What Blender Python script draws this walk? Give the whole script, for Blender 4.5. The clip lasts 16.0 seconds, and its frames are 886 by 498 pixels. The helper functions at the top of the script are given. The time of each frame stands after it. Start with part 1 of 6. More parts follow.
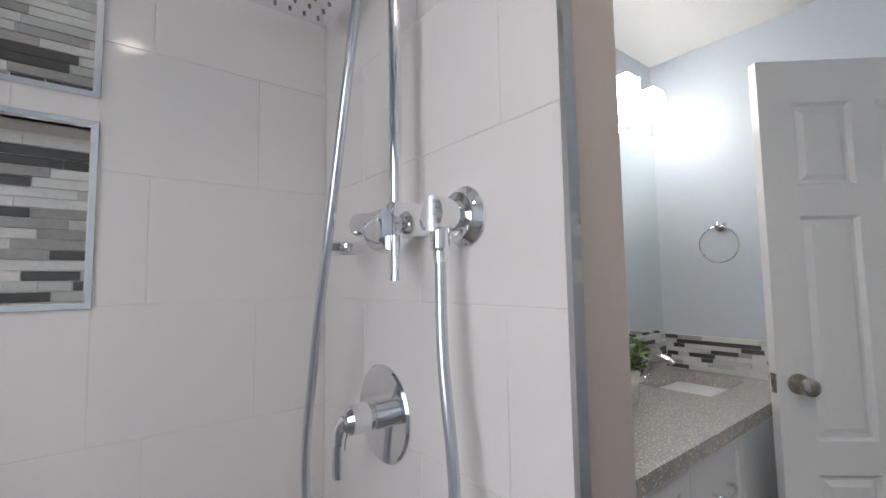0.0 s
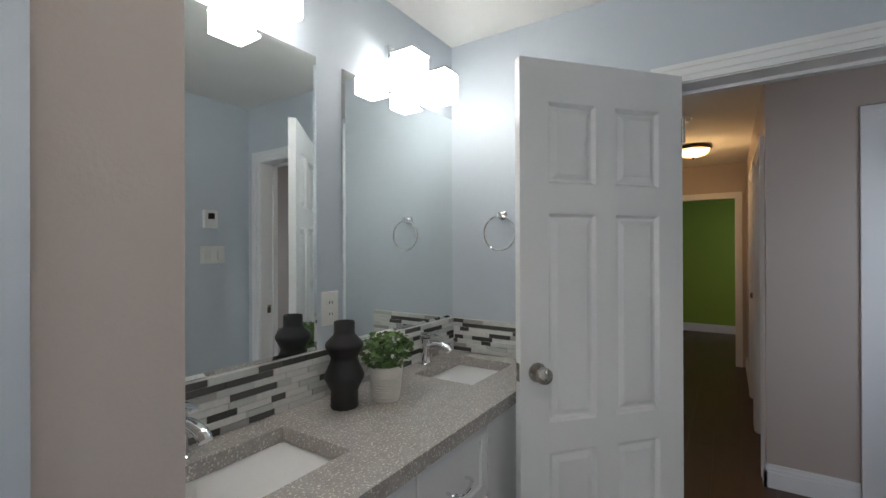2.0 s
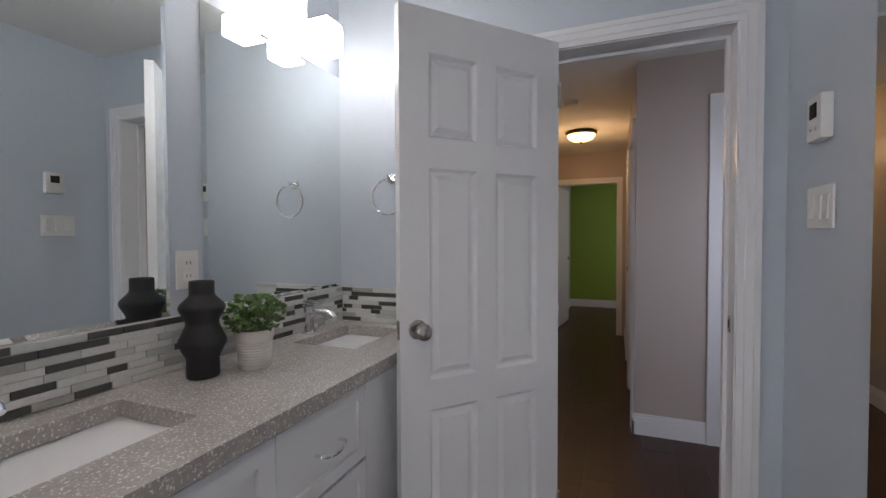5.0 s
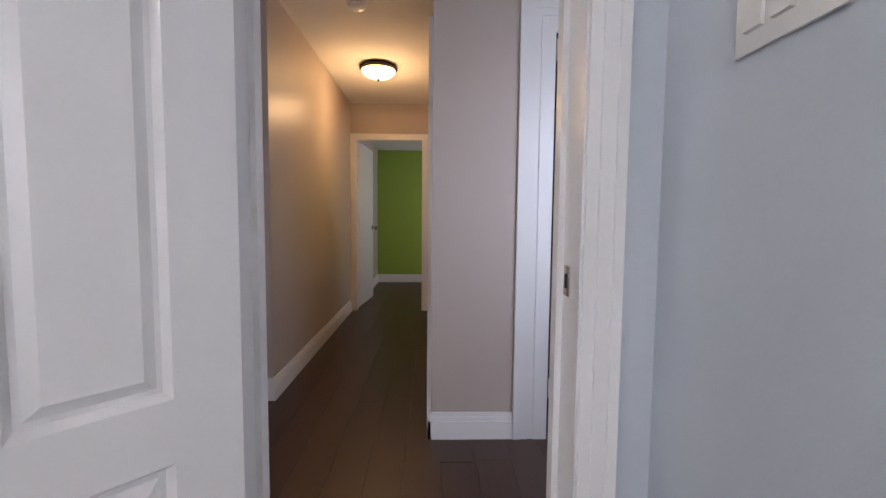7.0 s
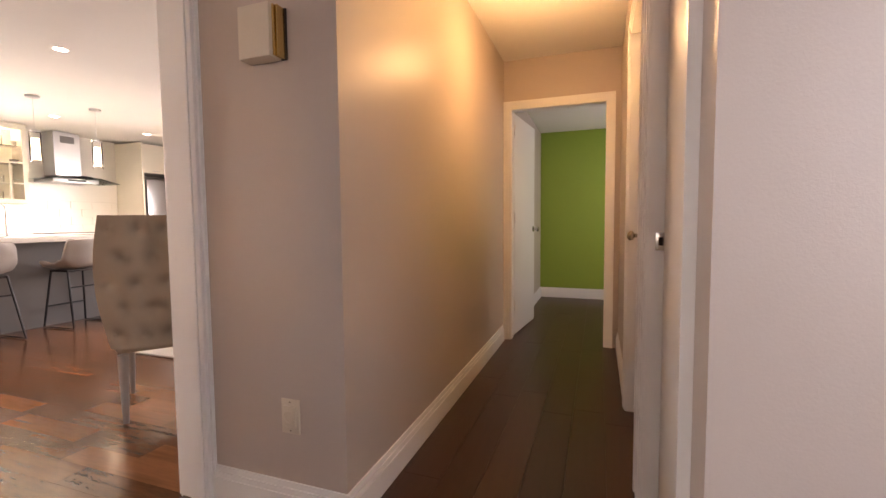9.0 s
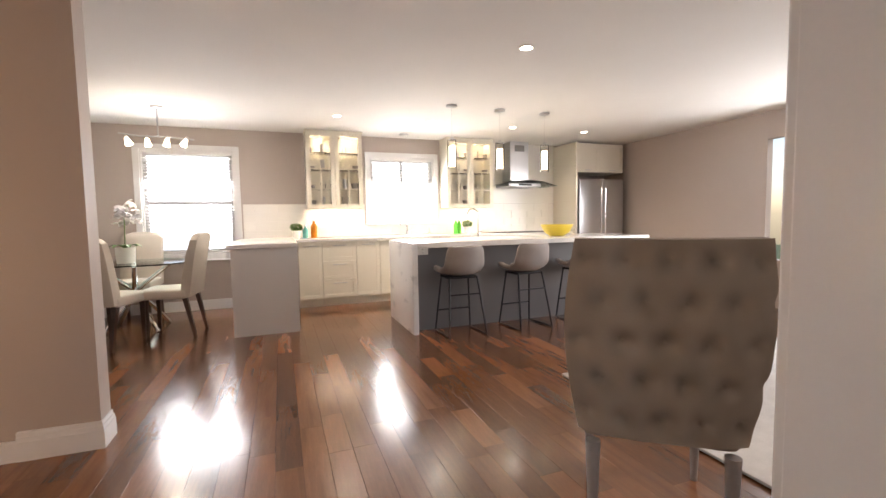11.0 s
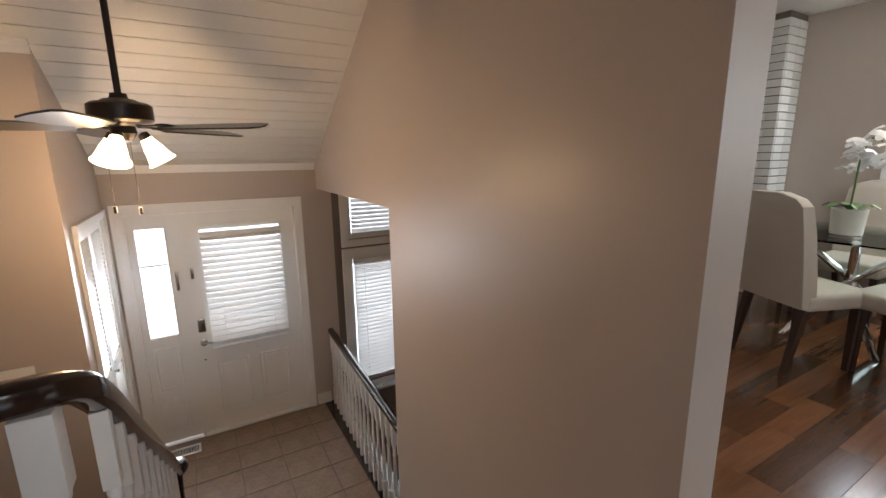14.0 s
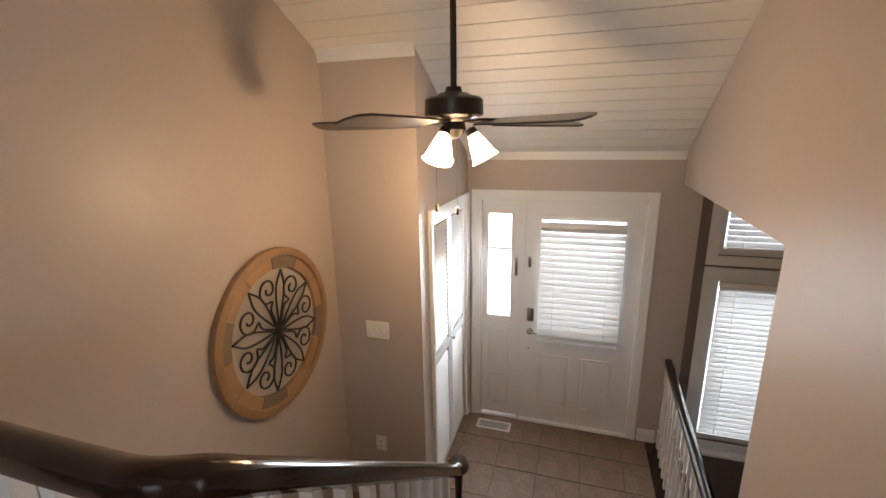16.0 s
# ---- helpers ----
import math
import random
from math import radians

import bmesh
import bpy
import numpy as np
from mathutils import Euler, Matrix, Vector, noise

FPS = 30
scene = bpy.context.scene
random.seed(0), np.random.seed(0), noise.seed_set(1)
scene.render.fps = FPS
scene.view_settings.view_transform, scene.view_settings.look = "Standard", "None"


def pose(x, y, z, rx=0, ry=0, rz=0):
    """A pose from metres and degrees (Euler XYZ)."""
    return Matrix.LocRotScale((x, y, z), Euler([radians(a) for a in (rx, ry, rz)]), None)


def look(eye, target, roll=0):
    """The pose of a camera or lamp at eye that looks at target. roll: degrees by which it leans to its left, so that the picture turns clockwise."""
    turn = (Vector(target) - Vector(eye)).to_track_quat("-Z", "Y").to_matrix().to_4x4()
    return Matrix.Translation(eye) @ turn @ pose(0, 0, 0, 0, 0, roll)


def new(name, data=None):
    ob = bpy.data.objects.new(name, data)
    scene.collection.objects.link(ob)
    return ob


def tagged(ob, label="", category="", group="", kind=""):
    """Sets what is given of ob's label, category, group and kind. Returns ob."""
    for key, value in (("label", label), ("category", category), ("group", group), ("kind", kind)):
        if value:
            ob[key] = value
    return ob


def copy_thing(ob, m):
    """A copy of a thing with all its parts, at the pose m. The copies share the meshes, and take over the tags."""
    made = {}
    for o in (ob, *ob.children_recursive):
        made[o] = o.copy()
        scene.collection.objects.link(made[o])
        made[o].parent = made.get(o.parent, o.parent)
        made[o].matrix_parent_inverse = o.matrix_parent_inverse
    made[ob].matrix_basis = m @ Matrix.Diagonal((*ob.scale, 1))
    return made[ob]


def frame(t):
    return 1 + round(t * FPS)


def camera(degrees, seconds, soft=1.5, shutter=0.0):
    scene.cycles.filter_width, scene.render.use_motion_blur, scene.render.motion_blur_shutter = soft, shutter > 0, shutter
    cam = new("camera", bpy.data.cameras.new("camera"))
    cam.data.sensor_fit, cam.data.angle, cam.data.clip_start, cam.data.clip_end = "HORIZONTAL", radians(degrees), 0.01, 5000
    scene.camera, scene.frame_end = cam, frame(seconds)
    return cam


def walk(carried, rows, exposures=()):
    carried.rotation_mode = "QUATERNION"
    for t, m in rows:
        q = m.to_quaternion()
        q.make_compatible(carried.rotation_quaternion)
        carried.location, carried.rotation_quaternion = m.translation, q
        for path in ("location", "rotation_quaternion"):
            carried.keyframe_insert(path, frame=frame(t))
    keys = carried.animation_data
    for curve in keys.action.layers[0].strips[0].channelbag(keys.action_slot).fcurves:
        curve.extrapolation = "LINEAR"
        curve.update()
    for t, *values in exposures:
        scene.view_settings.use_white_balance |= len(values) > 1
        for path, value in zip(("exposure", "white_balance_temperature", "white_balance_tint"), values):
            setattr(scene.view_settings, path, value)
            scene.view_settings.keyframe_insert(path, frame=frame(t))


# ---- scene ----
cam = camera(91.3, 16.0)
PATH = [
    (0, (-0.011, -0.048, 1.332), (1.218, 1.522, 1.483), -0.9),
    (0.5, (0.105, -0.083, 1.331), (1.456, 1.39, 1.406), -0.8),
    (1, (0.223, -0.124, 1.357), (1.707, 1.216, 1.392), -0.7),
    (1.5, (0.292, -0.157, 1.388), (1.882, 1.055, 1.404), -0.4),
    (2, (0.336, -0.168, 1.403), (2.008, 0.93, 1.407), -0.2),
    (2.5, (0.344, -0.167, 1.402), (2.064, 0.852, 1.402), -0.3),
    (3, (0.34, -0.168, 1.399), (2.088, 0.803, 1.389), -0.3),
    (3.2, (0.34, -0.164, 1.397), (2.098, 0.79, 1.386), -0.2),
    (5.3, (0.489, -0.242, 1.263), (2.39, 0.374, 1.187), -0.2),
    (5.5, (0.551, -0.241, 1.241), (2.488, 0.25, 1.152), -0.2),
    (6, (0.757, -0.268, 1.202), (2.746, -0.096, 1.086), 0.2),
    (6.5, (1.084, -0.337, 1.137), (3.079, -0.333, 1.006), 0.3),
    (7, (1.424, -0.35, 1.1), (3.418, -0.408, 0.961), 0.5),
    (7.5, (1.804, -0.329, 1.092), (3.798, -0.391, 0.95), 0.7),
    (8, (2.174, -0.331, 1.055), (4.169, -0.362, 0.914), 0.3),
    (8.5, (2.498, -0.307, 1.037), (4.482, -0.093, 0.903), -0.1),
    (9, (2.784, -0.198, 1.051), (4.663, 0.477, 0.927), -0.5),
    (9.5, (3.045, -0.002, 1.053), (4.709, 1.103, 0.942), -0.7),
    (9.7, (3.12, 0.095, 1.073), (4.671, 1.353, 0.96), -0.8),
    (11.8, (3.303, 1.505, 1.216), (3.421, 3.495, 1.057), -0.3),
    (12, (3.266, 1.654, 1.23), (3.228, 3.647, 1.06), -0.1),
    (12.5, (3.244, 2.019, 1.244), (2.753, 3.946, 1.032), -0.5),
    (13, (3.119, 2.314, 1.262), (2.162, 4.047, 0.978), -0.3),
    (13.5, (2.959, 2.593, 1.283), (1.585, 4.001, 0.926), -0.6),
    (14, (2.821, 2.773, 1.28), (1.128, 3.754, 0.869), -0.7),
    (14.5, (2.68, 2.923, 1.307), (0.782, 3.364, 0.86), -0.7),
    (15, (2.487, 2.996, 1.363), (0.544, 2.951, 0.891), -0.8),
    (15.5, (2.348, 3.025, 1.386), (0.442, 2.667, 0.897), -0.9),
    (16, (2.236, 3.055, 1.367), (0.386, 2.48, 0.87), -0.9),
]
walk(cam, [(t, look(eye, target, roll)) for t, eye, target, roll in PATH],
     [(0, 0.05, 6450, 12), (1.5, -0.12, 6400, 9), (3, -0.2, 6550, 11), (5.5, -0.1, 6400, 18), (7, 0.65, 6400, 19), (8, 0.95, 6500, 17), (8.5, 1.05, 6650, 17), (9, 1.35, 7800, 25), (9.7, 1.55, 7700, 23), (12, 0.2, 6550, 14), (13, 0.1, 6400, 12), (14, 0.12, 6400, 10), (15, -0.03, 6450, 9), (16, 0.3, 6400, 9)])

# ---- light and exposure ----
world = bpy.data.worlds.new("sky")
scene.world = world
world.use_nodes = True
wn = world.node_tree.nodes
sky = wn.new("ShaderNodeTexSky")
sky.sky_type = "NISHITA"
sky.sun_disc = False
sky.sun_elevation, sky.sun_rotation = radians(42), radians(120)
world.node_tree.links.new(sky.outputs[0], wn["Background"].inputs[0])
wn["Background"].inputs[1].default_value = 0.12


def sun_lamp():
    d = bpy.data.lights.new("sun", "SUN")
    d.energy, d.angle, d.color = 1.2, radians(10), (1, 0.95, 0.88)
    ob = new("sun", d)
    ob.rotation_euler = (radians(48), 0, radians(60))
    return ob


def window_light(name, at, aim, w, h, power, colour=(0.9, 0.95, 1.0)):
    d = bpy.data.lights.new(name, "AREA")
    d.shape, d.size, d.size_y, d.energy, d.color = "RECTANGLE", w, h, power, colour
    ob = new(name, d)
    ob.matrix_world = look(at, aim)
    return ob


def lamp(name, at, power, colour=(1, 0.85, 0.65), radius=0.04):
    d = bpy.data.lights.new(name, "POINT")
    d.energy, d.color, d.shadow_soft_size = power, colour, radius
    ob = new(name, d)
    ob.location = at
    return ob


def spot(name, at, power, colour=(1, 0.88, 0.72)):
    d = bpy.data.lights.new(name, "SPOT")
    d.energy, d.color, d.shadow_soft_size, d.spot_size, d.spot_blend = power, colour, 0.04, radians(130), 0.6
    ob = new(name, d)
    ob.location = at
    return ob


sun_lamp()
window_light("dining_window_light", (2.18, 7.565, 1.68), (2.18, 5, 0.0), 0.95, 0.78, 42)
window_light("kitchen_window_light", (5.1, 7.565, 1.66), (5.1, 5, 0.0), 0.88, 0.78, 30)
window_light("sunken_window_light", (-1.352, 4.41, -0.36), (1, 4.41, -0.6), 0.55, 1.25, 4)
window_light("sidelight_light", (-1.336, 2.455, 0.29), (1, 2.45, 0.0), 0.18, 0.85, 9)
window_light("door_window_light", (-1.33, 3.12, 0.24), (1, 3.1, -0.1), 0.6, 0.9, 1.6)
window_light("bath_window_light", (-0.93, 0.0, 1.5), (2, -0.15, 1.0), 0.9, 0.9, 7, (0.96, 0.96, 1.0))
# fill added from an unseen side to brighten door_2 and the closet wall
window_light("alcove_window_light", (2.40, -1.35, 1.35), (3.6, -0.95, 0.8), 0.6, 1.2, 7.5, (0.78, 0.86, 1.0))
window_light("living_window_light", (8.9, 3.4, 1.4), (5, 3.6, 0.8), 2.2, 1.4, 50)
for i, (x, y) in enumerate(((3.98, 6.3), (5.16, 6.3), (6.37, 6.3), (7.57, 6.3), (5.05, 3.78))):
    spot("downlight_lamp", (x, y, 2.40), 14 if y < 5 else 22)
for x, y in ((0.05, -0.36), (0.78, -0.4)):
    spot("bath_downlight_lamp", (x, y, 2.40), 8.5, (1, 0.9, 0.8))
for x, y in ((4.03, 7.4), (6.1, 7.4)):
    window_light("under_cabinet_lamp", (x, y - 0.05, 1.335), (x, y, 0.9), 0.6, 0.04, 2.2, (1, 0.82, 0.6))
for x in (3.85, 4.22, 5.92, 6.3):
    lamp("cabinet_lamp", (x, 7.3, 2.3), 1.5, (1, 0.85, 0.62), 0.02)

# ---- materials ----
MATS = {}


def mat(name, colour, rough=0.5, metal=0.0, vary=0.06, scale=6.0, grain=60.0, bump=0.02, coat=0.0, stretch=(1, 1, 1), emit=0.0, glow=None, per_object=0.0, island=0.0, spec=0.5):
    """A surface with variation at two scales, fine relief and optional random tint from piece to piece."""
    m = bpy.data.materials.new(name)
    MATS[name] = m
    m.use_nodes = True
    nt, n = m.node_tree, m.node_tree.nodes
    b = n["Principled BSDF"]
    b.inputs["Roughness"].default_value, b.inputs["Metallic"].default_value = rough, metal
    b.inputs["Coat Weight"].default_value = coat
    b.inputs["Coat Roughness"].default_value = 0.08
    b.inputs["Specular IOR Level"].default_value = spec
    tc = n.new("ShaderNodeTexCoord")
    mp = n.new("ShaderNodeMapping")
    mp.inputs["Scale"].default_value = stretch
    nt.links.new(tc.outputs["Object"], mp.inputs[0])
    big, fine = n.new("ShaderNodeTexNoise"), n.new("ShaderNodeTexNoise")
    big.inputs["Scale"].default_value, fine.inputs["Scale"].default_value = scale, grain
    big.inputs["Detail"].default_value, fine.inputs["Detail"].default_value = 3, 4
    for t in (big, fine):
        nt.links.new(mp.outputs[0], t.inputs[0])
    add = n.new("ShaderNodeMath")
    add.operation = "ADD"
    nt.links.new(big.outputs[0], add.inputs[0])
    nt.links.new(fine.outputs[0], add.inputs[1])
    last = add
    for amount, kind in ((per_object, "obj"), (island, "isl")):
        if amount:
            src = n.new("ShaderNodeObjectInfo") if kind == "obj" else n.new("ShaderNodeNewGeometry")
            mul = n.new("ShaderNodeMath")
            mul.operation = "MULTIPLY_ADD"
            mul.inputs[1].default_value = amount / max(vary, 1e-4)
            nt.links.new(src.outputs["Random" if kind == "obj" else "Random Per Island"], mul.inputs[0])
            nt.links.new(last.outputs[0], mul.inputs[2])
            last = mul
    ramp = n.new("ShaderNodeMapRange")
    total = 2 + (per_object + island) / max(vary, 1e-4)
    ramp.inputs[1].default_value, ramp.inputs[2].default_value = 0.4, total - 0.4
    ramp.inputs[3].default_value, ramp.inputs[4].default_value = 1 - vary - per_object - island, 1 + vary + per_object + island
    nt.links.new(last.outputs[0], ramp.inputs[0])
    mix = n.new("ShaderNodeVectorMath")
    mix.operation = "SCALE"
    mix.inputs[0].default_value = colour
    nt.links.new(ramp.outputs[0], mix.inputs["Scale"])
    nt.links.new(mix.outputs[0], b.inputs["Base Color"])
    if bump:
        bp = n.new("ShaderNodeBump")
        bp.inputs["Strength"].default_value, bp.inputs["Distance"].default_value = min(1.0, bump * 10), 0.002
        nt.links.new(fine.outputs[0], bp.inputs["Height"])
        nt.links.new(bp.outputs[0], b.inputs["Normal"])
    if emit:
        b.inputs["Emission Color"].default_value = (*(glow or colour), 1)
        b.inputs["Emission Strength"].default_value = emit
    return m


def two_tone(m, name, other, scale, low, high, kind="noise", stretch=(1, 1, 1)):
    """Adds flecks, veins or grain of another colour to a material's base colour."""
    nt, n = m.node_tree, m.node_tree.nodes
    b = n["Principled BSDF"]
    src = b.inputs["Base Color"].links[0].from_socket
    tex = n.new("ShaderNodeTexNoise" if kind == "noise" else "ShaderNodeTexVoronoi")
    tex.inputs["Scale"].default_value = scale
    tc, mp = n.new("ShaderNodeTexCoord"), n.new("ShaderNodeMapping")
    mp.inputs["Scale"].default_value = stretch
    nt.links.new(tc.outputs["Object"], mp.inputs[0])
    nt.links.new(mp.outputs[0], tex.inputs["Vector"])
    ra = n.new("ShaderNodeMapRange")
    ra.inputs[1].default_value, ra.inputs[2].default_value = low, high
    nt.links.new(tex.outputs[0], ra.inputs[0])
    mx = n.new("ShaderNodeMix")
    mx.data_type = "RGBA"
    mx.inputs[7].default_value = (*other, 1)
    nt.links.new(ra.outputs[0], mx.inputs[0])
    nt.links.new(src, mx.inputs[6])
    nt.links.new(mx.outputs[2], b.inputs["Base Color"])
    return m


def glass(name, tint=(1, 1, 1), rough=0.0, thin=True):
    m = bpy.data.materials.new(name)
    m.use_nodes = True
    nt, n = m.node_tree, m.node_tree.nodes
    out = n["Material Output"]
    tr, gl, mx, fr = n.new("ShaderNodeBsdfTransparent"), n.new("ShaderNodeBsdfGlossy"), n.new("ShaderNodeMixShader"), n.new("ShaderNodeFresnel")
    tr.inputs[0].default_value = (*tint, 1)
    gl.inputs["Roughness"].default_value = 0.02
    fr.inputs[0].default_value = 1.15
    nt.links.new(fr.outputs[0], mx.inputs[0])
    nt.links.new(tr.outputs[0], mx.inputs[1])
    nt.links.new(gl.outputs[0], mx.inputs[2])
    nt.links.new(mx.outputs[0], out.inputs[0])
    return m


PAINT_BLUE = mat("pale_blue_paint", (0.54, 0.59, 0.64), 0.42, vary=0.03, scale=2, grain=220, bump=0.02)
PAINT_GREY = mat("warm_grey_paint", (0.475, 0.41, 0.37), 0.40, vary=0.03, scale=1.5, grain=220, bump=0.02)
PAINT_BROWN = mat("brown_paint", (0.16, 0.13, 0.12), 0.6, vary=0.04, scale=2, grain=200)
PAINT_GREEN = mat("green_paint", (0.24, 0.36, 0.05), 0.55, vary=0.04, scale=2, grain=200)
PAINT_CEIL = mat("ceiling_paint", (0.78, 0.77, 0.74), 0.85, vary=0.03, scale=3, grain=160, bump=0.08)
WHITE = mat("white_gloss_paint", (0.78, 0.78, 0.78), 0.32, vary=0.02, scale=4, grain=120, bump=0.008)
CREAM = mat("cream_cabinet_paint", (0.74, 0.70, 0.60), 0.35, vary=0.02, scale=4, grain=120, bump=0.005)
TILE_WHITE = mat("white_wall_tile", (0.78, 0.745, 0.72), 0.07, vary=0.015, scale=3, grain=40, bump=0.004, coat=0.4, per_object=0.01)
GROUT = mat("white_grout", (0.74, 0.70, 0.66), 0.85, grain=300, bump=0.05)
CHROME = mat("chrome", (0.82, 0.83, 0.85), 0.07, 1.0, vary=0.01, bump=0)
STEEL = mat("brushed_steel", (0.55, 0.55, 0.56), 0.28, 1.0, vary=0.05, grain=140, bump=0.01, stretch=(1, 1, 12))
NICKEL = mat("satin_nickel", (0.5, 0.47, 0.43), 0.25, 1.0, vary=0.03, bump=0)
BRONZE = mat("dark_bronze", (0.035, 0.025, 0.02), 0.32, 0.4, vary=0.1, bump=0.01)
BLACKIRON = mat("black_iron", (0.02, 0.02, 0.022), 0.45, 0.5, vary=0.1)
BLACK = mat("matt_black_ceramic", (0.018, 0.018, 0.02), 0.55, vary=0.08, bump=0.02)
DARK = mat("dark_recess", (0.01, 0.01, 0.01), 0.9)
MIRROR = mat("mirror_silver", (0.86, 0.90, 0.89), 0.0, 1.0, vary=0.0, bump=0)
GLASS = glass("clear_glass")
GLASS_GREEN = glass("glass_table_tint", (0.86, 0.94, 0.92))
PORCELAIN = mat("porcelain", (0.82, 0.81, 0.78), 0.08, vary=0.01, bump=0, coat=0.5)
QUARTZ = two_tone(mat("grey_speckled_quartz", (0.40, 0.37, 0.345), 0.2, vary=0.25, scale=30, grain=260, bump=0.004, coat=0.2), "q", (0.78, 0.75, 0.70), 150, 0.58, 0.66)
WHITE_QUARTZ = mat("white_quartz", (0.80, 0.78, 0.75), 0.15, vary=0.03, scale=3, grain=60, bump=0.002, coat=0.2)
MARBLE = two_tone(mat("veined_white_marble", (0.80, 0.80, 0.80), 0.15, vary=0.03, scale=3, grain=20, bump=0.002, coat=0.2), "v", (0.50, 0.51, 0.53), 3.2, 0.62, 0.80, "noise", (1, 1, 2.2))
MOSAIC = [mat("mosaic_white_marble", (0.70, 0.70, 0.67), 0.2, vary=0.12, scale=30, grain=120, per_object=0.06, island=0.06),
          mat("mosaic_grey_stone", (0.40, 0.39, 0.37), 0.3, vary=0.12, scale=30, grain=120, per_object=0.08, island=0.08),
          mat("mosaic_dark_glass", (0.085, 0.085, 0.08), 0.1, vary=0.1, per_object=0.04, island=0.04, coat=0.4),
          mat("mosaic_pale_green", (0.55, 0.58, 0.55), 0.15, vary=0.08, per_object=0.05, island=0.05)]
WALNUT = two_tone(mat("walnut_floor", (0.178, 0.074, 0.032), 0.20, vary=0.30, scale=5, grain=38, bump=0.006, stretch=(9, 0.7, 3), per_object=0.5, coat=0.12), "g", (0.10, 0.040, 0.018), 3, 0.52, 0.85, "noise", (7, 0.5, 3))
WALNUT_REST = two_tone(mat("walnut_floor_rest", (0.178, 0.074, 0.032), 0.20, vary=0.30, scale=5, grain=38, bump=0.006, stretch=(9, 0.7, 3), island=0.5, coat=0.12), "g", (0.10, 0.040, 0.018), 3, 0.52, 0.85, "noise", (7, 0.5, 3))
DARKWOOD = mat("dark_laminate_floor", (0.048, 0.020, 0.012), 0.36, vary=0.3, scale=4, grain=40, bump=0.006, stretch=(0.6, 9, 3), island=0.12, per_object=0.12)
STAIRWOOD = mat("dark_stained_rail", (0.022, 0.011, 0.008), 0.16, vary=0.25, scale=6, grain=50, bump=0.005, coat=0.3)
SLATE = mat("brown_floor_tile", (0.21, 0.142, 0.096), 0.55, vary=0.42, scale=9, grain=40, bump=0.03, per_object=0.05)
GROUT_DARK = mat("dark_grout", (0.15, 0.12, 0.095), 0.9, grain=300)
LINEN = mat("cream_linen", (0.58, 0.52, 0.44), 0.85, vary=0.06, scale=8, grain=320, bump=0.06)
TAUPE = mat("taupe_linen", (0.34, 0.285, 0.23), 0.9, vary=0.08, scale=8, grain=320, bump=0.07)
GREYFAB = mat("grey_leatherette", (0.33, 0.305, 0.29), 0.6, vary=0.08, scale=10, grain=220, bump=0.03)
DARKLEG = mat("dark_wood_leg", (0.05, 0.025, 0.016), 0.35, vary=0.15, grain=60)
GREYPANEL = mat("grey_island_panel", (0.15, 0.147, 0.152), 0.45, vary=0.03, scale=3, grain=90)
PALEPANEL = mat("pale_grey_panel", (0.70, 0.68, 0.65), 0.5, vary=0.02, scale=3, grain=90)
OAK = mat("natural_wood_ring", (0.33, 0.20, 0.10), 0.5, vary=0.25, scale=8, grain=50, bump=0.02, island=0.15)
PLASTIC = mat("white_plastic", (0.78, 0.77, 0.74), 0.35, vary=0.01, bump=0)
IVORY = mat("ivory_plastic", (0.62, 0.56, 0.47), 0.45, vary=0.02, bump=0)
BRASS = mat("brass", (0.7, 0.5, 0.22), 0.25, 1.0, bump=0)
LEAF = mat("leaf_green", (0.10, 0.19, 0.045), 0.5, vary=0.25, scale=20, grain=90, island=0.35)
PETAL = mat("white_petal", (0.85, 0.83, 0.82), 0.6, vary=0.04, island=0.05)
SOIL = mat("soil", (0.05, 0.035, 0.025), 0.95, vary=0.3, grain=200, bump=0.1)
POT = mat("white_ceramic_pot", (0.76, 0.74, 0.69), 0.35, vary=0.02)
BLIND = mat("white_blind_slat", (0.80, 0.80, 0.80), 0.45, vary=0.02, bump=0)
YELLOW = mat("yellow_bowl", (0.70, 0.55, 0.06), 0.3, vary=0.04)
ORANGE = mat("orange_bottle", (0.75, 0.25, 0.02), 0.25)
TEAL = mat("teal_bottle", (0.15, 0.50, 0.48), 0.3)
LIME = mat("green_bottle", (0.10, 0.50, 0.06), 0.15)
RUG = mat("pale_rug", (0.50, 0.48, 0.46), 0.95, vary=0.2, scale=12, grain=200, bump=0.12)
BRICK_WHITE = mat("whitewashed_brick", (0.72, 0.72, 0.70), 0.7, vary=0.1, scale=20, grain=120, bump=0.06, per_object=0.08)
SPLASH = mat("white_splash_tile", (0.80, 0.77, 0.72), 0.12, vary=0.015, per_object=0.02, coat=0.2)
CARPET = mat("grey_tile_floor", (0.30, 0.29, 0.28), 0.4, vary=0.1, scale=5, grain=60)
SHADE_HOT = mat("lit_white_glass", (0.95, 0.95, 0.92), 0.3, emit=15.0, glow=(1.0, 0.97, 0.93))
SHADE_WARM = mat("lit_amber_glass", (0.9, 0.8, 0.6), 0.3, emit=5.5, glow=(1.0, 0.60, 0.22))
SHADE_FAN = mat("lit_frosted_glass", (0.9, 0.85, 0.75), 0.3, emit=6.0, glow=(1.0, 0.72, 0.40))
LED = mat("lit_downlight", (0.9, 0.9, 0.85), 0.3, emit=14.0, glow=(1.0, 0.90, 0.75))
PENDANT_GLOW = mat("lit_pendant_core", (0.9, 0.9, 0.85), 0.3, emit=5.0, glow=(1.0, 0.84, 0.58))
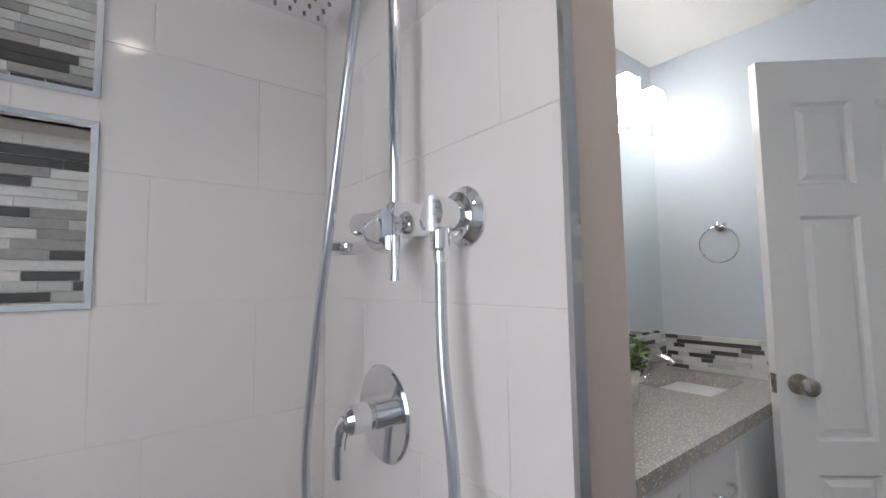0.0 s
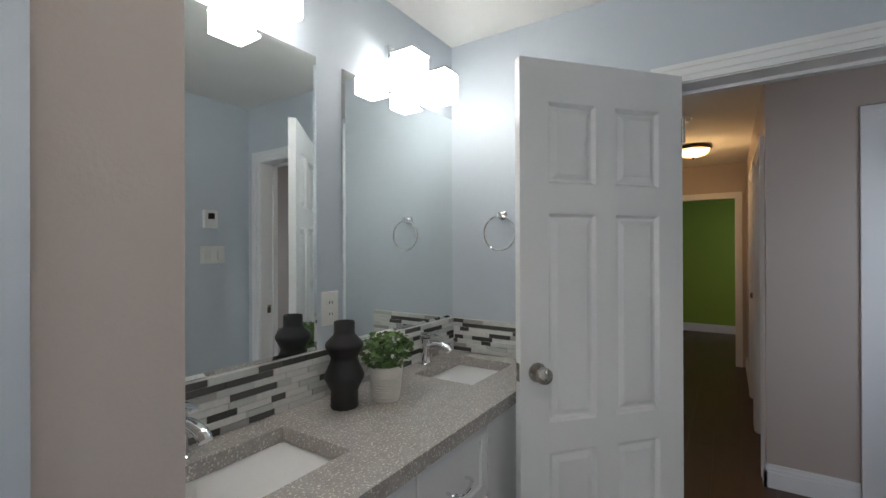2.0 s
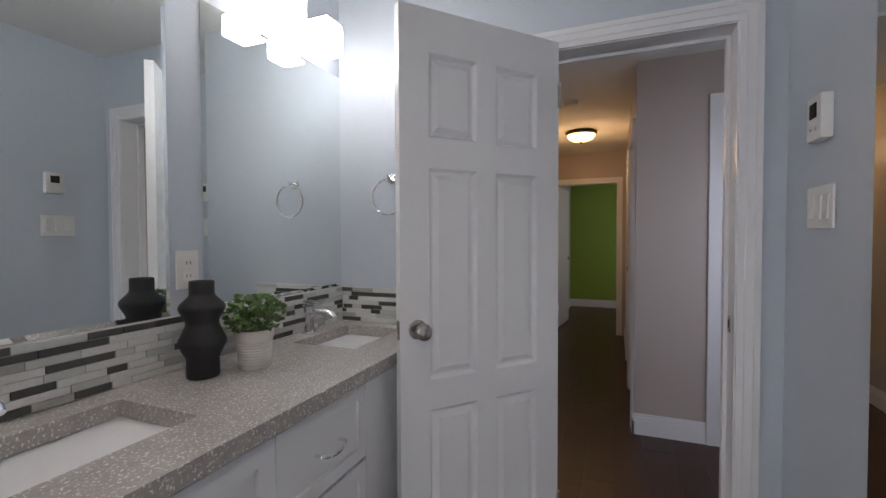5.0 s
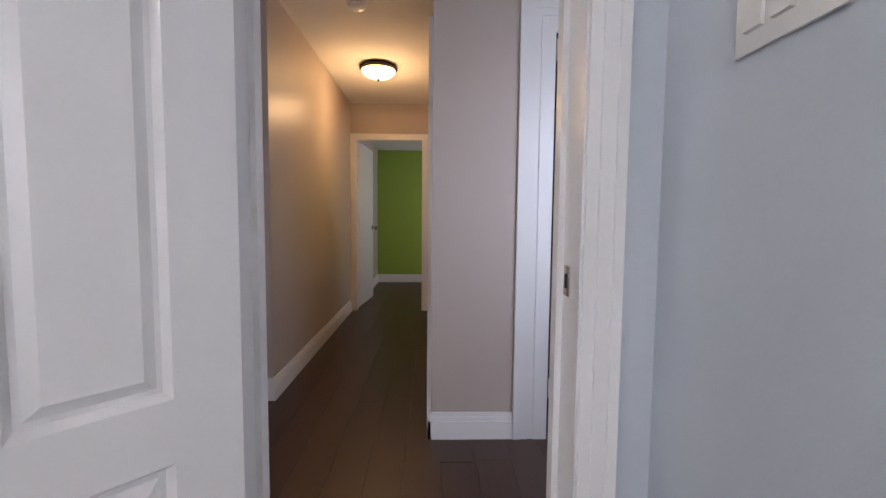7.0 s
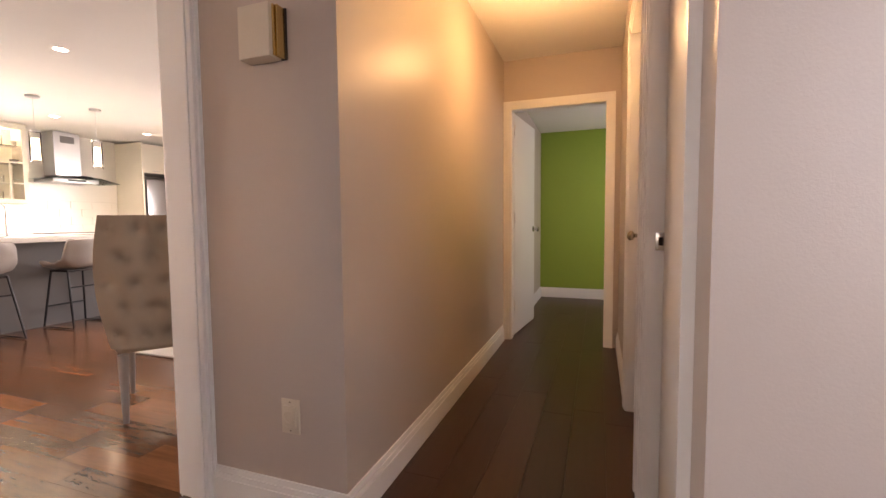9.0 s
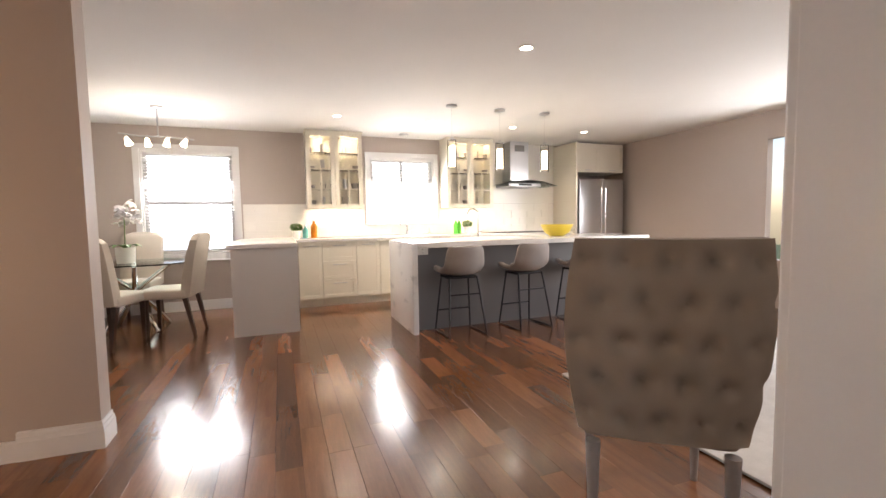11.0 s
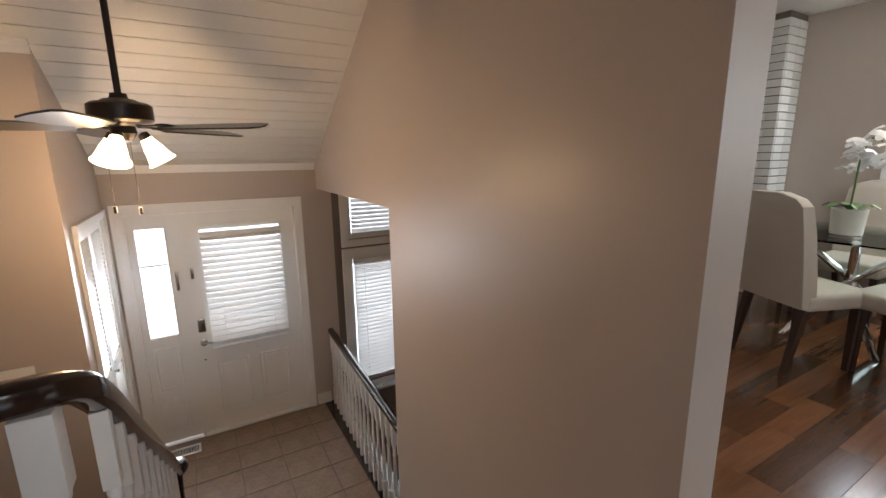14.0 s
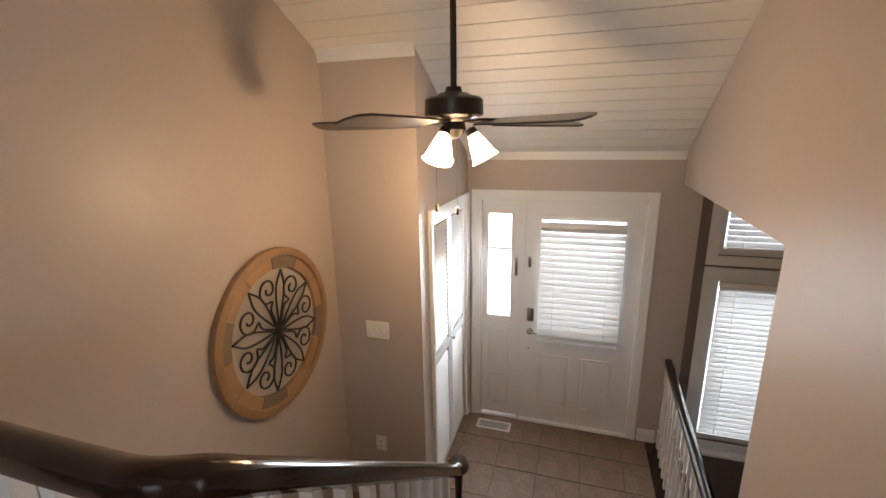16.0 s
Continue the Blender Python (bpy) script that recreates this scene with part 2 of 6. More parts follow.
DAY = mat("bright_outdoors", (0.8, 0.85, 0.9), 0.9, vary=0.05, scale=0.8, bump=0, emit=1.9, glow=(0.90, 0.95, 1.0))
# siding emits light of its own, standing in for the daylight on it
OUTWALL_GLOW = mat("glowing_neighbour_siding", (0.42, 0.46, 0.52), 0.8, emit=1.1, glow=(0.62, 0.74, 0.88))

# ---- mesh helpers ----


def box(bm, x0, x1, y0, y1, z0, z1):
    v = [bm.verts.new(p) for p in ((x0, y0, z0), (x1, y0, z0), (x1, y1, z0), (x0, y1, z0), (x0, y0, z1), (x1, y0, z1), (x1, y1, z1), (x0, y1, z1))]
    for f in ((3, 2, 1, 0), (4, 5, 6, 7), (0, 1, 5, 4), (1, 2, 6, 5), (2, 3, 7, 6), (3, 0, 4, 7)):
        bm.faces.new([v[i] for i in f])
    return v


def absorb(bm, tmp):
    me = bpy.data.meshes.new("tmp")
    tmp.to_mesh(me)
    tmp.free()
    bm.from_mesh(me)
    bpy.data.meshes.remove(me)


def rbox(bm, x0, x1, y0, y1, z0, z1, r=0.004, seg=2, m=None):
    t = bmesh.new()
    box(t, x0, x1, y0, y1, z0, z1)
    bmesh.ops.bevel(t, geom=t.edges[:], offset=r, segments=seg, profile=0.6, affect="EDGES")
    if m is not None:
        bmesh.ops.transform(t, matrix=m, verts=t.verts)
    absorb(bm, t)


def loft(bm, rings, closed=True, cap=True):
    """Skins rings of points, each with the same count."""
    vs = [[bm.verts.new(p) for p in ring] for ring in rings]
    n = len(vs[0])
    for a, b in zip(vs, vs[1:]):
        for i in range(n if closed else n - 1):
            j = (i + 1) % n
            bm.faces.new((a[i], a[j], b[j], b[i]))
    if cap and closed:
        bm.faces.new(vs[0][::-1])
        bm.faces.new(vs[-1])
    return vs


def lathe(bm, profile, at=(0, 0, 0), seg=24, axis="z", cap=True):
    rings = []
    for r, h in profile:
        ring = []
        for i in range(seg):
            a = 2 * math.pi * i / seg
            p = (r * math.cos(a), r * math.sin(a), h)
            if axis == "x":
                p = (p[2], p[0], p[1])
            if axis == "y":
                p = (p[0], p[2], -p[1])
            ring.append((p[0] + at[0], p[1] + at[1], p[2] + at[2]))
        rings.append(ring)
    loft(bm, rings, cap=cap)


def tube(bm, pts, r, seg=10, closed=False, cap=True):
    """A round bar along points; r may be a list."""
    pts = [Vector(p) for p in pts]
    n = len(pts)
    rs = r if isinstance(r, (list, tuple)) else [r] * n
    up, rings = None, []
    for i, p in enumerate(pts):
        a = pts[(i - 1) % n] if (closed or i) else p
        b = pts[(i + 1) % n] if (closed or i < n - 1) else p
        d = (b - a).normalized()
        if up is None:
            up = Vector((0, 0, 1)) if abs(d.z) < 0.9 else Vector((1, 0, 0))
        side = d.cross(up).normalized()
        up = side.cross(d).normalized()
        rings.append([p + rs[i] * (math.cos(2 * math.pi * k / seg) * side + math.sin(2 * math.pi * k / seg) * up) for k in range(seg)])
    if closed:
        rings.append(rings[0])
    loft(bm, rings, cap=cap and not closed)


def arc(c, r, a0, a1, n, plane="xz"):
    out = []
    for i in range(n + 1):
        a = radians(a0 + (a1 - a0) * i / n)
        u, v = r * math.cos(a), r * math.sin(a)
        out.append((c[0] + u, c[1], c[2] + v) if plane == "xz" else (c[0] + u, c[1] + v, c[2]) if plane == "xy" else (c[0], c[1] + u, c[2] + v))
    return out


def finish(bm, name, material, smooth=False):
    bmesh.ops.recalc_face_normals(bm, faces=bm.faces)
    me = bpy.data.meshes.new(name)
    bm.to_mesh(me)
    bm.free()
    me.materials.append(material)
    if smooth:
        me.polygons.foreach_set("use_smooth", [True] * len(me.polygons))
        me.set_sharp_from_angle(angle=radians(35))
    return me


def part(name, bm, material, parent=None, label="", smooth=True):
    ob = new(name, finish(bm, name, material, smooth))
    ob.parent = parent
    if label:
        tagged(ob, label=label)
    return ob


def thing(name, m, label, category, group="", kind=""):
    ob = new(name)
    ob.empty_display_size = 0.1
    ob.matrix_basis = m
    return tagged(ob, label, category, group, kind)


def solid(name, bm, material, label, category, kind="structure", smooth=False, group=""):
    return tagged(part(name, bm, material, None, "", smooth), label, category, group, kind)


def wall(name, axis, p0, p1, a0, a1, z0, z1, holes, material, label):
    """A wall between p0 and p1 across, from a0 to a1 along, with holes (a, b, low, high) through it."""
    bm = bmesh.new()
    cuts = sorted({a0, a1, *(h[0] for h in holes), *(h[1] for h in holes)})

    def put(a, b, lo, hi):
        if hi - lo > 1e-4:
            box(bm, p0, p1, a, b, lo, hi) if axis == "x" else box(bm, a, b, p0, p1, lo, hi)
    for a, b in zip(cuts, cuts[1:]):
        z = z0
        for h in sorted((h for h in holes if h[0] <= a + 1e-6 and h[1] >= b - 1e-6), key=lambda q: q[2]):
            put(a, b, z, h[2])
            z = h[3]
        put(a, b, z, z1)
    return solid(name, bm, material, label, "wall")


def one(fn, *a, **k):
    bm = bmesh.new()
    fn(bm, *a, **k)
    return bm


def baseboard(axis, p, side, a0, a1, z=0.0, h=0.135):
    """A stepped skirting board on the wall face p, growing to side (+1 or -1)."""
    bm = bmesh.new()
    for d, lo, hi in ((0.016, 0, h * 0.68), (0.012, h * 0.68, h * 0.84), (0.007, h * 0.84, h)):
        q0, q1 = sorted((p, p + side * d))
        box(bm, q0, q1, a0, a1, z + lo, z + hi) if axis == "x" else box(bm, a0, a1, q0, q1, z + lo, z + hi)
    return solid("baseboard", bm, WHITE, "white stepped wooden baseboard along the wall", "baseboard")


def casing(axis, p, side, a0, a1, z0, z1, w=0.07, legs=(1, 1)):
    """Door or window trim round the opening a0..a1, z0..z1, on the face p."""
    bm = bmesh.new()

    def strip(u0, u1, v0, v1, d):
        q0, q1 = sorted((p, p + side * d))
        box(bm, q0, q1, u0, u1, v0, v1) if axis == "x" else box(bm, u0, u1, q0, q1, v0, v1)
    for k, d in ((0.0, 0.012), (0.33, 0.017), (0.72, 0.022)):
        i, o = w * k, w * (k + 0.39 if k < 0.7 else 1.0)
        if k == 0.33:
            o = w * 0.72
        if k == 0.0:
            o = w * 0.33
        if legs[0]:
            strip(a0 - o, a0 - i, z0, z1 + o, d)
        if legs[1]:
            strip(a1 + i, a1 + o, z0, z1 + o, d)
        strip(a0 - (i if legs[0] else 0), a1 + (i if legs[1] else 0), z1 + i, z1 + o, d)
    return solid("trim", bm, WHITE, "white moulded wooden casing round the doorway", "trim")


def jamb(axis, p0, p1, a0, a1, z0, z1, t=0.022):
    bm = bmesh.new()
    for u0, u1, v0, v1 in ((a0, a0 + t, z0, z1 - t), (a1 - t, a1, z0, z1 - t), (a0, a1, z1 - t, z1)):
        box(bm, p0, p1, u0, u1, v0, v1) if axis == "x" else box(bm, u0, u1, p0, p1, v0, v1)
    return solid("trim", bm, WHITE, "white painted wooden door jamb lining the opening", "trim")

# ---- structure: bathroom ----
L = -1.16          # level of the entry landing
CEIL = 2.43
wall("wall_bath_north", "y", 1.0, 1.06, -1.06, 2.265, 0, CEIL, [(-0.352, -0.028, 1.293, 1.642), (-0.352, -0.028, 1.688, 2.062)], PAINT_BLUE, "pale blue painted wall behind the vanity")
wall("wall_bath_east", "x", 2.2, 2.265, -0.765, 1.0, 0, CEIL, [(-0.625, 0.01, 0, 2.03)], PAINT_BLUE, "pale blue painted wall with the bathroom doorway")
wall("wall_bath_south", "y", -0.83, -0.765, -1.06, 2.265, 0, CEIL, [], PAINT_BLUE, "pale blue painted bathroom wall with switches")
wall("wall_bath_west", "x", -1.06, -1.0, -0.765, 1.0, 0, CEIL, [(-0.45, 0.45, 1.05, 1.95)], PAINT_BLUE, "pale blue painted bathroom end wall")
wall("wall_shower_partition", "x", 0.432, 0.545, 0.262, 1.0, 0, CEIL, [], PAINT_GREY, "warm grey painted end of the shower partition")
wall("wall_shower_back", "y", 0.9803, 1.0, -1.0, 0.432, 0, CEIL, [(-0.34, -0.04, 1.305, 1.63), (-0.34, -0.04, 1.70, 2.05)], GROUT, "white tile bed behind the shower niche")
solid("wall_tile_bed", one(box, 0.4215, 0.4315, 0.2635, 0.980, 0, CEIL), GROUT, "white grout bed of the tiled partition", "wall")
solid("floor_bath", one(box, -1.06, 2.2, -0.83, 1.06, -0.06, 0), CARPET, "grey tiled bathroom floor", "floor")
solid("ceiling_bath", one(box, -1.06, 2.265, -0.83, 1.06, CEIL, CEIL + 0.08), PAINT_CEIL, "white painted bathroom ceiling", "ceiling")
casing("x", 2.2, -1, -0.625, 0.01, 0, 2.03, 0.068)
jamb("x", 2.198, 2.332, -0.643, 0.028, 0, 2.048)
# ---- structure: hall ----
# the first hole is for the added, unseen alcove window
wall("wall_hall_west", "x", 2.265, 2.33, -1.95, 1.06, 0, CEIL, [(-1.65, -1.05, 0.75, 1.95), (-0.625, 0.01, 0, 2.03)], PAINT_GREY, "warm grey painted hall wall round the bathroom door")
casing("x", 2.33, 1, -0.625, 0.01, 0, 2.03, 0.068)
wall("wall_hall_south", "y", -2.01, -1.95, 2.265, 3.6, 0, CEIL, [], PAINT_GREY, "warm grey painted hall end wall")
wall("wall_closet", "x", 3.53, 3.62, -1.95, -0.358, 0, CEIL, [(-1.70, -0.93, 0, 2.03)], PAINT_GREY, "warm grey painted wall with a white bedroom door")
wall("wall_corridor_south", "y", -0.45, -0.358, 3.62, 6.58, 0, CEIL, [(3.70, 4.40, 0, 2.03), (4.62, 5.32, 0, 2.03)], PAINT_GREY, "warm grey painted corridor wall with doors")
wall("wall_corridor_north", "y", 0.59, 0.66, 4.0, 6.58, 0, CEIL, [], PAINT_GREY, "warm grey painted corridor wall with soft sheen")
wall("wall_living_south", "y", 0.66, 0.76, 4.1, 9.0, 0, CEIL, [], PAINT_GREY, "warm grey painted living room wall")
wall("wall_chime", "x", 4.0, 4.1, 0.66, 1.165, 0, CEIL, [], PAINT_GREY, "warm grey painted wall with door chime")
wall("wall_corridor_end", "x", 6.58, 6.68, -0.45, 0.66, 0, CEIL, [(-0.25, 0.525, 0, 2.015)], PAINT_GREY, "warm grey painted corridor end wall with doorway")
casing("x", 6.58, -1, -0.25, 0.525, 0, 2.015, 0.066)
casing("x", 6.68, 1, -0.25, 0.525, 0, 2.015, 0.066, (1, 0))
jamb("x", 6.578, 6.682, -0.268, 0.543, 0, 2.033)
casing("x", 3.53, -1, -1.66, -0.873, 0, 2.06, 0.105)
jamb("x", 3.512, 3.62, -1.715, -0.868, 0, 2.055, 0.068)
casing("y", -0.358, 1, 3.70, 4.40, 0, 2.03, 0.066)
jamb("y", -0.452, -0.356, 3.682, 4.418, 0, 2.048)
casing("y", -0.358, 1, 4.62, 5.32, 0, 2.03, 0.066)
jamb("y", -0.452, -0.356, 4.602, 5.338, 0, 2.048)
wall("wall_side_room", "y", -2.2, -2.1, 3.62, 6.58, 0, CEIL, [], PAINT_GREY, "warm grey wall of the side room")
wall("wall_side_room_east", "x", 4.5, 4.56, -2.1, -0.45, 0, CEIL, [], PAINT_GREY, "warm grey wall of the side room")
solid("floor_side_room", one(box, 3.62, 6.58, -2.2, -0.45, -0.06, -0.002), DARKWOOD, "dark laminate floor of the side room", "floor")
solid("ceiling_hall", one(box, 2.265, 6.68, -2.2, 1.2, CEIL, CEIL + 0.08), PAINT_CEIL, "textured white hall ceiling in warm light", "ceiling")
wall("wall_green", "x", 8.91, 9.0, -1.6, 0.66, 0, CEIL, [], PAINT_GREEN, "bright green painted bedroom wall")
wall("wall_green_room_north", "y", 0.56, 0.66, 6.68, 8.91, 0, CEIL, [], PAINT_GREY, "warm grey bedroom wall with picture frames")
wall("wall_green_room_south", "y", -1.6, -1.5, 6.68, 8.91, 0, CEIL, [], PAINT_GREY, "warm grey bedroom wall")
wall("wall_green_room_west", "x", 6.58, 6.68, -1.6, -0.45, 0, CEIL, [], PAINT_GREY, "warm grey bedroom wall")
solid("ceiling_green_room", one(box, 6.68, 8.91, -1.5, 0.56, 2.255, 2.33), PAINT_CEIL, "white painted bedroom ceiling", "ceiling")
# unseen fill added to brighten the green room; its south wall is closed
window_light("green_room_window_light", (7.9, -1.45, 1.4), (7.9, 0, 1.0), 1.0, 1.0, 10, (0.95, 0.97, 1.0))
# cased end of the living room opening
bm = bmesh.new()
rbox(bm, 3.985, 4.115, 1.165, 1.335, 0, CEIL, 0.003)
rbox(bm, 3.968, 3.985, 1.172, 1.330, 0, CEIL, 0.004)
rbox(bm, 3.960, 3.968, 1.190, 1.312, 0, CEIL, 0.003)
solid("trim", bm, WHITE, "white cased post at the living room opening", "trim")
for a in (("x", 4.0, -1, 0.575, 1.165), ("y", 0.59, -1, 4.0, 6.515), ("x", 3.53, -1, -0.766, -0.342), ("y", -0.358, 1, 3.514, 3.634), ("y", -0.358, 1, 4.466, 4.554), ("y", -0.358, 1, 5.386, 6.56),
          ("x", 8.91, -1, -1.5, 0.56), ("y", 0.56, -1, 6.75, 8.9), ("x", 2.33, 1, 0.078, 1.2), ("x", 2.33, 1, -1.95, -0.693), ("x", 3.53, -1, -1.95, -1.767)):
    baseboard(*a)
# ---- structure: living room, dining and kitchen ----
wall("wall_kitchen_north", "y", 7.5, 7.64, -0.4, 9.0, 0, CEIL, [(1.64, 2.73, 0.75, 2.13), (4.59, 5.61, 1.19, 2.13)], PAINT_GREY, "warm grey painted outer wall with two windows")
wall("wall_living_east", "x", 9.0, 9.1, 0.66, 7.64, 0, CEIL, [(2.2, 4.6, 0.6, 2.1)], PAINT_GREY, "warm grey painted living room wall")
wall("wall_dining_west", "x", -0.46, -0.4, 5.3, 7.64, -2.4, CEIL, [], PAINT_GREY, "warm grey painted dining room wall")
wall("wall_dining_south", "y", 5.24, 5.3, -1.4, 1.0, -2.4, CEIL, [], PAINT_GREY, "warm grey painted wall between the levels")
wall("wall_dining_return", "x", 0.94, 1.0, 3.765, 5.24, -2.4, CEIL, [], PAINT_GREY, "warm grey painted wall between the levels")


def skew(x):
    """The stair wall runs slightly out of square towards the front."""
    return 0.047 * (2.37 - x)


stair_wall = wall("wall_stair_north", "y", 3.625, 3.765, -1.29, 2.37, -2.4, 3.3, [(-1.29, 0.62, L - 0.02, 1.015)], PAINT_GREY, "warm grey painted stair wall with an opening")
for v in stair_wall.data.vertices:
    v.co.y += skew(v.co.x)
solid("ceiling_living", one(box, 2.37, 9.1, 1.2, 7.64, CEIL, CEIL + 0.08), PAINT_CEIL, "white painted living room ceiling", "ceiling")
solid("ceiling_dining", one(box, -0.46, 2.37, 3.765, 7.64, CEIL, CEIL + 0.08), PAINT_CEIL, "white painted dining room ceiling", "ceiling")
baseboard("y", 7.5, -1, 0.95, 2.82)
bm = bmesh.new()
for d, lo, hi in ((0.016, 0, 0.10), (0.012, 0.10, 0.122), (0.007, 0.122, 0.145)):
    box(bm, 2.02, 2.37 + d, 3.625 - d, 3.765 + d, lo, hi)
solid("baseboard", bm, WHITE, "white stepped baseboard wrapping the wall end", "baseboard")
# ---- structure: entry and stairs ----
SLOPE = 0.51


def slope_z(x):
    return 1.235 + SLOPE * (x + 1.29)


wall("wall_front", "x", -1.43, -1.29, 1.5, 3.93, -2.4, 1.5, [(2.29, 3.58, L, 0.885)], PAINT_GREY, "warm grey painted front wall round the entrance")
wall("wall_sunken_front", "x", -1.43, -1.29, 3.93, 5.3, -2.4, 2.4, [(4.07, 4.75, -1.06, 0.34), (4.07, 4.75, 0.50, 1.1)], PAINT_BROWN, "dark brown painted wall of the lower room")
wall("wall_stair_south", "y", 1.5, 1.6, -1.29, 2.33, -2.4, 3.3, [], PAINT_GREY, "warm grey painted tall stairwell wall")
wall("wall_entry_step", "x", -0.2, -0.10, 1.6, 2.184, L, 2.2, [], PAINT_GREY, "warm grey painted wall beside the coat closet")
wall("wall_entry_closet", "y", 2.10, 2.184, -1.29, -0.2, L, 2.0, [(-1.22, -0.33, L, 0.87)], PAINT_GREY, "warm grey painted wall of the coat closet")
wall("wall_closet_fill", "y", 1.06, 1.5, 2.2, 2.33, 0, CEIL, [], PAINT_GREY, "warm grey painted wall corner by the stairs")
wall("wall_stair_east", "x", 1.79, 1.83, 1.6, 2.46, -2.4, -0.2, [], PAINT_GREY, "warm grey painted wall under the landing")
wall("wall_stair_header", "x", 2.4, 2.5, 1.2, 3.765, CEIL + 0.08, 3.4, [], PAINT_GREY, "warm grey wall above the stair opening")
solid("floor_sunken", one(box, -1.43, 1.0, 3.765, 5.3, -2.46, -2.4), DARKWOOD, "dark floor of the lower room", "floor")
solid("ceiling_sunken", one(box, -1.43, 1.0, 3.765, 5.3, CEIL, CEIL + 0.08), PAINT_CEIL, "white ceiling of the lower room", "ceiling")
solid("floor_basement", one(box, -1.43, 2.4, 1.5, 3.7, -2.5, -2.42), DARKWOOD, "dark floor at the basement stairs", "floor")
bm = bmesh.new()
xs = [-1.4 + 0.108 * i for i in range(38)]
for a, b in zip(xs, xs[1:]):
    q = [(a + 0.002, slope_z(a + 0.002)), (b - 0.002, slope_z(b - 0.002)), (b - 0.007, slope_z(b - 0.007) + 0.006), (b, slope_z(b) + 0.006), (b, slope_z(b) + 0.05), (a, slope_z(a) + 0.05), (a, slope_z(a) + 0.006), (a + 0.006, slope_z(a + 0.006) + 0.006)]
    loft(bm, [[(x, 1.5, z) for x, z in q], [(x, 3.80, z) for x, z in q]])
solid("ceiling_entry", bm, mat("white_plank_paint", (0.74, 0.71, 0.66), 0.5, vary=0.02, scale=3, grain=60, island=0.015), "white painted sloping plank ceiling over the entry", "ceiling")


def crown(pts):
    bm = bmesh.new()
    (x0, y0), (x1, y1), (dx, dy), z = pts
    for d, lo, hi in ((0.014, -0.055, -0.02), (0.024, -0.02, 0.0), (0.034, 0.0, 0.03)):
        xa, xb = sorted((x0, x1 + dx * d)) if dx else sorted((x0, x1))
        ya, yb = sorted((y0, y1 + dy * d)) if dy else sorted((y0, y1))
        box(bm, xa, xb, ya, yb, z + lo, z + hi)
    solid("trim", bm, WHITE, "white wooden crown moulding under the plank ceiling", "trim")


crown(((-1.29, 2.184), (-1.29, 3.79), (1, 0), slope_z(-1.27)))
crown(((-0.10, 1.6), (-0.10, 2.19), (1, 0), slope_z(-0.09)))
baseboard("x", -1.29, 1, 3.665, 3.80, L, 0.11)
bm = bmesh.new()
box(bm, -1.29, 0.64, 3.73, 3.92, L - 0.16, L - 0.004)
solid("trim", bm, STAIRWOOD, "dark stained wooden edge under the landing rail", "trim")
# landing, stairs up and stairs down
solid("floor_landing", one(box, -1.29, 0.58, 1.6, 3.73, L - 0.16, L - 0.006), GROUT_DARK, "dark grout bed of the entry landing", "floor")
bm = bmesh.new()
RISE, TREAD = -L / 6, 0.24
for i in range(6):
    x0 = 0.58 + TREAD * i
    top = L + RISE * (i + 1)
    if i < 5:
        box(bm, x0, x0 + TREAD, 2.62, 3.66, -2.0, top - 0.03)
        rbox(bm, x0 - 0.025, x0 + TREAD, 2.60, 3.66, top - 0.03, top, 0.008)
solid("stairs", bm, DARKWOOD, "dark wooden stairs up from the entry", "stairs")
bm = bmesh.new()
for i in range(6):
    top = L - RISE * (i + 1)
    box(bm, 0.58 + 0.24 * i, 0.82 + 0.24 * i, 1.6, 2.5, -2.42, top)
solid("stairs", bm, DARKWOOD, "dark wooden stairs down to the basement", "stairs")
# sloping skirt boards
for y0, y1 in ((3.615, 3.65),):
    bm = bmesh.new()
    q = [(0.5, L + 0.20), (0.5, L), (1.82, -0.06), (2.02, -0.06), (2.02, 0.10), (1.84, 0.10)]
    loft(bm, [[(x, y0, z) for x, z in q], [(x, y1, z) for x, z in q]])
    solid("trim", bm, WHITE, "white sloping skirt board beside the stairs", "trim")
bm = bmesh.new()
q = [(0.3, L + 0.14), (0.3, L), (2.0, L - 1.4), (2.0, L - 1.22)]
loft(bm, [[(x, 1.6, z) for x, z in q], [(x, 1.618, z) for x, z in q]])
solid("trim", bm, WHITE, "white sloping skirt board beside the basement stairs", "trim")
# upper landing nosing and wall under it
solid("floor_edge", one(rbox, 1.755, 1.80, 1.6, 3.61, -0.035, 0.002, 0.01), DARKWOOD, "dark wooden nosing at the top of the stairs", "floor")
solid("ground", one(box, -60, 60, -60, 60, -2.9, -2.6), mat("grass_ground", (0.10, 0.13, 0.05), 0.9, vary=0.3, scale=1, grain=30), "grassy ground around the house", "ground")
wall("wall_void_close", "x", 2.34, 2.4, 1.5, 3.7, -2.5, -0.07, [], PAINT_GREY, "grey wall below the upper floor")

# ---- doors ----


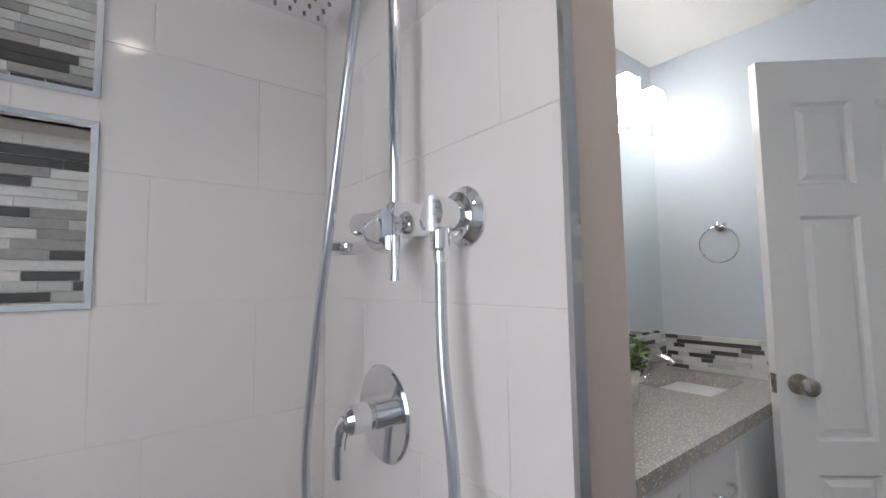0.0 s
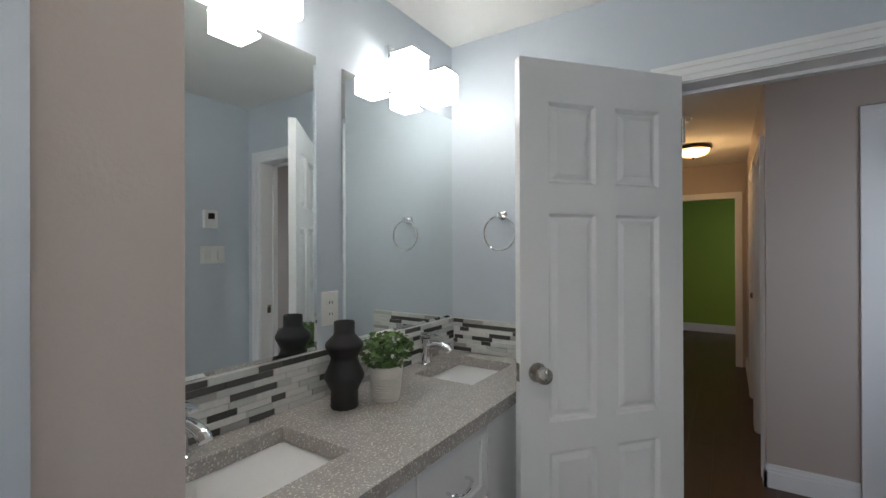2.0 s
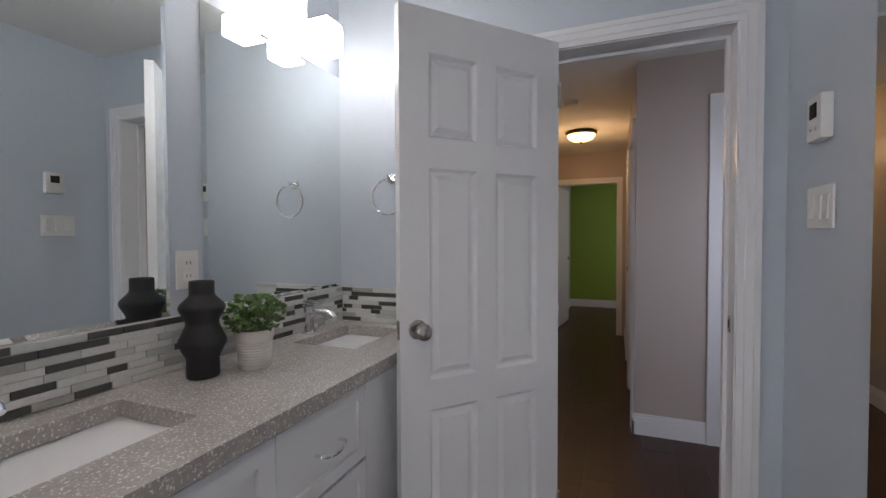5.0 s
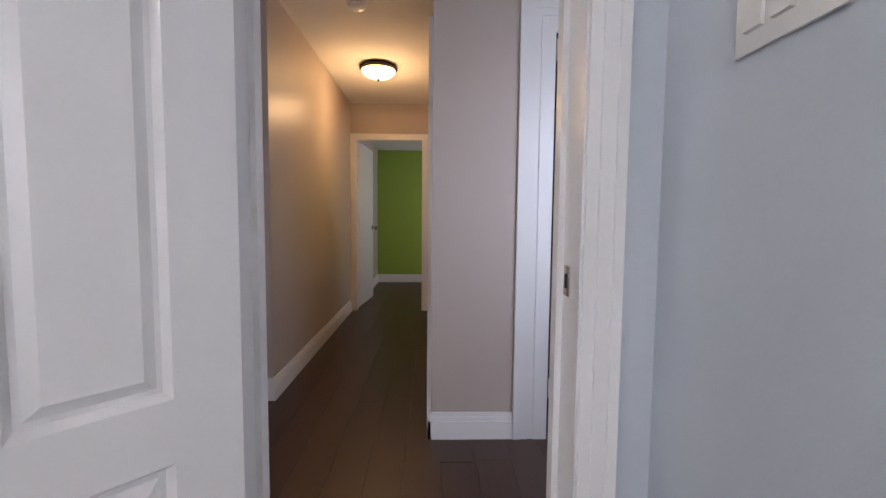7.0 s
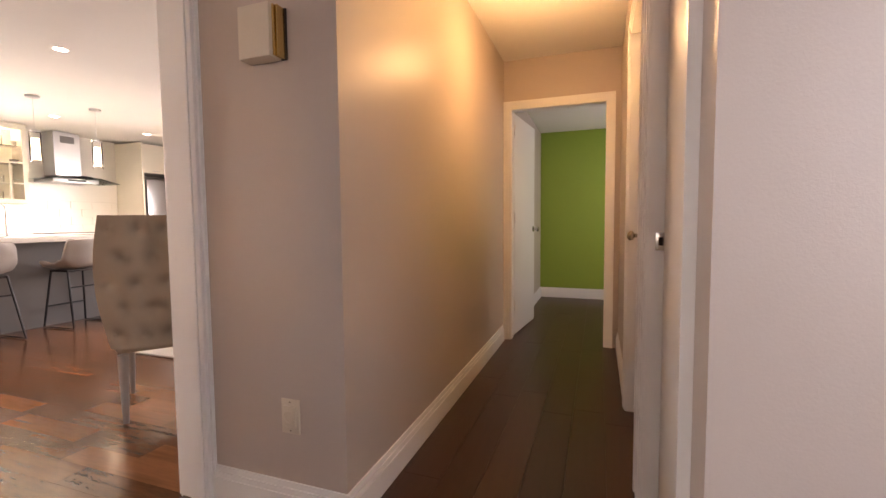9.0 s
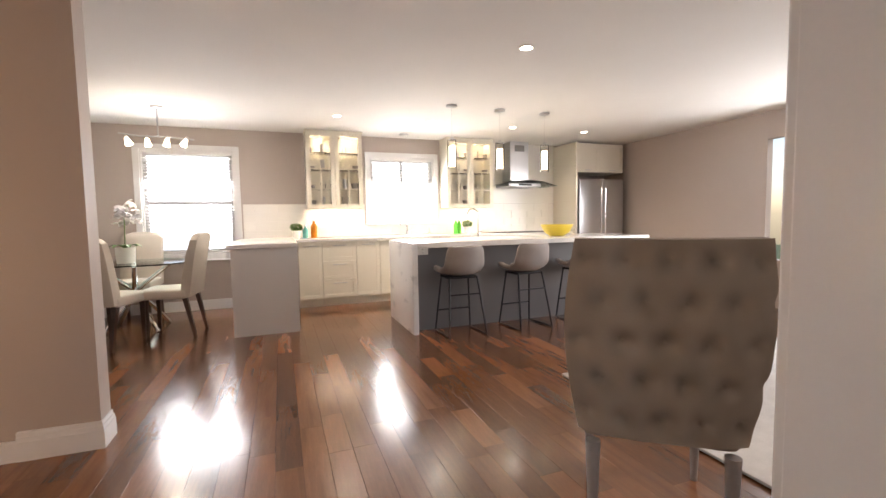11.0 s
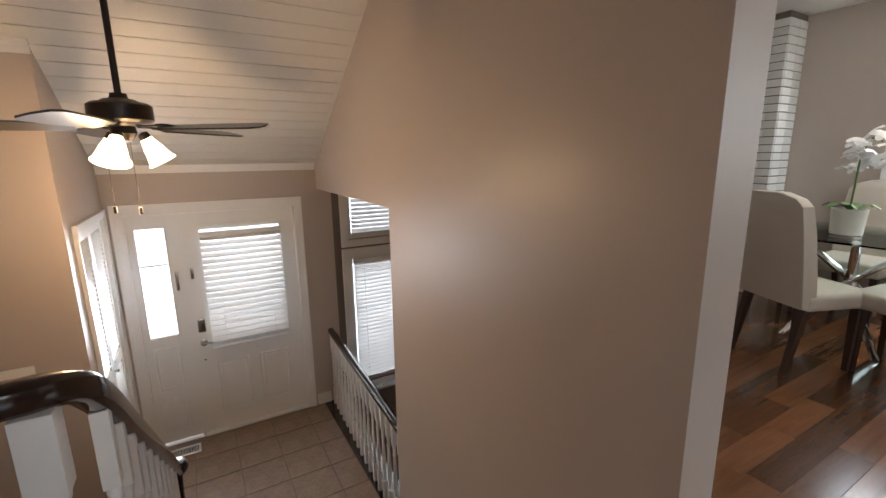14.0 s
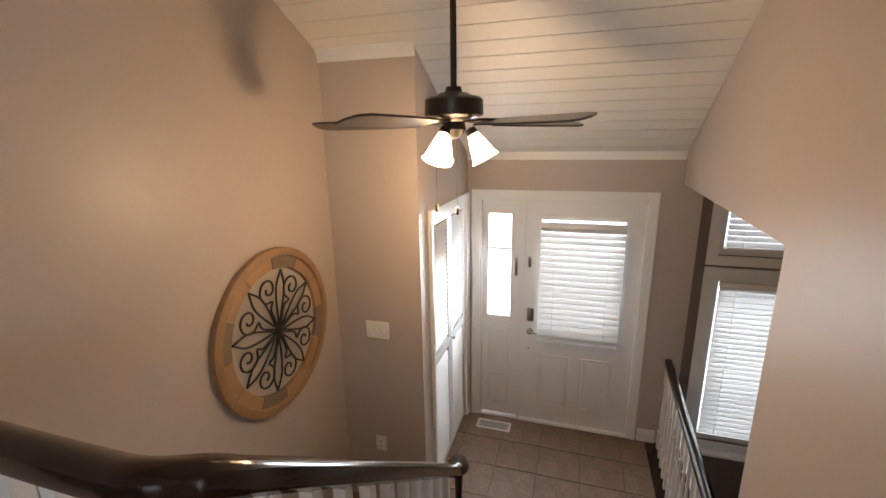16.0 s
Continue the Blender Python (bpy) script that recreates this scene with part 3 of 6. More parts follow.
def panel_door(name, m, w, h, label, t=0.035, cols=2, knob_at=None, rows=((0.08, 0.35), (0.40, 0.745), (0.795, 0.93)), knob_mat=None):
    """A six panel door leaf in its own frame: hinge edge at x=0, along +x, thickness in y."""
    d = thing(name, m, label, "door", kind="structure")
    bm = bmesh.new()
    st = 0.16 * w
    mid = 0.12 * w
    pw = (w - 2 * st - mid) / 2
    colx = [(st, st + pw), (st + pw + mid, w - st)]
    zs = sorted({0, h, *(a * h for a, b in rows), *(b * h for a, b in rows)})
    xs = sorted({0, w, *(v for c in colx for v in c)})
    for xa, xb in zip(xs, xs[1:]):
        for za, zb in zip(zs, zs[1:]):
            hole = any(abs(c[0] - xa) < 1e-6 for c in colx) and any(abs(r[0] * h - za) < 1e-6 for r in rows)
            if hole:
                box(bm, xa, xb, t / 2 - 0.004, t / 2 + 0.004, za, zb)
            else:
                box(bm, xa, xb, 0, t, za, zb)
    part("leaf", bm, WHITE, d, smooth=False)
    for c in colx:
        for r in rows:
            bm = bmesh.new()
            x0, x1, z0, z1 = c[0], c[1], r[0] * h, r[1] * h
            for s, y0, y1 in ((-1, 0.0, t / 2), (1, t, t / 2)):
                def ring(i, y):
                    return [(x0 + i, y, z0 + i), (x1 - i, y, z0 + i), (x1 - i, y, z1 - i), (x0 + i, y, z1 - i)]
                q = y0 + (y1 - y0) * 0.5
                loft(bm, [ring(0.0, y0), ring(0.010, y0 + (y1 - y0) * 0.75), ring(0.018, y0 + (y1 - y0) * 0.75), ring(0.036, y0 + (y1 - y0) * 0.22)], cap=False)
                vs = [bm.verts.new(p) for p in ring(0.036, y0 + (y1 - y0) * 0.22)]
                bm.faces.new(vs)
            part("panel", bm, WHITE, d, smooth=False)
    if knob_at:
        for s in (-1, 1):
            bm = bmesh.new()
            y = 0 if s < 0 else t
            lathe(bm, [(0.0, 0), (0.032, 0), (0.032, s * 0.006), (0.012, s * 0.010), (0.011, s * 0.028), (0.022, s * 0.034), (0.028, s * 0.046), (0.026, s * 0.058), (0.014, s * 0.066), (0.0, s * 0.066)], (knob_at[0], y, knob_at[1]), 20, "y", False)
            part("knob", bm, knob_mat or NICKEL, d, "round satin nickel knob")
    return d


def flush_door(name, m, w, h, label, knob_at=None, hinges=(0.22, 1.02, 1.80)):
    d = thing(name, m, label, "door", kind="structure")
    part("leaf", one(rbox, 0, w, 0, 0.035, 0, h, 0.003), WHITE, d)
    if knob_at:
        for s, y in ((-1, 0), (1, 0.035)):
            bm = bmesh.new()
            lathe(bm, [(0.0, 0), (0.03, 0), (0.03, s * 0.006), (0.011, s * 0.010), (0.011, s * 0.03), (0.024, s * 0.036), (0.028, s * 0.048), (0.015, s * 0.064), (0, s * 0.064)], (knob_at[0], y, knob_at[1]), 18, "y", False)
            part("knob", bm, NICKEL, d, "round satin nickel knob")
    for z in hinges:
        bm = bmesh.new()
        for k in range(5):
            lathe(bm, [(0.0, 0), (0.007, 0.001), (0.007, 0.0185), (0, 0.0195)], (-0.004, -0.006, z + 0.02 * k), 10, cap=False)
        part("hinge", bm, WHITE, d, "white painted hinge")
    return d


leaf_angle = math.degrees(math.atan2(0.43 - 0.0, 1.685 - 2.178))
bath_door = panel_door("door_1", pose(2.178, -0.004, 0.012, 0, 0, leaf_angle), 0.655, 2.028, "white six panel door standing open into the bathroom", knob_at=(0.595, 0.985))
bm = bmesh.new()
rbox(bm, 0.6535, 0.657, 0.006, 0.029, 0.955, 1.015, 0.001)
part("latch_plate", bm, NICKEL, bath_door, "steel latch plate")
for z in (0.2, 1.78):
    part("hinge", one(lathe, [(0, 0), (0.007, 0), (0.007, 0.09), (0, 0.09)], (0.0, 0.04, z), 10, "z", False), NICKEL, bath_door, "satin nickel hinge")
# near-black strip that paints the shadow in the gap beside door_2
solid("trim", one(box, 3.534, 3.56, -0.956, -0.936, 0.0, 2.0), DARK, "dark strip standing in for the shadow in the door gap", "trim")
flush_door("door_2", pose(3.520, -0.952, 0.012, 0, 0, -90), 0.70, 2.01, "plain white door, closed, with white hinges", None, (0.20, 1.84))
flush_door("door_3", pose(6.70, 0.52, 0.012, 0, 0, -6), 0.74, 2.0, "plain white bedroom door standing open", (0.68, 0.96))
flush_door("door_4", pose(4.626, -0.44, 0.012, 0, 0, 0), 0.688, 2.01, "plain white corridor door, closed", (0.63, 0.96))
flush_door("door_5", pose(3.706, -0.44, 0.012, 0, 0, 0), 0.688, 2.01, "plain white side room door, closed", None)


def strike(at, axis):
    t = thing("strike_plate", pose(*at), "steel strike plate set in the white door jamb", "strike plate")
    bm = bmesh.new()
    if axis == "y":
        rbox(bm, -0.016, 0.016, 0, 0.003, -0.03, 0.03, 0.001)
    else:
        rbox(bm, -0.003, 0, -0.016, 0.016, -0.03, 0.03, 0.001)
    part("plate", bm, NICKEL, t)
    bm = bmesh.new()
    if axis == "y":
        rbox(bm, -0.007, 0.007, 0.002, 0.004, -0.014, 0.014, 0.001)
    else:
        rbox(bm, -0.004, -0.002, -0.007, 0.007, -0.014, 0.014, 0.001)
    part("latch_hole", bm, DARK, t, "dark latch hole")


bm = bmesh.new()
for a, b, lo, hi in ((-0.621, -0.608, 0, 2.026), (-0.007, 0.006, 0, 2.026), (-0.608, -0.007, 2.013, 2.026)):
    box(bm, 2.295, 2.33, a, b, lo, hi)
solid("trim", bm, WHITE, "white wooden door stop on the bathroom jamb", "trim")
strike((2.265, -0.6205, 0.98), "y")
strike((4.398, -0.395, 0.98), "x")

# ---- front entrance ----


def sash(bm, axis_x, y0, y1, z0, z1, w, d0, d1):
    """A rectangular frame in the plane of x."""
    box(bm, d0, d1, y0, y0 + w, z0, z1)
    box(bm, d0, d1, y1 - w, y1, z0, z1)
    box(bm, d0, d1, y0 + w, y1 - w, z0, z0 + w)
    box(bm, d0, d1, y0 + w, y1 - w, z1 - w, z1)


def rail_frame_x(bm, x0, x1, y0, y1, z0, z1, w):
    sash(bm, None, y0, y1, z0, z1, w, x0, x1)


def rail_frame_y(bm, y0, y1, x0, x1, z0, z1, w):
    box(bm, x0, x0 + w, y0, y1, z0, z1)
    box(bm, x1 - w, x1, y0, y1, z0, z1)
    box(bm, x0 + w, x1 - w, y0, y1, z0, z0 + w)
    box(bm, x0 + w, x1 - w, y0, y1, z1 - w, z1)


def slat_blind(parent, axis, at, w, z_top, z_bot, pitch, tilt, depth=0.045):
    """Horizontal slats, one object each, on a shared mesh, with headrail, bottom rail and ladder cords."""
    bm = bmesh.new()
    c, s = math.cos(radians(tilt)) * depth / 2, math.sin(radians(tilt)) * depth / 2
    ring = [(-c, s + 0.0015), (c, -s + 0.0015), (c, -s - 0.0015), (-c, s - 0.0015)]
    if axis == "x":
        loft(bm, [[(u, -w / 2, v) for u, v in ring], [(u, w / 2, v) for u, v in ring]])
    else:
        loft(bm, [[(-w / 2, u, v) for u, v in ring], [(w / 2, u, v) for u, v in ring]])
    me = finish(bm, "slat", BLIND)
    z = z_top - 0.05
    while z > z_bot + 0.03:
        ob = new("slat", me)
        ob.parent = parent
        ob.location = (at[0], at[1], z)
        z -= pitch
    for nm, za, zb, dd in (("headrail", z_top - 0.035, z_top, 0.026), ("bottom_rail", z_bot, z_bot + 0.016, 0.024)):
        bm = bmesh.new()
        if axis == "x":
            rbox(bm, at[0] - dd, at[0] + dd, at[1] - w / 2, at[1] + w / 2, za, zb, 0.004)
        else:
            rbox(bm, at[0] - w / 2, at[0] + w / 2, at[1] - dd, at[1] + dd, za, zb, 0.004)
        part(nm, bm, BLIND, parent)
    for k in (-0.32, 0.32):
        bm = bmesh.new()
        for e in (-1, 1):
            q = (at[0] + e * depth / 2, at[1] + k * w) if axis == "x" else (at[0] + k * w, at[1] + e * depth / 2)
            box(bm, q[0] - 0.001, q[0] + 0.001, q[1] - 0.001, q[1] + 0.001, z_bot, z_top)
        part("ladder_cord", bm, BLIND, parent)


casing("x", -1.29, 1, 2.29, 3.58, L, 0.885, 0.066)
ent = thing("door_6", pose(-1.36, 0, 0), "white steel front door with glazed panel and sidelight", "front door", kind="structure")
Y0, Y1, ZT = 2.668, 3.572, 0.86
bm = bmesh.new()
for a, b, lo, hi in ((Y0, Y1, L + 0.02, L + 0.95), (Y0, Y0 + 0.13, L + 0.95, ZT), (Y1 - 0.13, Y1, L + 0.95, ZT), (Y0 + 0.13, Y1 - 0.13, ZT - 0.14, ZT)):
    box(bm, 0, 0.045, a, b, lo, hi)
part("leaf", bm, WHITE, ent, smooth=False)
for a in (Y0 + 0.15, Y0 + 0.50):
    bm = bmesh.new()
    rings = [[(x, a + i, L + 0.18 + i), (x, a + 0.26 - i, L + 0.18 + i), (x, a + 0.26 - i, L + 0.68 - i), (x, a + i, L + 0.68 - i)] for i, x in ((0, 0.0455), (0.01, 0.053), (0.026, 0.0475), (0.045, 0.051))]
    loft(bm, rings)
    part("panel", bm, WHITE, ent, smooth=False)
bm = bmesh.new()
rail_frame_x(bm, 0.04, 0.058, Y0 + 0.10, Y1 - 0.10, L + 0.92, ZT - 0.11, 0.035)
part("glazing_frame", bm, WHITE, ent, smooth=False)
pane = part("pane", one(box, 0.018, 0.024, Y0 + 0.13, Y1 - 0.13, L + 0.95, ZT - 0.14), GLASS, ent, "clear glass pane", smooth=False)
pane.visible_shadow = False
bm = bmesh.new()
for a, b, lo, hi in ((2.305, 2.355, L + 0.02, ZT), (2.555, 2.64, L + 0.02, ZT), (2.355, 2.555, L + 0.02, -0.165), (2.355, 2.555, 0.75, ZT)):
    box(bm, 0, 0.04, a, b, lo, hi)
part("sidelight_frame", bm, WHITE, ent, smooth=False)
for k in range(3):
    z0 = -0.165 + k * 0.305
    p = part("sidelight_pane", one(box, 0.015, 0.021, 2.355, 2.555, z0 + 0.006, z0 + 0.299), GLASS, ent, "clear sidelight glass", smooth=False)
    p.visible_shadow = False
    part("muntin", one(box, 0.012, 0.026, 2.355, 2.555, z0 - 0.006, z0 + 0.006), WHITE, ent, smooth=False)
for lo, hi in ((L + 0.12, L + 0.42), (L + 0.50, L + 0.90)):
    rings = [[(x, 2.36 + i, lo + i), (x, 2.55 - i, lo + i), (x, 2.55 - i, hi - i), (x, 2.36 + i, hi - i)] for i, x in ((0, 0.0405), (0.008, 0.046), (0.02, 0.0415), (0.035, 0.045))]
    bm = bmesh.new()
    loft(bm, rings)
    part("sidelight_panel", bm, WHITE, ent, smooth=False)
bm = bmesh.new()
box(bm, -0.02, 0.07, 2.29, 2.305, L, 0.885)
box(bm, -0.02, 0.055, 2.638, 2.671, L, 0.865)
box(bm, -0.02, 0.07, 3.575, 3.58, L, 0.885)
box(bm, -0.02, 0.07, 2.305, 3.575, 0.865, 0.885)
part("door_frame", bm, WHITE, ent, smooth=False)
part("threshold", one(rbox, -0.03, 0.085, 2.66, 3.58, L, L + 0.02, 0.005), WHITE, ent, "white painted sill")
bm = bmesh.new()
rbox(bm, 0.045, 0.062, Y0 + 0.035, Y0 + 0.095, L + 0.98, L + 1.10, 0.008)
part("deadbolt", bm, NICKEL, ent, "satin nickel deadbolt")
bm = bmesh.new()
lathe(bm, [(0, 0.045), (0.03, 0.045), (0.03, 0.052), (0.012, 0.056), (0.011, 0.085), (0, 0.087)], (0, Y0 + 0.065, L + 0.88), 18, "x", False)
tube(bm, [(0.08, Y0 + 0.065, L + 0.88), (0.084, Y0 + 0.11, L + 0.882), (0.082, Y0 + 0.16, L + 0.874)], [0.009, 0.008, 0.006], 8)
part("lever_handle", bm, NICKEL, ent, "satin nickel lever handle")
part("peephole", one(lathe, [(0, 0.045), (0.008, 0.045), (0.008, 0.05), (0, 0.05)], (0, Y0 + 0.06, L + 0.72), 12, "x", False), BRASS, ent)
for yy, zz, hh in ((2.60, 0.30, 0.16), (Y0 + 0.045, 0.35, 0.09)):
    part("door_sensor", one(rbox, 0.04, 0.06, yy - 0.012, yy + 0.012, zz - hh / 2, zz + hh / 2, 0.004), NICKEL, ent, "slim grey door sensor")
for z in (L + 0.2, L + 1.0, L + 1.75):
    part("hinge", one(lathe, [(0, 0), (0.007, 0), (0.007, 0.09), (0, 0.09)], (0.05, Y1 + 0.004, z), 10, "z", False), WHITE, ent)
db = thing("window_blind", pose(-1.25, 0, 0), "white slatted blind hung on the front door glass", "blind")
slat_blind(db, "x", (0, 3.12), 0.64, 0.70, -0.33, 0.050, 44, 0.05)
# sunken room windows
for i, (lo, hi) in enumerate(((-1.06, 0.34), (0.50, 1.1))):
    wd = thing("window_%d" % (i + 1), pose(-1.36, 0, 0), "white framed window of the lower room with daylight behind", "window", kind="structure")
    bm = bmesh.new()
    rail_frame_x(bm, -0.04, 0.04, 4.07, 4.75, lo, hi, 0.045)
    part("window_frame", bm, WHITE, wd, smooth=False)
    p = part("pane", one(box, -0.006, 0.0, 4.115, 4.705, lo + 0.045, hi - 0.045), GLASS, wd, smooth=False)
    p.visible_shadow = False
    bm = bmesh.new()
    rail_frame_x(bm, 0.07, 0.09, 4.0, 4.82, lo - 0.07, hi + 0.07, 0.07)
    part("window_casing", bm, WHITE, wd, smooth=False)
    bl = thing("window_blind", pose(-1.305, 0, 0), "white slatted blind lowered over the window", "blind")
    slat_blind(bl, "x", (0, 4.41), 0.58, hi - 0.045, lo + 0.05, 0.042, 40)
part("window_sill", one(rbox, 0.07, 0.15, 3.99, 4.83, -1.15, -1.125, 0.006), WHITE, wd)
dish = thing("small_dish", pose(-1.245, 4.38, -1.125), "small pale dish on the window sill", "dish")
part("dish", one(lathe, [(0, 0.0), (0.03, 0.0), (0.045, 0.018), (0.041, 0.018), (0.028, 0.005), (0, 0.004)], (0, 0, 0), 20, "z", False), POT, dish)
# closet bifold
casing("y", 2.184, 1, -1.22, -0.33, L, 0.87, 0.062)
jamb("y", 2.10, 2.186, -1.232, -0.318, L, 0.882, 0.014)
bf = thing("door_7", pose(0, 0, 0), "white louvred bifold closet door, closed", "closet door", kind="structure")
for k in range(2):
    x0 = -1.215 + k * 0.442
    bm = bmesh.new()
    rail_frame_y(bm, 2.145, 2.170, x0, x0 + 0.438, L + 0.015, 0.86, 0.05)
    box(bm, x0 + 0.05, x0 + 0.388, 2.145, 2.170, L + 0.95, L + 1.03)
    fr = part("leaf", bm, WHITE, bf, smooth=False)
    sb = bmesh.new()
    loft(sb, [[(0.05, -0.012, 0.012), (0.05, -0.009, 0.013), (0.05, 0.012, -0.010), (0.05, 0.009, -0.013)], [(0.388, -0.012, 0.012), (0.388, -0.009, 0.013), (0.388, 0.012, -0.010), (0.388, 0.009, -0.013)]])
    me = finish(sb, "louvre", WHITE)
    z = L + 0.085
    while z < 0.80:
        if not (L + 0.93 < z < L + 1.05):
            ob = new("louvre", me)
            ob.parent = fr
            ob.location = (x0, 2.158, z)
        z += 0.033
part("knob", one(lathe, [(0, 0), (0.008, 0.0), (0.007, 0.015), (0.013, 0.02), (0.012, 0.028), (0, 0.03)], (-0.80, 2.17, L + 0.99), 14, "y", False), NICKEL, bf)
# floor vent
fv = thing("floor_vent", pose(-1.14, 2.46, L), "white metal floor register on brown tile", "vent")
bm = bmesh.new()
box(bm, -0.065, 0.065, -0.15, -0.13, 0, 0.006)
box(bm, -0.065, 0.065, 0.13, 0.15, 0, 0.006)
box(bm, -0.065, -0.045, -0.13, 0.13, 0, 0.006)
box(bm, 0.045, 0.065, -0.13, 0.13, 0, 0.006)
part("frame", bm, WHITE, fv, smooth=False)
part("backing", one(box, -0.045, 0.045, -0.13, 0.13, 0.0005, 0.0015), DARK, fv, smooth=False)
sl = finish(one(box, -0.045, 0.045, -0.0022, 0.0022, 0.0015, 0.0055), "slat", WHITE)
for k in range(22):
    ob = new("slat", sl)
    ob.parent = fv
    ob.location = (0, -0.122 + k * 0.0116, 0)

# ---- railings ----


def baluster_mesh(h, w=0.035):
    """A square baluster with a turned middle."""
    bm = bmesh.new()
    rbox(bm, -w / 2, w / 2, -w / 2, w / 2, 0, h * 0.22, 0.003)
    rbox(bm, -w / 2, w / 2, -w / 2, w / 2, h * 0.80, h, 0.003)
    k = w / 0.035
    lathe(bm, [(0.010 * k, h * 0.22), (0.017 * k, h * 0.235), (0.011 * k, h * 0.25), (0.015 * k, h * 0.33), (0.0165 * k, h * 0.42), (0.013 * k, h * 0.55), (0.010 * k, h * 0.68), (0.016 * k, h * 0.70), (0.010 * k, h * 0.72), (0.013 * k, h * 0.77), (0.016 * k, h * 0.785), (0.012 * k, h * 0.80)], (0, 0, 0), 12)
    return finish(bm, "baluster", WHITE, True)


def handrail(bm, pts, w=0.033, h=0.030, seg=12):
    """A rounded handrail swept along points."""
    pts = [Vector(p) for p in pts]
    rings = []
    for i, p in enumerate(pts):
        d = (pts[min(i + 1, len(pts) - 1)] - pts[max(i - 1, 0)]).normalized()
        side = d.cross(Vector((0, 0, 1))).normalized()
        up = side.cross(d)
        ring = []
        for k in range(seg):
            a = 2 * math.pi * k / seg
            c, s = math.cos(a), math.sin(a)
            ring.append(p + side * w * math.copysign(abs(c) ** 0.8, c) + up * h * math.copysign(abs(s) ** 0.75, s))
        rings.append(ring)
    loft(bm, rings)


def smooth_path(pts, n=6):
    out = []
    P = [Vector(p) for p in pts]
    P = [2 * P[0] - P[1]] + P + [2 * P[-1] - P[-2]]
    for i in range(1, len(P) - 2):
        for k in range(n):
            t = k / n
            a, b, c, d = P[i - 1:i + 3]
            out.append(0.5 * ((2 * b) + (c - a) * t + (2 * a - 5 * b + 4 * c - d) * t * t + (3 * b - a - 3 * c + d) * t ** 3))
    out.append(P[-2])
    return out


sr = thing("stair_railing", pose(0, 0, 0), "dark stained handrail with white turned balusters beside the stairs", "railing")
bm = bmesh.new()
RZ = 0.877
handrail(bm, smooth_path([(1.86, 1.62, RZ), (1.86, 2.0, RZ), (1.86, 2.36, RZ), (1.855, 2.47, RZ + 0.004), (1.80, 2.535, RZ - 0.02), (1.70, 2.55, RZ - 0.098), (1.50, 2.55, RZ - 0.265), (1.0, 2.55, RZ - 0.685), (0.52, 2.55, RZ - 1.09), (0.44, 2.55, RZ - 1.15), (0.40, 2.55, RZ - 1.16)], 6), 0.034, 0.032)
part("handrail", bm, STAIRWOOD, sr, "dark stained curved handrail")
bm = bmesh.new()
lathe(bm, [(0, -0.03), (0.045, -0.03), (0.055, -0.012), (0.055, 0.012), (0.042, 0.03), (0, 0.033)], (0.40, 2.55, RZ - 1.16), 20)
part("volute", bm, STAIRWOOD, sr, "rounded end of the handrail")
bm = bmesh.new()
lathe(bm, [(0.028, L + 0.0), (0.028, L + 0.06), (0.02, L + 0.1), (0.026, L + 0.4), (0.018, L + 0.7), (0.024, RZ - 1.19), (0.024, RZ - 1.18)], (0.40, 2.55, 0), 14)
part("newel_post", bm, STAIRWOOD, sr, "dark newel post")
for i in range(5):
    for k in range(2):
        x = 0.58 + TREAD * i + 0.05 + k * 0.12
        zb = L + RISE * (i + 1)
        zr = (RZ - 0.098) - 0.84 * (1.70 - x) - 0.03
        ob = new("baluster", baluster_mesh(zr - zb))
        ob.parent = sr
        ob.location = (x, 2.55, zb)
lb = baluster_mesh(RZ - 0.03)
for k in range(7):
    ob = new("baluster", lb)
    ob.parent = sr
    ob.location = (1.86, 1.70 + k * 0.115, 0.0)
ob = new("newel_post", baluster_mesh(RZ - 0.027, 0.062))
ob.parent, ob.location = sr, (1.855, 2.49, 0.0)
lr = thing("landing_railing", pose(0, 0, 0), "dark stained rail with white balusters at the landing edge", "railing")
bm = bmesh.new()
handrail(bm, [(-1.25, 3.83 , -0.385), (-0.6, 3.80, -0.385), (0.0, 3.775, -0.385), (0.615, 3.745, -0.385)], 0.03, 0.028)
part("handrail", bm, STAIRWOOD, lr, "dark stained handrail")
gb = baluster_mesh(0.745, 0.032)
for k in range(17):
    ob = new("baluster", gb)
    ob.parent = lr
    x = -1.22 + k * 0.112
    ob.location = (x, 3.828 - 0.0455 * (x + 1.25), L - 0.004)

# ---- ceiling fan ----
fan = thing("ceiling_fan", pose(0.455, 2.557, 0), "dark bronze ceiling fan with lit glass shades", "ceiling fan")
part("downrod", one(tube, [(0, 0, 1.56), (0, 0, 2.12)], 0.013, 12), BRONZE, fan)
part("canopy", one(lathe, [(0.02, 2.00), (0.06, 2.05), (0.065, 2.12)], (0, 0, 0), 24), BRONZE, fan)
part("motor", one(lathe, [(0, 1.565), (0.03, 1.565), (0.035, 1.545), (0.06, 1.54), (0.075, 1.53), (0.105, 1.525), (0.118, 1.515), (0.12, 1.455), (0.108, 1.445), (0.07, 1.44), (0.06, 1.43), (0, 1.43)], (0, 0, 0), 32, "z", False), BRONZE, fan)
part("light_hub", one(lathe, [(0, 1.43), (0.045, 1.43), (0.05, 1.40), (0.03, 1.37), (0.0, 1.36)], (0, 0, 0), 24, "z", False), BRONZE, fan)
BLADE = mat("dark_fan_blade", (0.035, 0.03, 0.032), 0.3, vary=0.2, scale=6, grain=50, stretch=(1, 6, 1), coat=0.2)
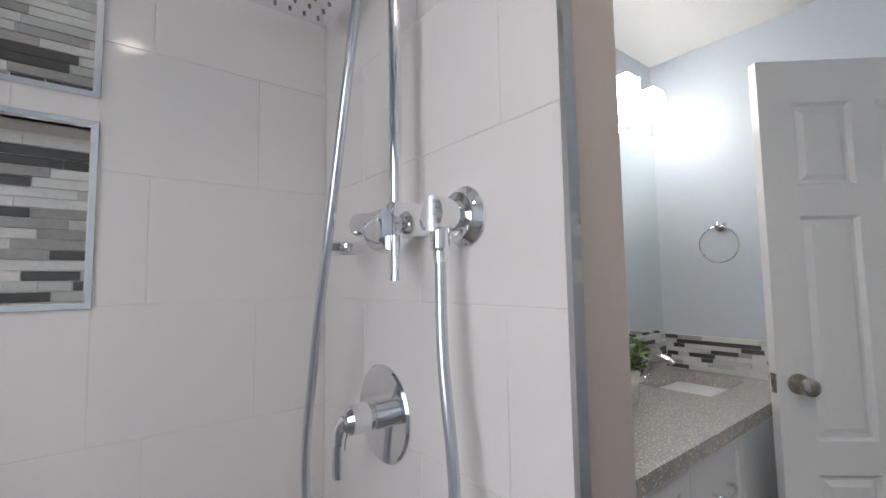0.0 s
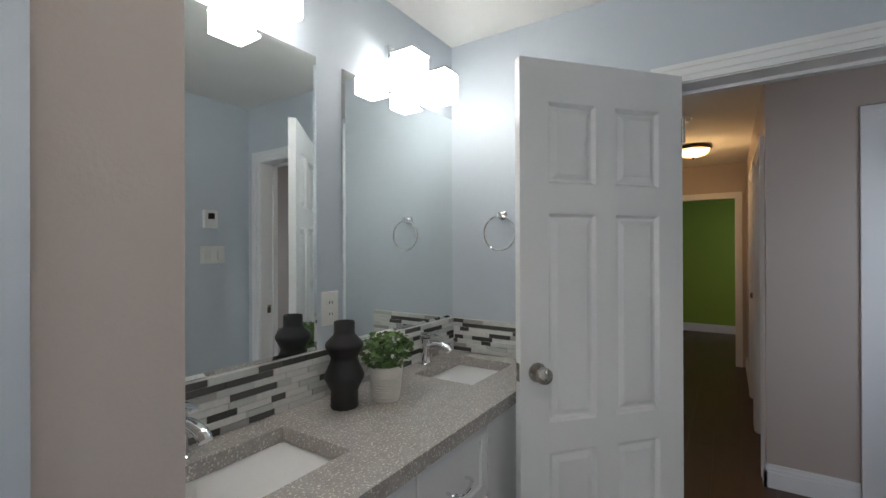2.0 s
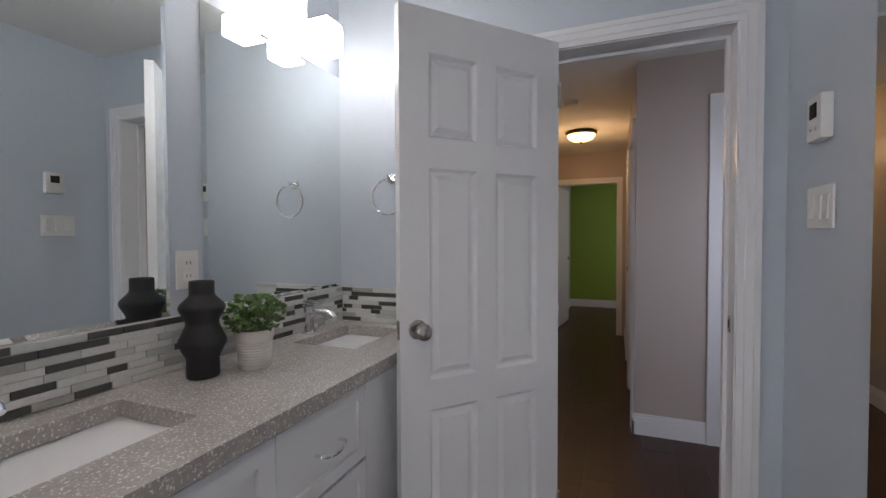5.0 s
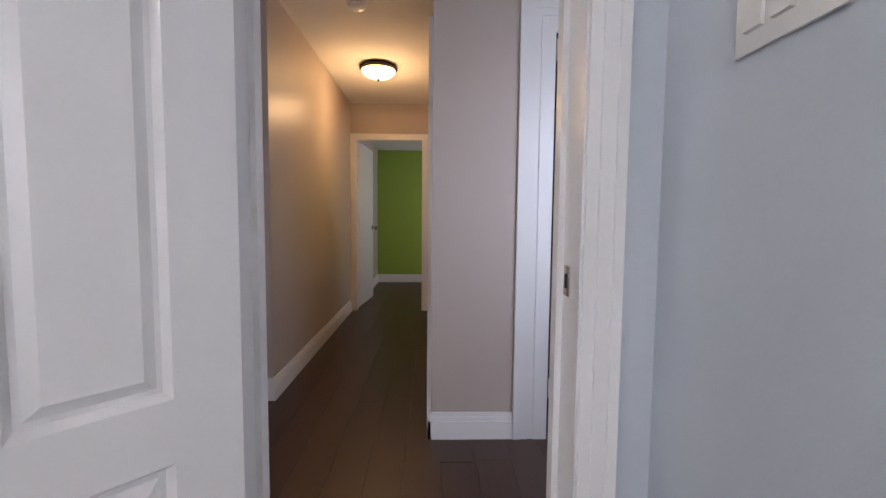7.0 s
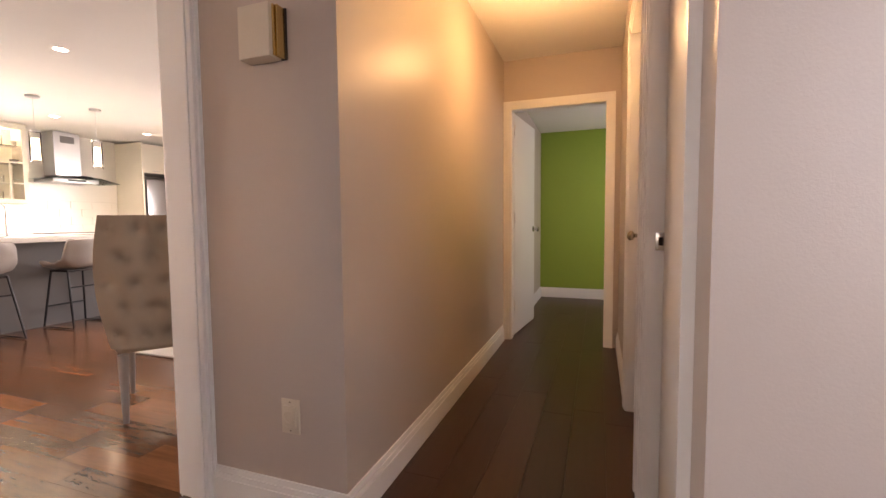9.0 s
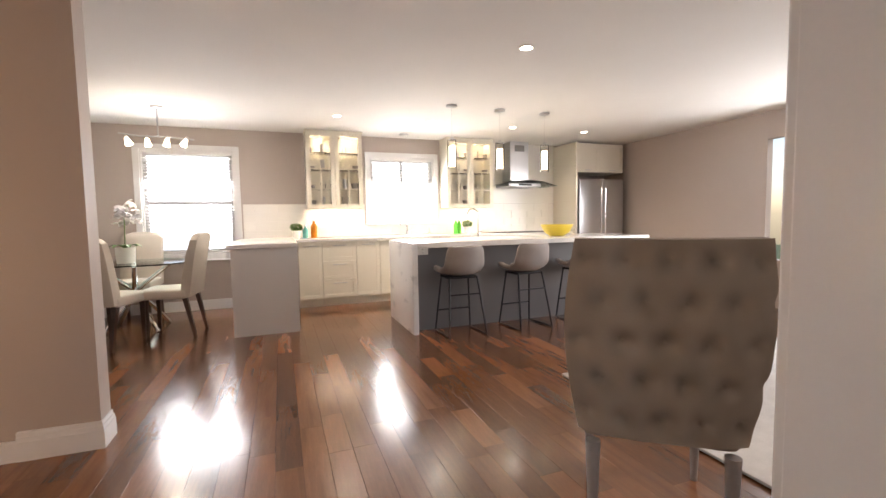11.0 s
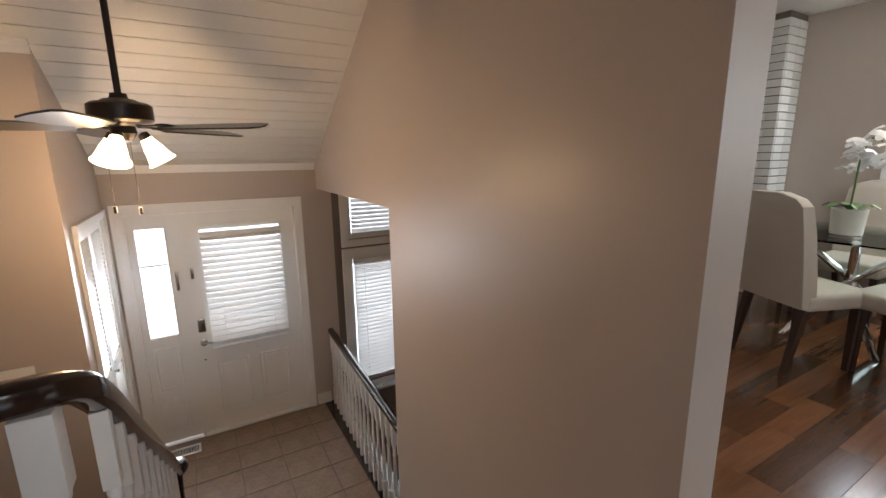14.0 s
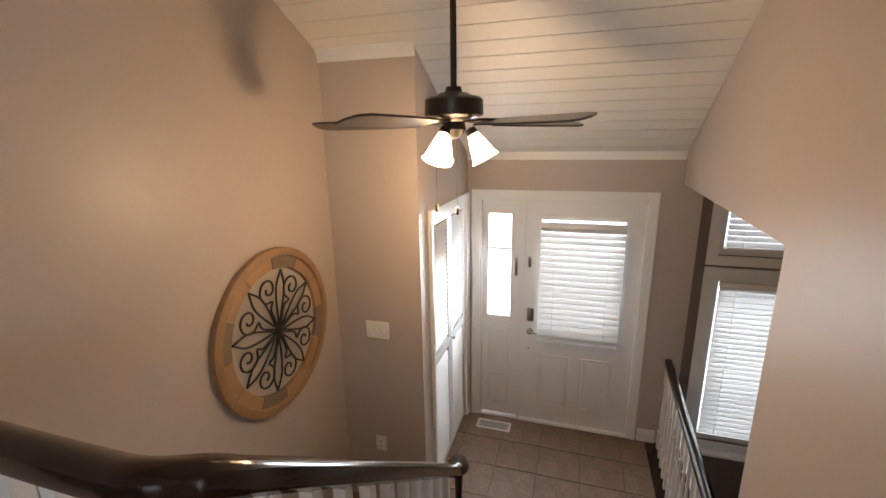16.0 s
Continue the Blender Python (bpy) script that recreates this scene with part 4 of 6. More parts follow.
for k in range(5):
    a = 57 + 72 * k
    bm = bmesh.new()
    tl = 0.05
    outline = [(0.16, -0.045), (0.40, -0.060), (0.58, -0.062), (0.62, -0.045), (0.63, 0.0), (0.62, 0.045), (0.58, 0.062), (0.40, 0.060), (0.16, 0.045)]
    loft(bm, [[(u, v, 1.42 + v * 0.22) for u, v in outline], [(u, v, 1.427 + v * 0.22) for u, v in outline]])
    bmesh.ops.transform(bm, matrix=pose(0, 0, 0, 0, 0, a), verts=bm.verts)
    bl = part("blade", bm, BLADE, fan, "dark wood blade", smooth=False)
    bm = bmesh.new()
    rbox(bm, 0.07, 0.22, -0.014, 0.014, 1.426, 1.434, 0.002)
    rbox(bm, 0.17, 0.21, -0.04, 0.04, 1.428, 1.436, 0.002)
    bmesh.ops.transform(bm, matrix=pose(0, 0, 0, 0, 0, a), verts=bm.verts)
    part("blade_iron", bm, BRONZE, fan)
for k in range(3):
    a = radians(-16 + 120 * k)
    m = pose(0.075 * math.cos(a), 0.075 * math.sin(a), 1.385, 0, 0, math.degrees(a)) @ pose(0, 0, 0, 0, -28, 0)
    bm = bmesh.new()
    lathe(bm, [(0.022, 0.0), (0.028, -0.02), (0.038, -0.05), (0.045, -0.08), (0.052, -0.105), (0.062, -0.12), (0.058, -0.12), (0.048, -0.10), (0.036, -0.05), (0.02, -0.005)], (0, 0, 0), 24, "z", False)
    bmesh.ops.transform(bm, matrix=m, verts=bm.verts)
    part("shade", bm, SHADE_FAN, fan, "lit frosted glass shade")
    bm = bmesh.new()
    lathe(bm, [(0, 0.025), (0.02, 0.02), (0.026, -0.005), (0, -0.006)], (0, 0, 0), 16, "z", False)
    bmesh.ops.transform(bm, matrix=m, verts=bm.verts)
    part("shade_holder", bm, BRONZE, fan)
for dx, dy, z in ((0.03, -0.07, 1.06), (0.03, 0.02, 1.05)):
    part("pull_chain", one(tube, [(dx, dy, z + 0.03), (dx, dy, 1.37)], 0.0009, 6), BRONZE, fan)
    part("chain_fob", one(lathe, [(0, 0), (0.007, 0.002), (0.007, 0.03), (0, 0.034)], (dx, dy, z), 10, "z", False), BRONZE, fan)
lamp("fan_lamp", (0.455, 2.557, 1.10), 20, (1, 0.64, 0.34), 0.10)

# ---- wall medallion ----
OAK_DARK = mat("greyed_wood_segment", (0.20, 0.145, 0.10), 0.5, vary=0.25, scale=8, grain=50, bump=0.02)
md = thing("wall_medallion", pose(0.505, 1.602, 0.41), "round wall decor, natural wood ring with black scrolled iron", "wall decor")
R = 0.435
bm = bmesh.new()
lathe(bm, [(R, 0.0), (R, 0.028), (R - 0.012, 0.034), (R - 0.04, 0.034), (R - 0.045, 0.026), (R - 0.045, 0.0)], (0, 0, 0), 64, "y", False)
part("outer_ring", bm, OAK, md, "natural wood outer ring")
for k in range(12):
    bm = bmesh.new()
    a0, a1 = 2 * math.pi * k / 12 + 0.006, 2 * math.pi * (k + 1) / 12 - 0.006
    ring0, ring1 = [], []
    inner, outer = R - 0.105, R - 0.046
    qs = [(outer * math.cos(a0 + (a1 - a0) * i / 5), outer * math.sin(a0 + (a1 - a0) * i / 5)) for i in range(6)] + [(inner * math.cos(a1 - (a1 - a0) * i / 5), inner * math.sin(a1 - (a1 - a0) * i / 5)) for i in range(6)]
    loft(bm, [[(u, 0.0, v) for u, v in qs], [(u, 0.02, v) for u, v in qs]])
    part("wood_segment", bm, OAK if k % 3 else OAK_DARK, md, smooth=False)
rin = R - 0.105
for k in range(8):
    bm = bmesh.new()
    a = 2 * math.pi * k / 8 + 0.2
    ca, sa = math.cos(a), math.sin(a)

    def at(r, t):
        return (r * math.cos(a + t), 0.016, r * math.sin(a + t))
    petal = smooth_path([at(0.03, 0), at(rin * 0.42, 0.17), at(rin * 0.72, 0.13), at(rin * 0.97, 0.0)], 5)
    tube(bm, petal, 0.0055, 6)
    petal = smooth_path([at(0.03, 0), at(rin * 0.42, -0.17), at(rin * 0.72, -0.13), at(rin * 0.97, 0.0)], 5)
    tube(bm, petal, 0.0055, 6)
    part("petal", bm, BLACKIRON, md, "black iron petal")
    bm = bmesh.new()
    b = a + math.pi / 8
    cb = Vector((0.73 * rin * math.cos(b), 0.016, 0.73 * rin * math.sin(b)))
    e1, e2 = Vector((math.cos(b), 0, math.sin(b))), Vector((-math.sin(b), 0, math.cos(b)))
    pts = [Vector((0.03 * math.cos(b), 0.016, 0.03 * math.sin(b))), Vector((0.4 * rin * math.cos(b - 0.12), 0.016, 0.4 * rin * math.sin(b - 0.12)))]
    for i in range(15):
        th = -1.9 + i * 0.62
        rr = 0.072 * (1 - i / 17)
        pts.append(cb + e1 * rr * math.sin(th + 0.2) + e2 * -rr * math.cos(th + 0.2))
    tube(bm, smooth_path(pts, 3), 0.0055, 6)
    part("scroll", bm, BLACKIRON, md, "black iron scroll")
part("hub", one(lathe, [(0, 0.01), (0.032, 0.01), (0.03, 0.024), (0.015, 0.03), (0, 0.03)], (0, 0, 0), 20, "y", False), BLACKIRON, md)

# ---- switches, outlets, small wall things ----


def plate(name, m, w, h, label, kind, n=1):
    """A cover plate in its own xz plane, facing -y."""
    t = thing(name, m, label, "outlet" if kind == "outlet" else "switch")
    part("cover_plate", one(rbox, -w / 2, w / 2, -0.006, 0, -h / 2, h / 2, 0.003), PLASTIC, t)
    for i in range(n):
        x = (i - (n - 1) / 2) * 0.046
        if kind == "toggle":
            part("toggle", one(rbox, x - 0.005, x + 0.005, -0.016, -0.005, -0.004, 0.014, 0.002), PLASTIC, t)
        elif kind == "rocker":
            bm = bmesh.new()
            loft(bm, [[(x - 0.016, -0.006, -0.033), (x + 0.016, -0.006, -0.033), (x + 0.016, -0.006, 0.033), (x - 0.016, -0.006, 0.033)], [(x - 0.015, -0.012, -0.032), (x + 0.015, -0.012, -0.032), (x + 0.015, -0.007, 0.032), (x - 0.015, -0.007, 0.032)]])
            part("rocker", bm, PLASTIC, t, smooth=False)
        else:
            for z in (-0.02, 0.02):
                part("socket", one(rbox, x - 0.016, x + 0.016, -0.009, -0.005, z - 0.014, z + 0.014, 0.004), PLASTIC, t)
                bm = bmesh.new()
                for q in (-0.006, 0.006):
                    box(bm, x + q - 0.0012, x + q + 0.0012, -0.0095, -0.0085, z - 0.004, z + 0.006)
                part("socket_slots", bm, DARK, t, "dark slots", smooth=False)
    return t


plate("wall_outlet", pose(1.385, 0.999, 1.20), 0.075, 0.118, "white duplex outlet on the blue wall between mirrors", "outlet")
plate("wall_switch", pose(1.932, -0.764, 1.375, 0, 0, 180), 0.165, 0.118, "white triple rocker switch plate on the blue wall", "rocker", 3)
plate("wall_switch", pose(-0.099, 1.88, 0.175, 0, 0, 90), 0.16, 0.118, "white triple toggle switch plate on the grey wall", "toggle", 3)
plate("wall_outlet", pose(-0.099, 1.86, -0.68, 0, 0, 90), 0.075, 0.118, "white duplex outlet low on the grey wall", "outlet")
vo = thing("vacuum_outlet", pose(3.999, 0.81, 0.375, 0, 0, -90), "ivory vacuum inlet cover low on the grey wall", "outlet")
part("cover_plate", one(rbox, -0.038, 0.038, -0.006, 0, -0.062, 0.062, 0.003), IVORY, vo)
part("lid", one(rbox, -0.026, 0.026, -0.012, -0.005, -0.036, 0.040, 0.005), IVORY, vo, "hinged ivory lid")
part("lid_ring", one(lathe, [(0.020, -0.011), (0.023, -0.0135), (0.021, -0.014), (0.018, -0.0118)], (0, 0, 0.0), 24, "y", False), IVORY, vo)
for z in (-0.05, 0.052):
    part("screw", one(lathe, [(0, -0.005), (0.003, -0.0062), (0.003, -0.0068), (0, -0.0072)], (0, 0, z), 10, "y", False), NICKEL, vo)
plate("wall_outlet", pose(4.68, 5.238, 0.84), 0.12, 0.075, "white outlet under the island counter edge", "outlet")
th = thing("thermostat", pose(1.91, -0.764, 1.615, 0, 0, 180), "white wall thermostat with a small dark display", "thermostat")
part("body", one(rbox, -0.045, 0.045, -0.03, 0, -0.06, 0.06, 0.006), PLASTIC, th)
part("display", one(rbox, -0.022, 0.022, -0.0315, -0.029, 0.0, 0.04, 0.001), DARK, th, "dark display")
for q in (-0.015, 0.015):
    part("button", one(rbox, q - 0.006, q + 0.006, -0.033, -0.029, -0.035, -0.025, 0.002), PLASTIC, th)
ch = thing("door_chime", pose(3.999, 0.875, 1.69, 0, 0, -90), "ivory door chime box with brass sides", "door chime")
part("cover", one(rbox, -0.052, 0.074, -0.062, -0.004, -0.10, 0.070, 0.005), IVORY, ch)
for q, y1 in ((0.079, -0.050), (0.088, -0.042)):
    part("chime_tube", one(rbox, q - 0.0035, q + 0.0035, y1, -0.006, -0.096, 0.066, 0.003), BRASS, ch, "long brass chime tube")
part("chime_backplate", one(rbox, -0.050, 0.096, -0.006, 0, -0.098, 0.068, 0.002), BRONZE, ch, "dark chime backplate")
sm = thing("smoke_detector", pose(4.225, 0.12, CEIL), "white round smoke detector on the hall ceiling", "smoke detector")
part("base", one(lathe, [(0, -0.001), (0.065, -0.001), (0.065, -0.012), (0, -0.013)], (0, 0, 0), 28, "z", False), PLASTIC, sm)
part("cover", one(lathe, [(0.055, -0.012), (0.055, -0.028), (0.045, -0.036), (0.02, -0.038), (0, -0.038)], (0, 0, 0), 28, "z", False), PLASTIC, sm)
hl = thing("ceiling_light", pose(5.33, 0.115, CEIL), "flush hall light, amber glass bowl with bronze rim", "ceiling light")
part("rim", one(lathe, [(0, 0), (0.135, 0), (0.16, -0.012), (0.165, -0.03), (0.15, -0.042), (0, -0.042)], (0, 0, 0), 36, "z", False), BRONZE, hl)
part("bowl", one(lathe, [(0.145, -0.042), (0.14, -0.06), (0.115, -0.085), (0.07, -0.103), (0.03, -0.110), (0, -0.112)], (0, 0, 0), 36, "z", False), SHADE_WARM, hl, "lit amber glass bowl")
part("finial", one(lathe, [(0, -0.108), (0.016, -0.112), (0.02, -0.118), (0.01, -0.124), (0.008, -0.132), (0, -0.138)], (0, 0, 0), 16, "z", False), BRONZE, hl)
lamp("hall_lamp", (5.33, 0.115, 2.05), 8, (1, 0.62, 0.28), 0.08)
for k, (x, z) in enumerate(((7.45, 1.62), (7.75, 1.62), (7.45, 1.3), (7.75, 1.3))):
    pf = thing("picture_frame", pose(x, 0.559, z), "small white picture frame with pale print", "picture frame", "bedroom picture frames")
    bm = bmesh.new()
    rail_frame_y(bm, -0.02, 0, -0.1, 0.1, -0.12, 0.12, 0.02)
    part("frame", bm, WHITE, pf, smooth=False)
    part("print", one(box, -0.08, 0.08, -0.008, 0, -0.1, 0.1), GREYFAB, pf, smooth=False)

# ---- bathroom things ----
vt = thing("vanity_cabinet", pose(0, 0, 0), "white shaker vanity cabinet with arched chrome pulls", "cabinet")
part("body", one(box, 0.55, 2.195, 0.50, 0.998, 0.10, 0.855), WHITE, vt, smooth=False)
part("toe_kick", one(box, 0.55, 2.195, 0.55, 0.99, 0.0, 0.10), WHITE, vt, smooth=False)


def shaker(parent, name, x0, x1, z0, z1, y, mat_, rail=0.05, t=0.018):
    """A framed front facing -y with a recessed middle."""
    bm = bmesh.new()
    rail_frame_y(bm, y - t, y, x0, x1, z0, z1, rail)
    box(bm, x0 + rail, x1 - rail, y - t * 0.45, y, z0 + rail, z1 - rail)
    return part(name, bm, mat_, parent, smooth=False)


def bow_pull(parent, x, y, z, w=0.1):
    bm = bmesh.new()
    tube(bm, smooth_path([(x - w / 2, y, z), (x - w / 2, y - 0.022, z), (x - w / 4, y - 0.03, z - 0.008), (x, y - 0.03, z - 0.012), (x + w / 4, y - 0.03, z - 0.008), (x + w / 2, y - 0.022, z), (x + w / 2, y, z)], 4), 0.005, 8)
    part("handle", bm, CHROME, parent, "arched chrome pull")


for z0, z1 in ((0.62, 0.845), (0.37, 0.61), (0.115, 0.36)):
    f = shaker(vt, "drawer", 1.20, 1.578, z0, z1, 0.498, WHITE, 0.038)
    bow_pull(f, 1.389, 0.48, (z0 + z1) / 2)
for x0, x1, hx in ((0.56, 0.873, 0.835), (0.877, 1.196, 0.915)):
    f = shaker(vt, "door", x0, x1, 0.115, 0.845, 0.498, WHITE)
    bm = bmesh.new()
    tube(bm, smooth_path([(hx, 0.48, 0.78), (hx, 0.455, 0.77), (hx, 0.452, 0.73), (hx, 0.455, 0.69), (hx, 0.48, 0.68)], 4), 0.005, 8)
    part("handle", bm, CHROME, f, "arched chrome pull")
shaker(vt, "door", 1.582, 2.19, 0.115, 0.845, 0.498, WHITE)
ct = thing("vanity_countertop", pose(0, 0, 0), "grey speckled quartz vanity top with two undermount openings", "countertop")
SX = ((0.66, 1.12), (1.74, 2.10))
bm = bmesh.new()
Y_0, Y_1, SY0, SY1 = 0.462, 0.998, 0.625, 0.895
cuts = [0.547, SX[0][0], SX[0][1], SX[1][0], SX[1][1], 2.198]
for i in range(5):
    a, b = cuts[i], cuts[i + 1]
    if i in (1, 3):
        box(bm, a, b, Y_0, SY0, 0.858, 0.90)
        box(bm, a, b, SY1, Y_1, 0.858, 0.90)
    else:
        box(bm, a, b, Y_0, Y_1, 0.858, 0.90)
bmesh.ops.remove_doubles(bm, verts=bm.verts, dist=1e-5)
part("slab", bm, QUARTZ, ct, smooth=False)
for a, b in SX:
    sk = thing("bathroom_sink", pose((a + b) / 2, (SY0 + SY1) / 2, 0.857), "white rectangular undermount porcelain sink", "sink", "vanity sinks")
    w, d = (b - a) / 2 + 0.008, (SY1 - SY0) / 2 + 0.008

    def ring(sx, sy, z, r):
        out = []
        for cx, cy, a0 in ((sx - r, sy - r, 0), (-sx + r, sy - r, 90), (-sx + r, -sy + r, 180), (sx - r, -sy + r, 270)):
            for k in range(5):
                t = radians(a0 + 22.5 * k)
                out.append((cx + r * math.cos(t), cy + r * math.sin(t), z))
        return out
    bm = bmesh.new()
    vs = loft(bm, [ring(w + 0.012, d + 0.012, 0, 0.03), ring(w, d, 0.0, 0.03), ring(w - 0.015, d - 0.012, -0.05, 0.035), ring(w - 0.04, d - 0.03, -0.11, 0.05), ring(w - 0.09, d - 0.06, -0.13, 0.05)], cap=False)
    bm.faces.new(vs[-1])
    part("basin", bm, PORCELAIN, sk)
    part("drain", one(lathe, [(0, -0.128), (0.02, -0.128), (0.021, -0.124), (0.012, -0.122), (0, -0.122)], (0, 0, 0), 18, "z", False), CHROME, sk, "chrome drain")
    fc = thing("faucet", pose((a + b) / 2 - 0.03, 0.945, 0.90), "chrome single lever bathroom faucet", "faucet", "vanity faucets")
    part("body", one(lathe, [(0, 0), (0.027, 0), (0.027, 0.006), (0.022, 0.01), (0.021, 0.10), (0.022, 0.115), (0, 0.118)], (0, 0, 0), 22, "z", False), CHROME, fc)
    bm = bmesh.new()
    tube(bm, smooth_path([(0, -0.01, 0.085), (0, -0.06, 0.095), (0, -0.11, 0.085), (0, -0.125, 0.072)], 4), [0.016] * 13, 12)
    part("spout", bm, CHROME, fc)
    bm = bmesh.new()
    rbox(bm, -0.012, 0.012, -0.075, 0.02, 0.13, 0.139, 0.004)
    rbox(bm, -0.018, 0.018, -0.02, 0.02, 0.118, 0.132, 0.005)
    part("lever", bm, CHROME, fc)
for x0, x1, i in ((0.60, 1.328, 0), (1.445, 2.195, 1)):
    mr = thing("wall_mirror", pose(0, 0, 0), "large frameless mirror above the vanity backsplash", "mirror", "vanity mirrors")
    bm = bmesh.new()
    y = 0.999
    vs = loft(bm, [[(x0, y, 1.065), (x1, y, 1.065), (x1, y, 2.06), (x0, y, 2.06)], [(x0, y - 0.003, 1.065), (x1, y - 0.003, 1.065), (x1, y - 0.003, 2.06), (x0, y - 0.003, 2.06)], [(x0 + 0.014, y - 0.006, 1.079), (x1 - 0.014, y - 0.006, 1.079), (x1 - 0.014, y - 0.006, 2.046), (x0 + 0.014, y - 0.006, 2.046)]])
    part("glass", bm, MIRROR, mr, smooth=False)
fm = thing("tall_mirror", pose(0, 0, 0), "tall frameless mirror on the bathroom wall", "mirror")
part("glass", one(box, 1.02, 1.645, -0.764, -0.752, 0.06, 2.1), MIRROR, fm, smooth=False)
for cx in (0.98, 1.83):
    sc = thing("vanity_light", pose(cx, 0.998, 2.185), "chrome vanity light with lit white glass cubes", "wall light", "vanity lights")
    part("backplate", one(rbox, -0.15, 0.15, -0.02, 0, -0.02, 0.05, 0.004), CHROME, sc)
    for dx in (-0.115, 0.115):
        bm = bmesh.new()
        rbox(bm, dx - 0.008, dx + 0.008, -0.11, -0.018, 0.012, 0.026, 0.003)
        rbox(bm, dx - 0.058, dx + 0.058, -0.163, -0.047, -0.002, 0.008, 0.003)
        part("arm", bm, CHROME, sc)
        part("shade", one(rbox, dx - 0.055, dx + 0.055, -0.16, -0.05, -0.125, -0.004, 0.008), SHADE_HOT, sc, "lit white glass cube")
tr = thing("towel_ring", pose(2.199, 0.715, 1.545), "chrome towel ring on the blue wall", "towel ring")
part("rosette", one(lathe, [(0, 0), (0.024, 0), (0.024, -0.008), (0.010, -0.012), (0.010, -0.045), (0.014, -0.05), (0, -0.052)], (0, 0, 0.02), 20, "x", False), CHROME, tr)
bm = bmesh.new()
tube(bm, arc((-0.04, 0, -0.065), 0.08, 0, 345, 40, "yz"), 0.005, 8, closed=True)
part("ring", bm, CHROME, tr)
vs_ = thing("vase", pose(1.328, 0.865, 0.90), "matt black ribbed ceramic vase on the vanity", "vase")
part("body", one(lathe, [(0, 0), (0.042, 0.0), (0.044, 0.004), (0.043, 0.055), (0.062, 0.092), (0.064, 0.10), (0.062, 0.108), (0.044, 0.148), (0.043, 0.155), (0.044, 0.162), (0.060, 0.192), (0.061, 0.20), (0.058, 0.208), (0.035, 0.232), (0.033, 0.24), (0.033, 0.272), (0.031, 0.275), (0.028, 0.272), (0.028, 0.22), (0, 0.2)], (0, 0, 0), 40, "z", False), BLACK, vs_)


def leaf_cloud(bm, n, rad, zc, zr, size, rng):
    for i in range(n):
        a, u = rng.uniform(0, 6.283), rng.uniform(0, 1) ** 0.5
        h = rng.uniform(-1, 1)
        c = Vector((rad * u * math.cos(a) * math.sqrt(max(0.1, 1 - h * h * 0.7)), rad * u * math.sin(a) * math.sqrt(max(0.1, 1 - h * h * 0.7)), zc + zr * h))
        m = Matrix.Translation(c) @ Euler((rng.uniform(-0.9, 0.9), rng.uniform(-0.9, 0.9), rng.uniform(0, 6.3))).to_matrix().to_4x4()
        s = size * rng.uniform(0.7, 1.25)
        pts = [(0, -s, 0), (s * 0.55, -s * 0.2, s * 0.12), (s * 0.45, s * 0.5, s * 0.1), (0, s, 0), (-s * 0.45, s * 0.5, s * 0.1), (-s * 0.55, -s * 0.2, s * 0.12)]
        v = [bm.verts.new(m @ Vector(p)) for p in pts]
        mid = bm.verts.new(m @ Vector((0, 0, -s * 0.06)))
        for k in range(6):
            bm.faces.new((v[k], v[(k + 1) % 6], mid))


def potted_plant(m, k, label, group=""):
    t = thing("potted_plant", m, label, "plant", group)
    prof = [(0, 0), (0.044, 0), (0.046, 0.004)]
    for i in range(9):
        z = 0.012 + i * 0.0085
        prof += [(0.0465 + i * 0.0008, z), (0.0485 + i * 0.0008, z + 0.004)]
    prof += [(0.056, 0.092), (0.059, 0.115), (0.056, 0.117), (0.052, 0.10), (0, 0.1)]
    part("pot", one(lathe, [(r * k, z * k) for r, z in prof], (0, 0, 0), 32, "z", False), POT, t, "white ribbed pot")
    rng = random.Random(3)
    bm = bmesh.new()
    leaf_cloud(bm, 420, 0.092 * k, 0.165 * k, 0.055 * k, 0.0125 * k, rng)
    part("foliage", bm, LEAF, t, "small green leaves", smooth=False)
    bm = bmesh.new()
    for i in range(14):
        a = rng.uniform(0, 6.28)
        tube(bm, [(0.01 * k * math.cos(a), 0.01 * k * math.sin(a), 0.095 * k), (0.06 * k * math.cos(a), 0.06 * k * math.sin(a), (0.15 + 0.04 * rng.random()) * k)], 0.0012 * k, 5)
    part("stems", bm, LEAF, t)
    part("soil", one(lathe, [(0, 0.101 * k), (0.052 * k, 0.101 * k), (0.05 * k, 0.106 * k), (0, 0.107 * k)], (0, 0, 0), 20, "z", False), SOIL, t)
    return t


potted_plant(pose(1.455, 0.80, 0.90), 1.0, "leafy green plant in a ribbed white pot on the vanity")

# shower fittings
X = 0.42
sh = thing("shower_rail", pose(X, 0, 0), "chrome shower slide rail with holder on white tile", "shower rail")
part("bar", one(tube, [(-0.058, 0.552, 1.335), (-0.058, 0.552, 2.15)], 0.011, 14), CHROME, sh)
for z in (1.435, 2.05):
    bm = bmesh.new()
    rbox(bm, -0.07, -0.002, 0.538, 0.566, z - 0.028, z + 0.028, 0.006)
    lathe(bm, [(0, 0), (0.024, 0), (0.024, -0.012), (0, -0.014)], (0, 0.552, z), 20, "x", False)
    part("bracket", bm, CHROME, sh)
bm = bmesh.new()
lathe(bm, [(0.0, -0.03), (0.036, -0.03), (0.038, 0.0), (0.036, 0.01), (0, 0.012)], (-0.058, 0.59, 1.42), 24, "y", False)
tube(bm, [(-0.058, 0.60, 1.435), (-0.058, 0.68, 1.44)], [0.02, 0.022], 16)
tube(bm, arc((-0.058, 0.745, 1.40), 0.03, 0, 330, 20, "xy"), 0.011, 10)
